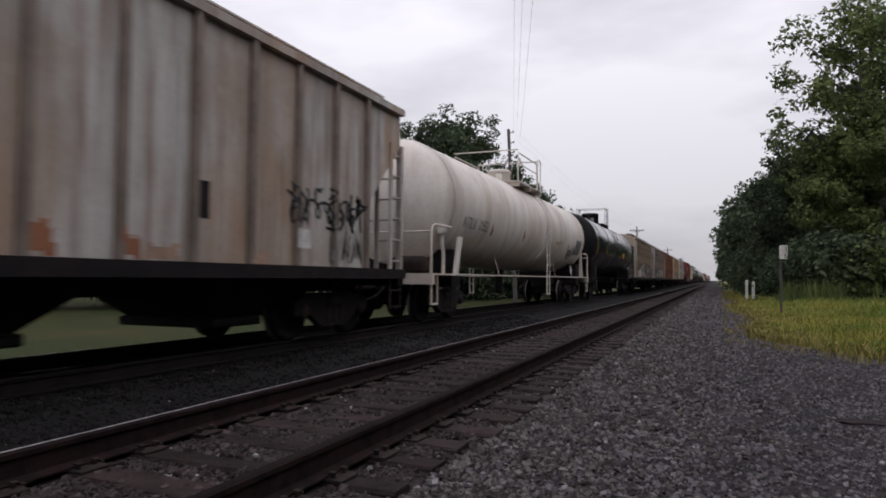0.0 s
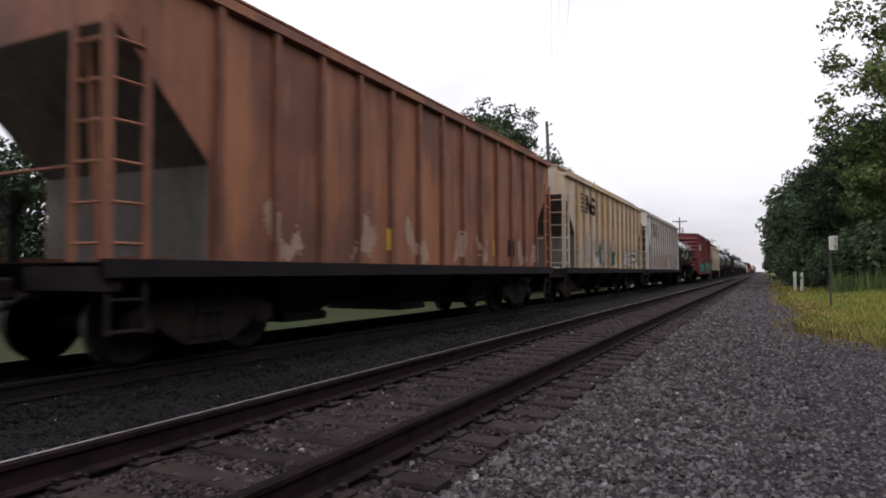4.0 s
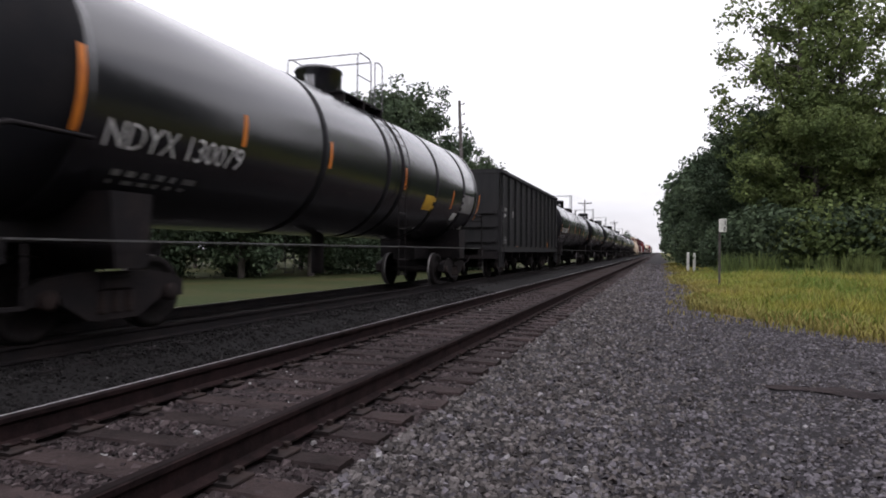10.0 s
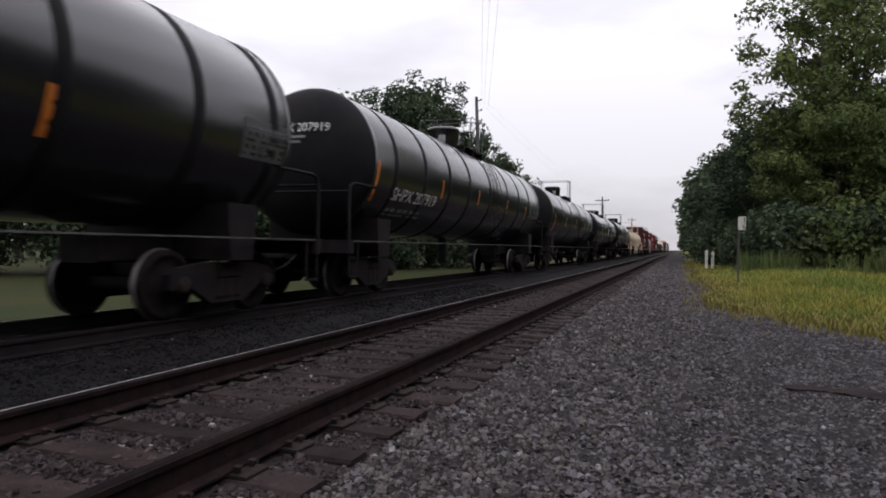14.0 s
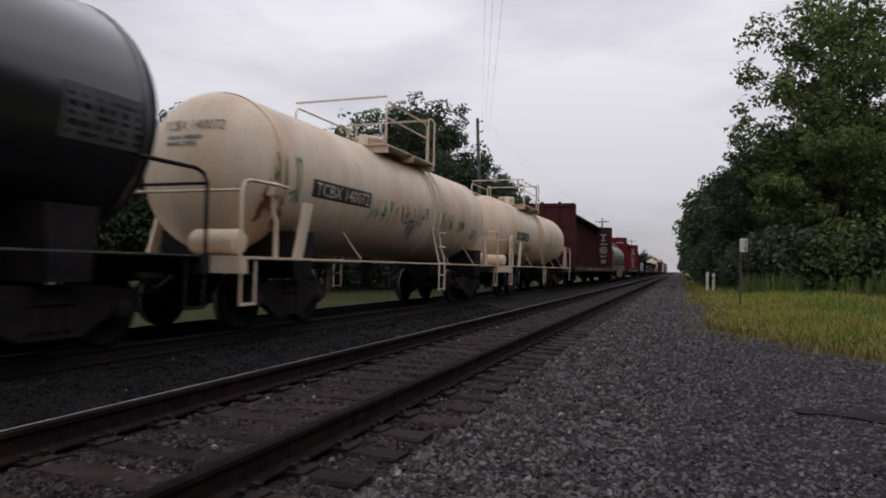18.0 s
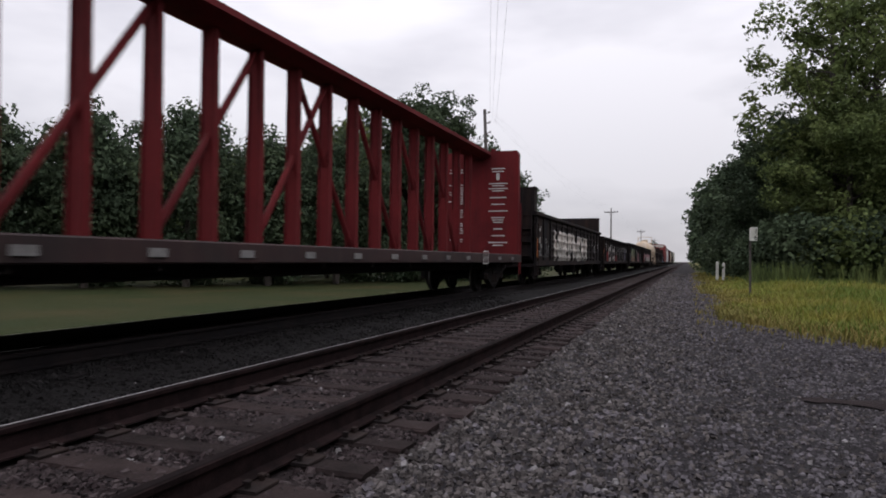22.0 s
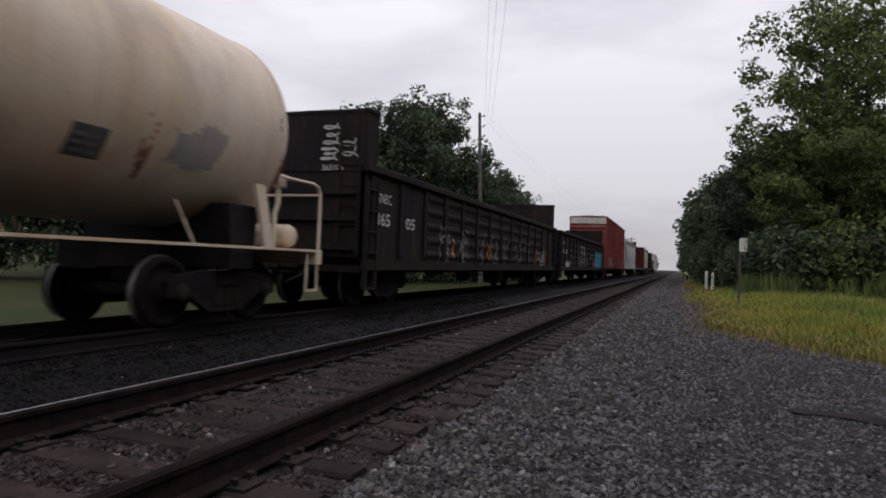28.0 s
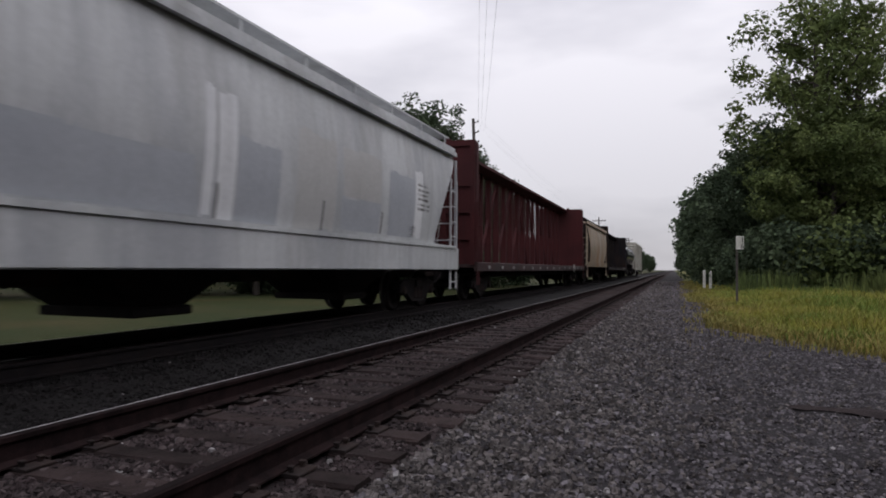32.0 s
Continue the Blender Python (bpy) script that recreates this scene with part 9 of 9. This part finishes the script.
    for k, (a, b, z0, z1, m) in enumerate(((-6.4, -0.25, 1.62, 2.38, "dull_blue_grey"), (-0.2, 0.42, 1.6, 3.3, "pale_touch_up"), (0.47, 1.45, 1.6, 2.75, "dull_blue_grey"), (1.9, 3.15, 1.6, 3.2, "warm_grey_patch"), (3.35, 5.0, 1.66, 2.25, "dull_blue_grey"), (3.35, 5.0, 2.25, 3.15, "warm_grey_patch"), (5.35, 6.7, 1.66, 3.0, "dull_blue_grey"), (6.75, 7.2, 1.66, 3.2, "pale_touch_up"), (-8.6, -8.0, 1.7, 3.1, "pale_touch_up"))):
        smear(c, a, b, z0, z1, sf, m, 140 + k, 0.04, "buffed patch of mismatched grey paint", "paint_patch", 0.03)
    tapes(c, sf, [(0.07, 1.6, 2.06), (2.75, 1.6, 2.1), (5.05, 1.66, 2.1), (8.4, 1.6, 2.2)], "letter_grey", 0.035)
    tapes(c, sf, [(-8.3, 1.65, 2.2)])
    print_block(c, 6.9, 7.6, 2.3, 2.95, sf, "letter_grey", 23, 6)
    for a, b in ((-7.2, -6.95), (6.5, 6.9)):
        smear(c, a, b, 1.68, 1.95, sf, "letter_black", 4, 0.05, "dark data box", "data_panel", 0.0)

    c, hl = centerbeam("empty dark red centerbeam flatcar near the tail", 649.3, 673.5, "maroon_beam")
    bowed_hopper("pale covered hopper with bowed sides", 675.2, 688.5, "tan_hopper", 4.1)
    centerbeam("empty dark centerbeam flatcar", 690.3, 713.0, "dark_gon")
    tank_car("black tank car near the tail of the train", 714.6, 731.0, "black_tank")
    boxcar("pale tall boxcar at the tail of the train", 733.0, 751.0, "pale_box", 5.0, 0.9, 8, (-1.5, 1.5))


train_first()
train_second()
train_third()


# ---- movement ----
def rolling(car_mid, y):
    """Times, frame by frame, at which a wheelset rolls past, between its rest far ahead and far behind."""
    t0, t1 = (car_mid + y - 70) / SPEED, (car_mid + y + 14) / SPEED
    first, last = max(0, math.ceil(t0 * FPS)), min(32 * FPS, math.floor(t1 * FPS))
    return [f / FPS for f in sorted({0, *range(first, last + 1), 32 * FPS})]


def motions():
    for car, mid in CARS:
        walk(car, [(t, pose(TRACK_X, mid - SPEED * t, RAIL_TOP)) for t in (0, 8, 16, 24, 32)])
    middle = dict((car.name, mid) for car, mid in CARS)
    for wheelset, cy in WHEELS:
        bogie = wheelset.parent
        mid, y = middle[bogie.parent.name], bogie.location.y + cy
        times = rolling(mid, y)
        turn = [math.degrees(SPEED * min(max(t, times[1]), times[-2]) / 0.457) for t in times]
        walk(wheelset, [(t, pose(0, cy, 0.457, a)) for t, a in zip(times, turn)])


motions()
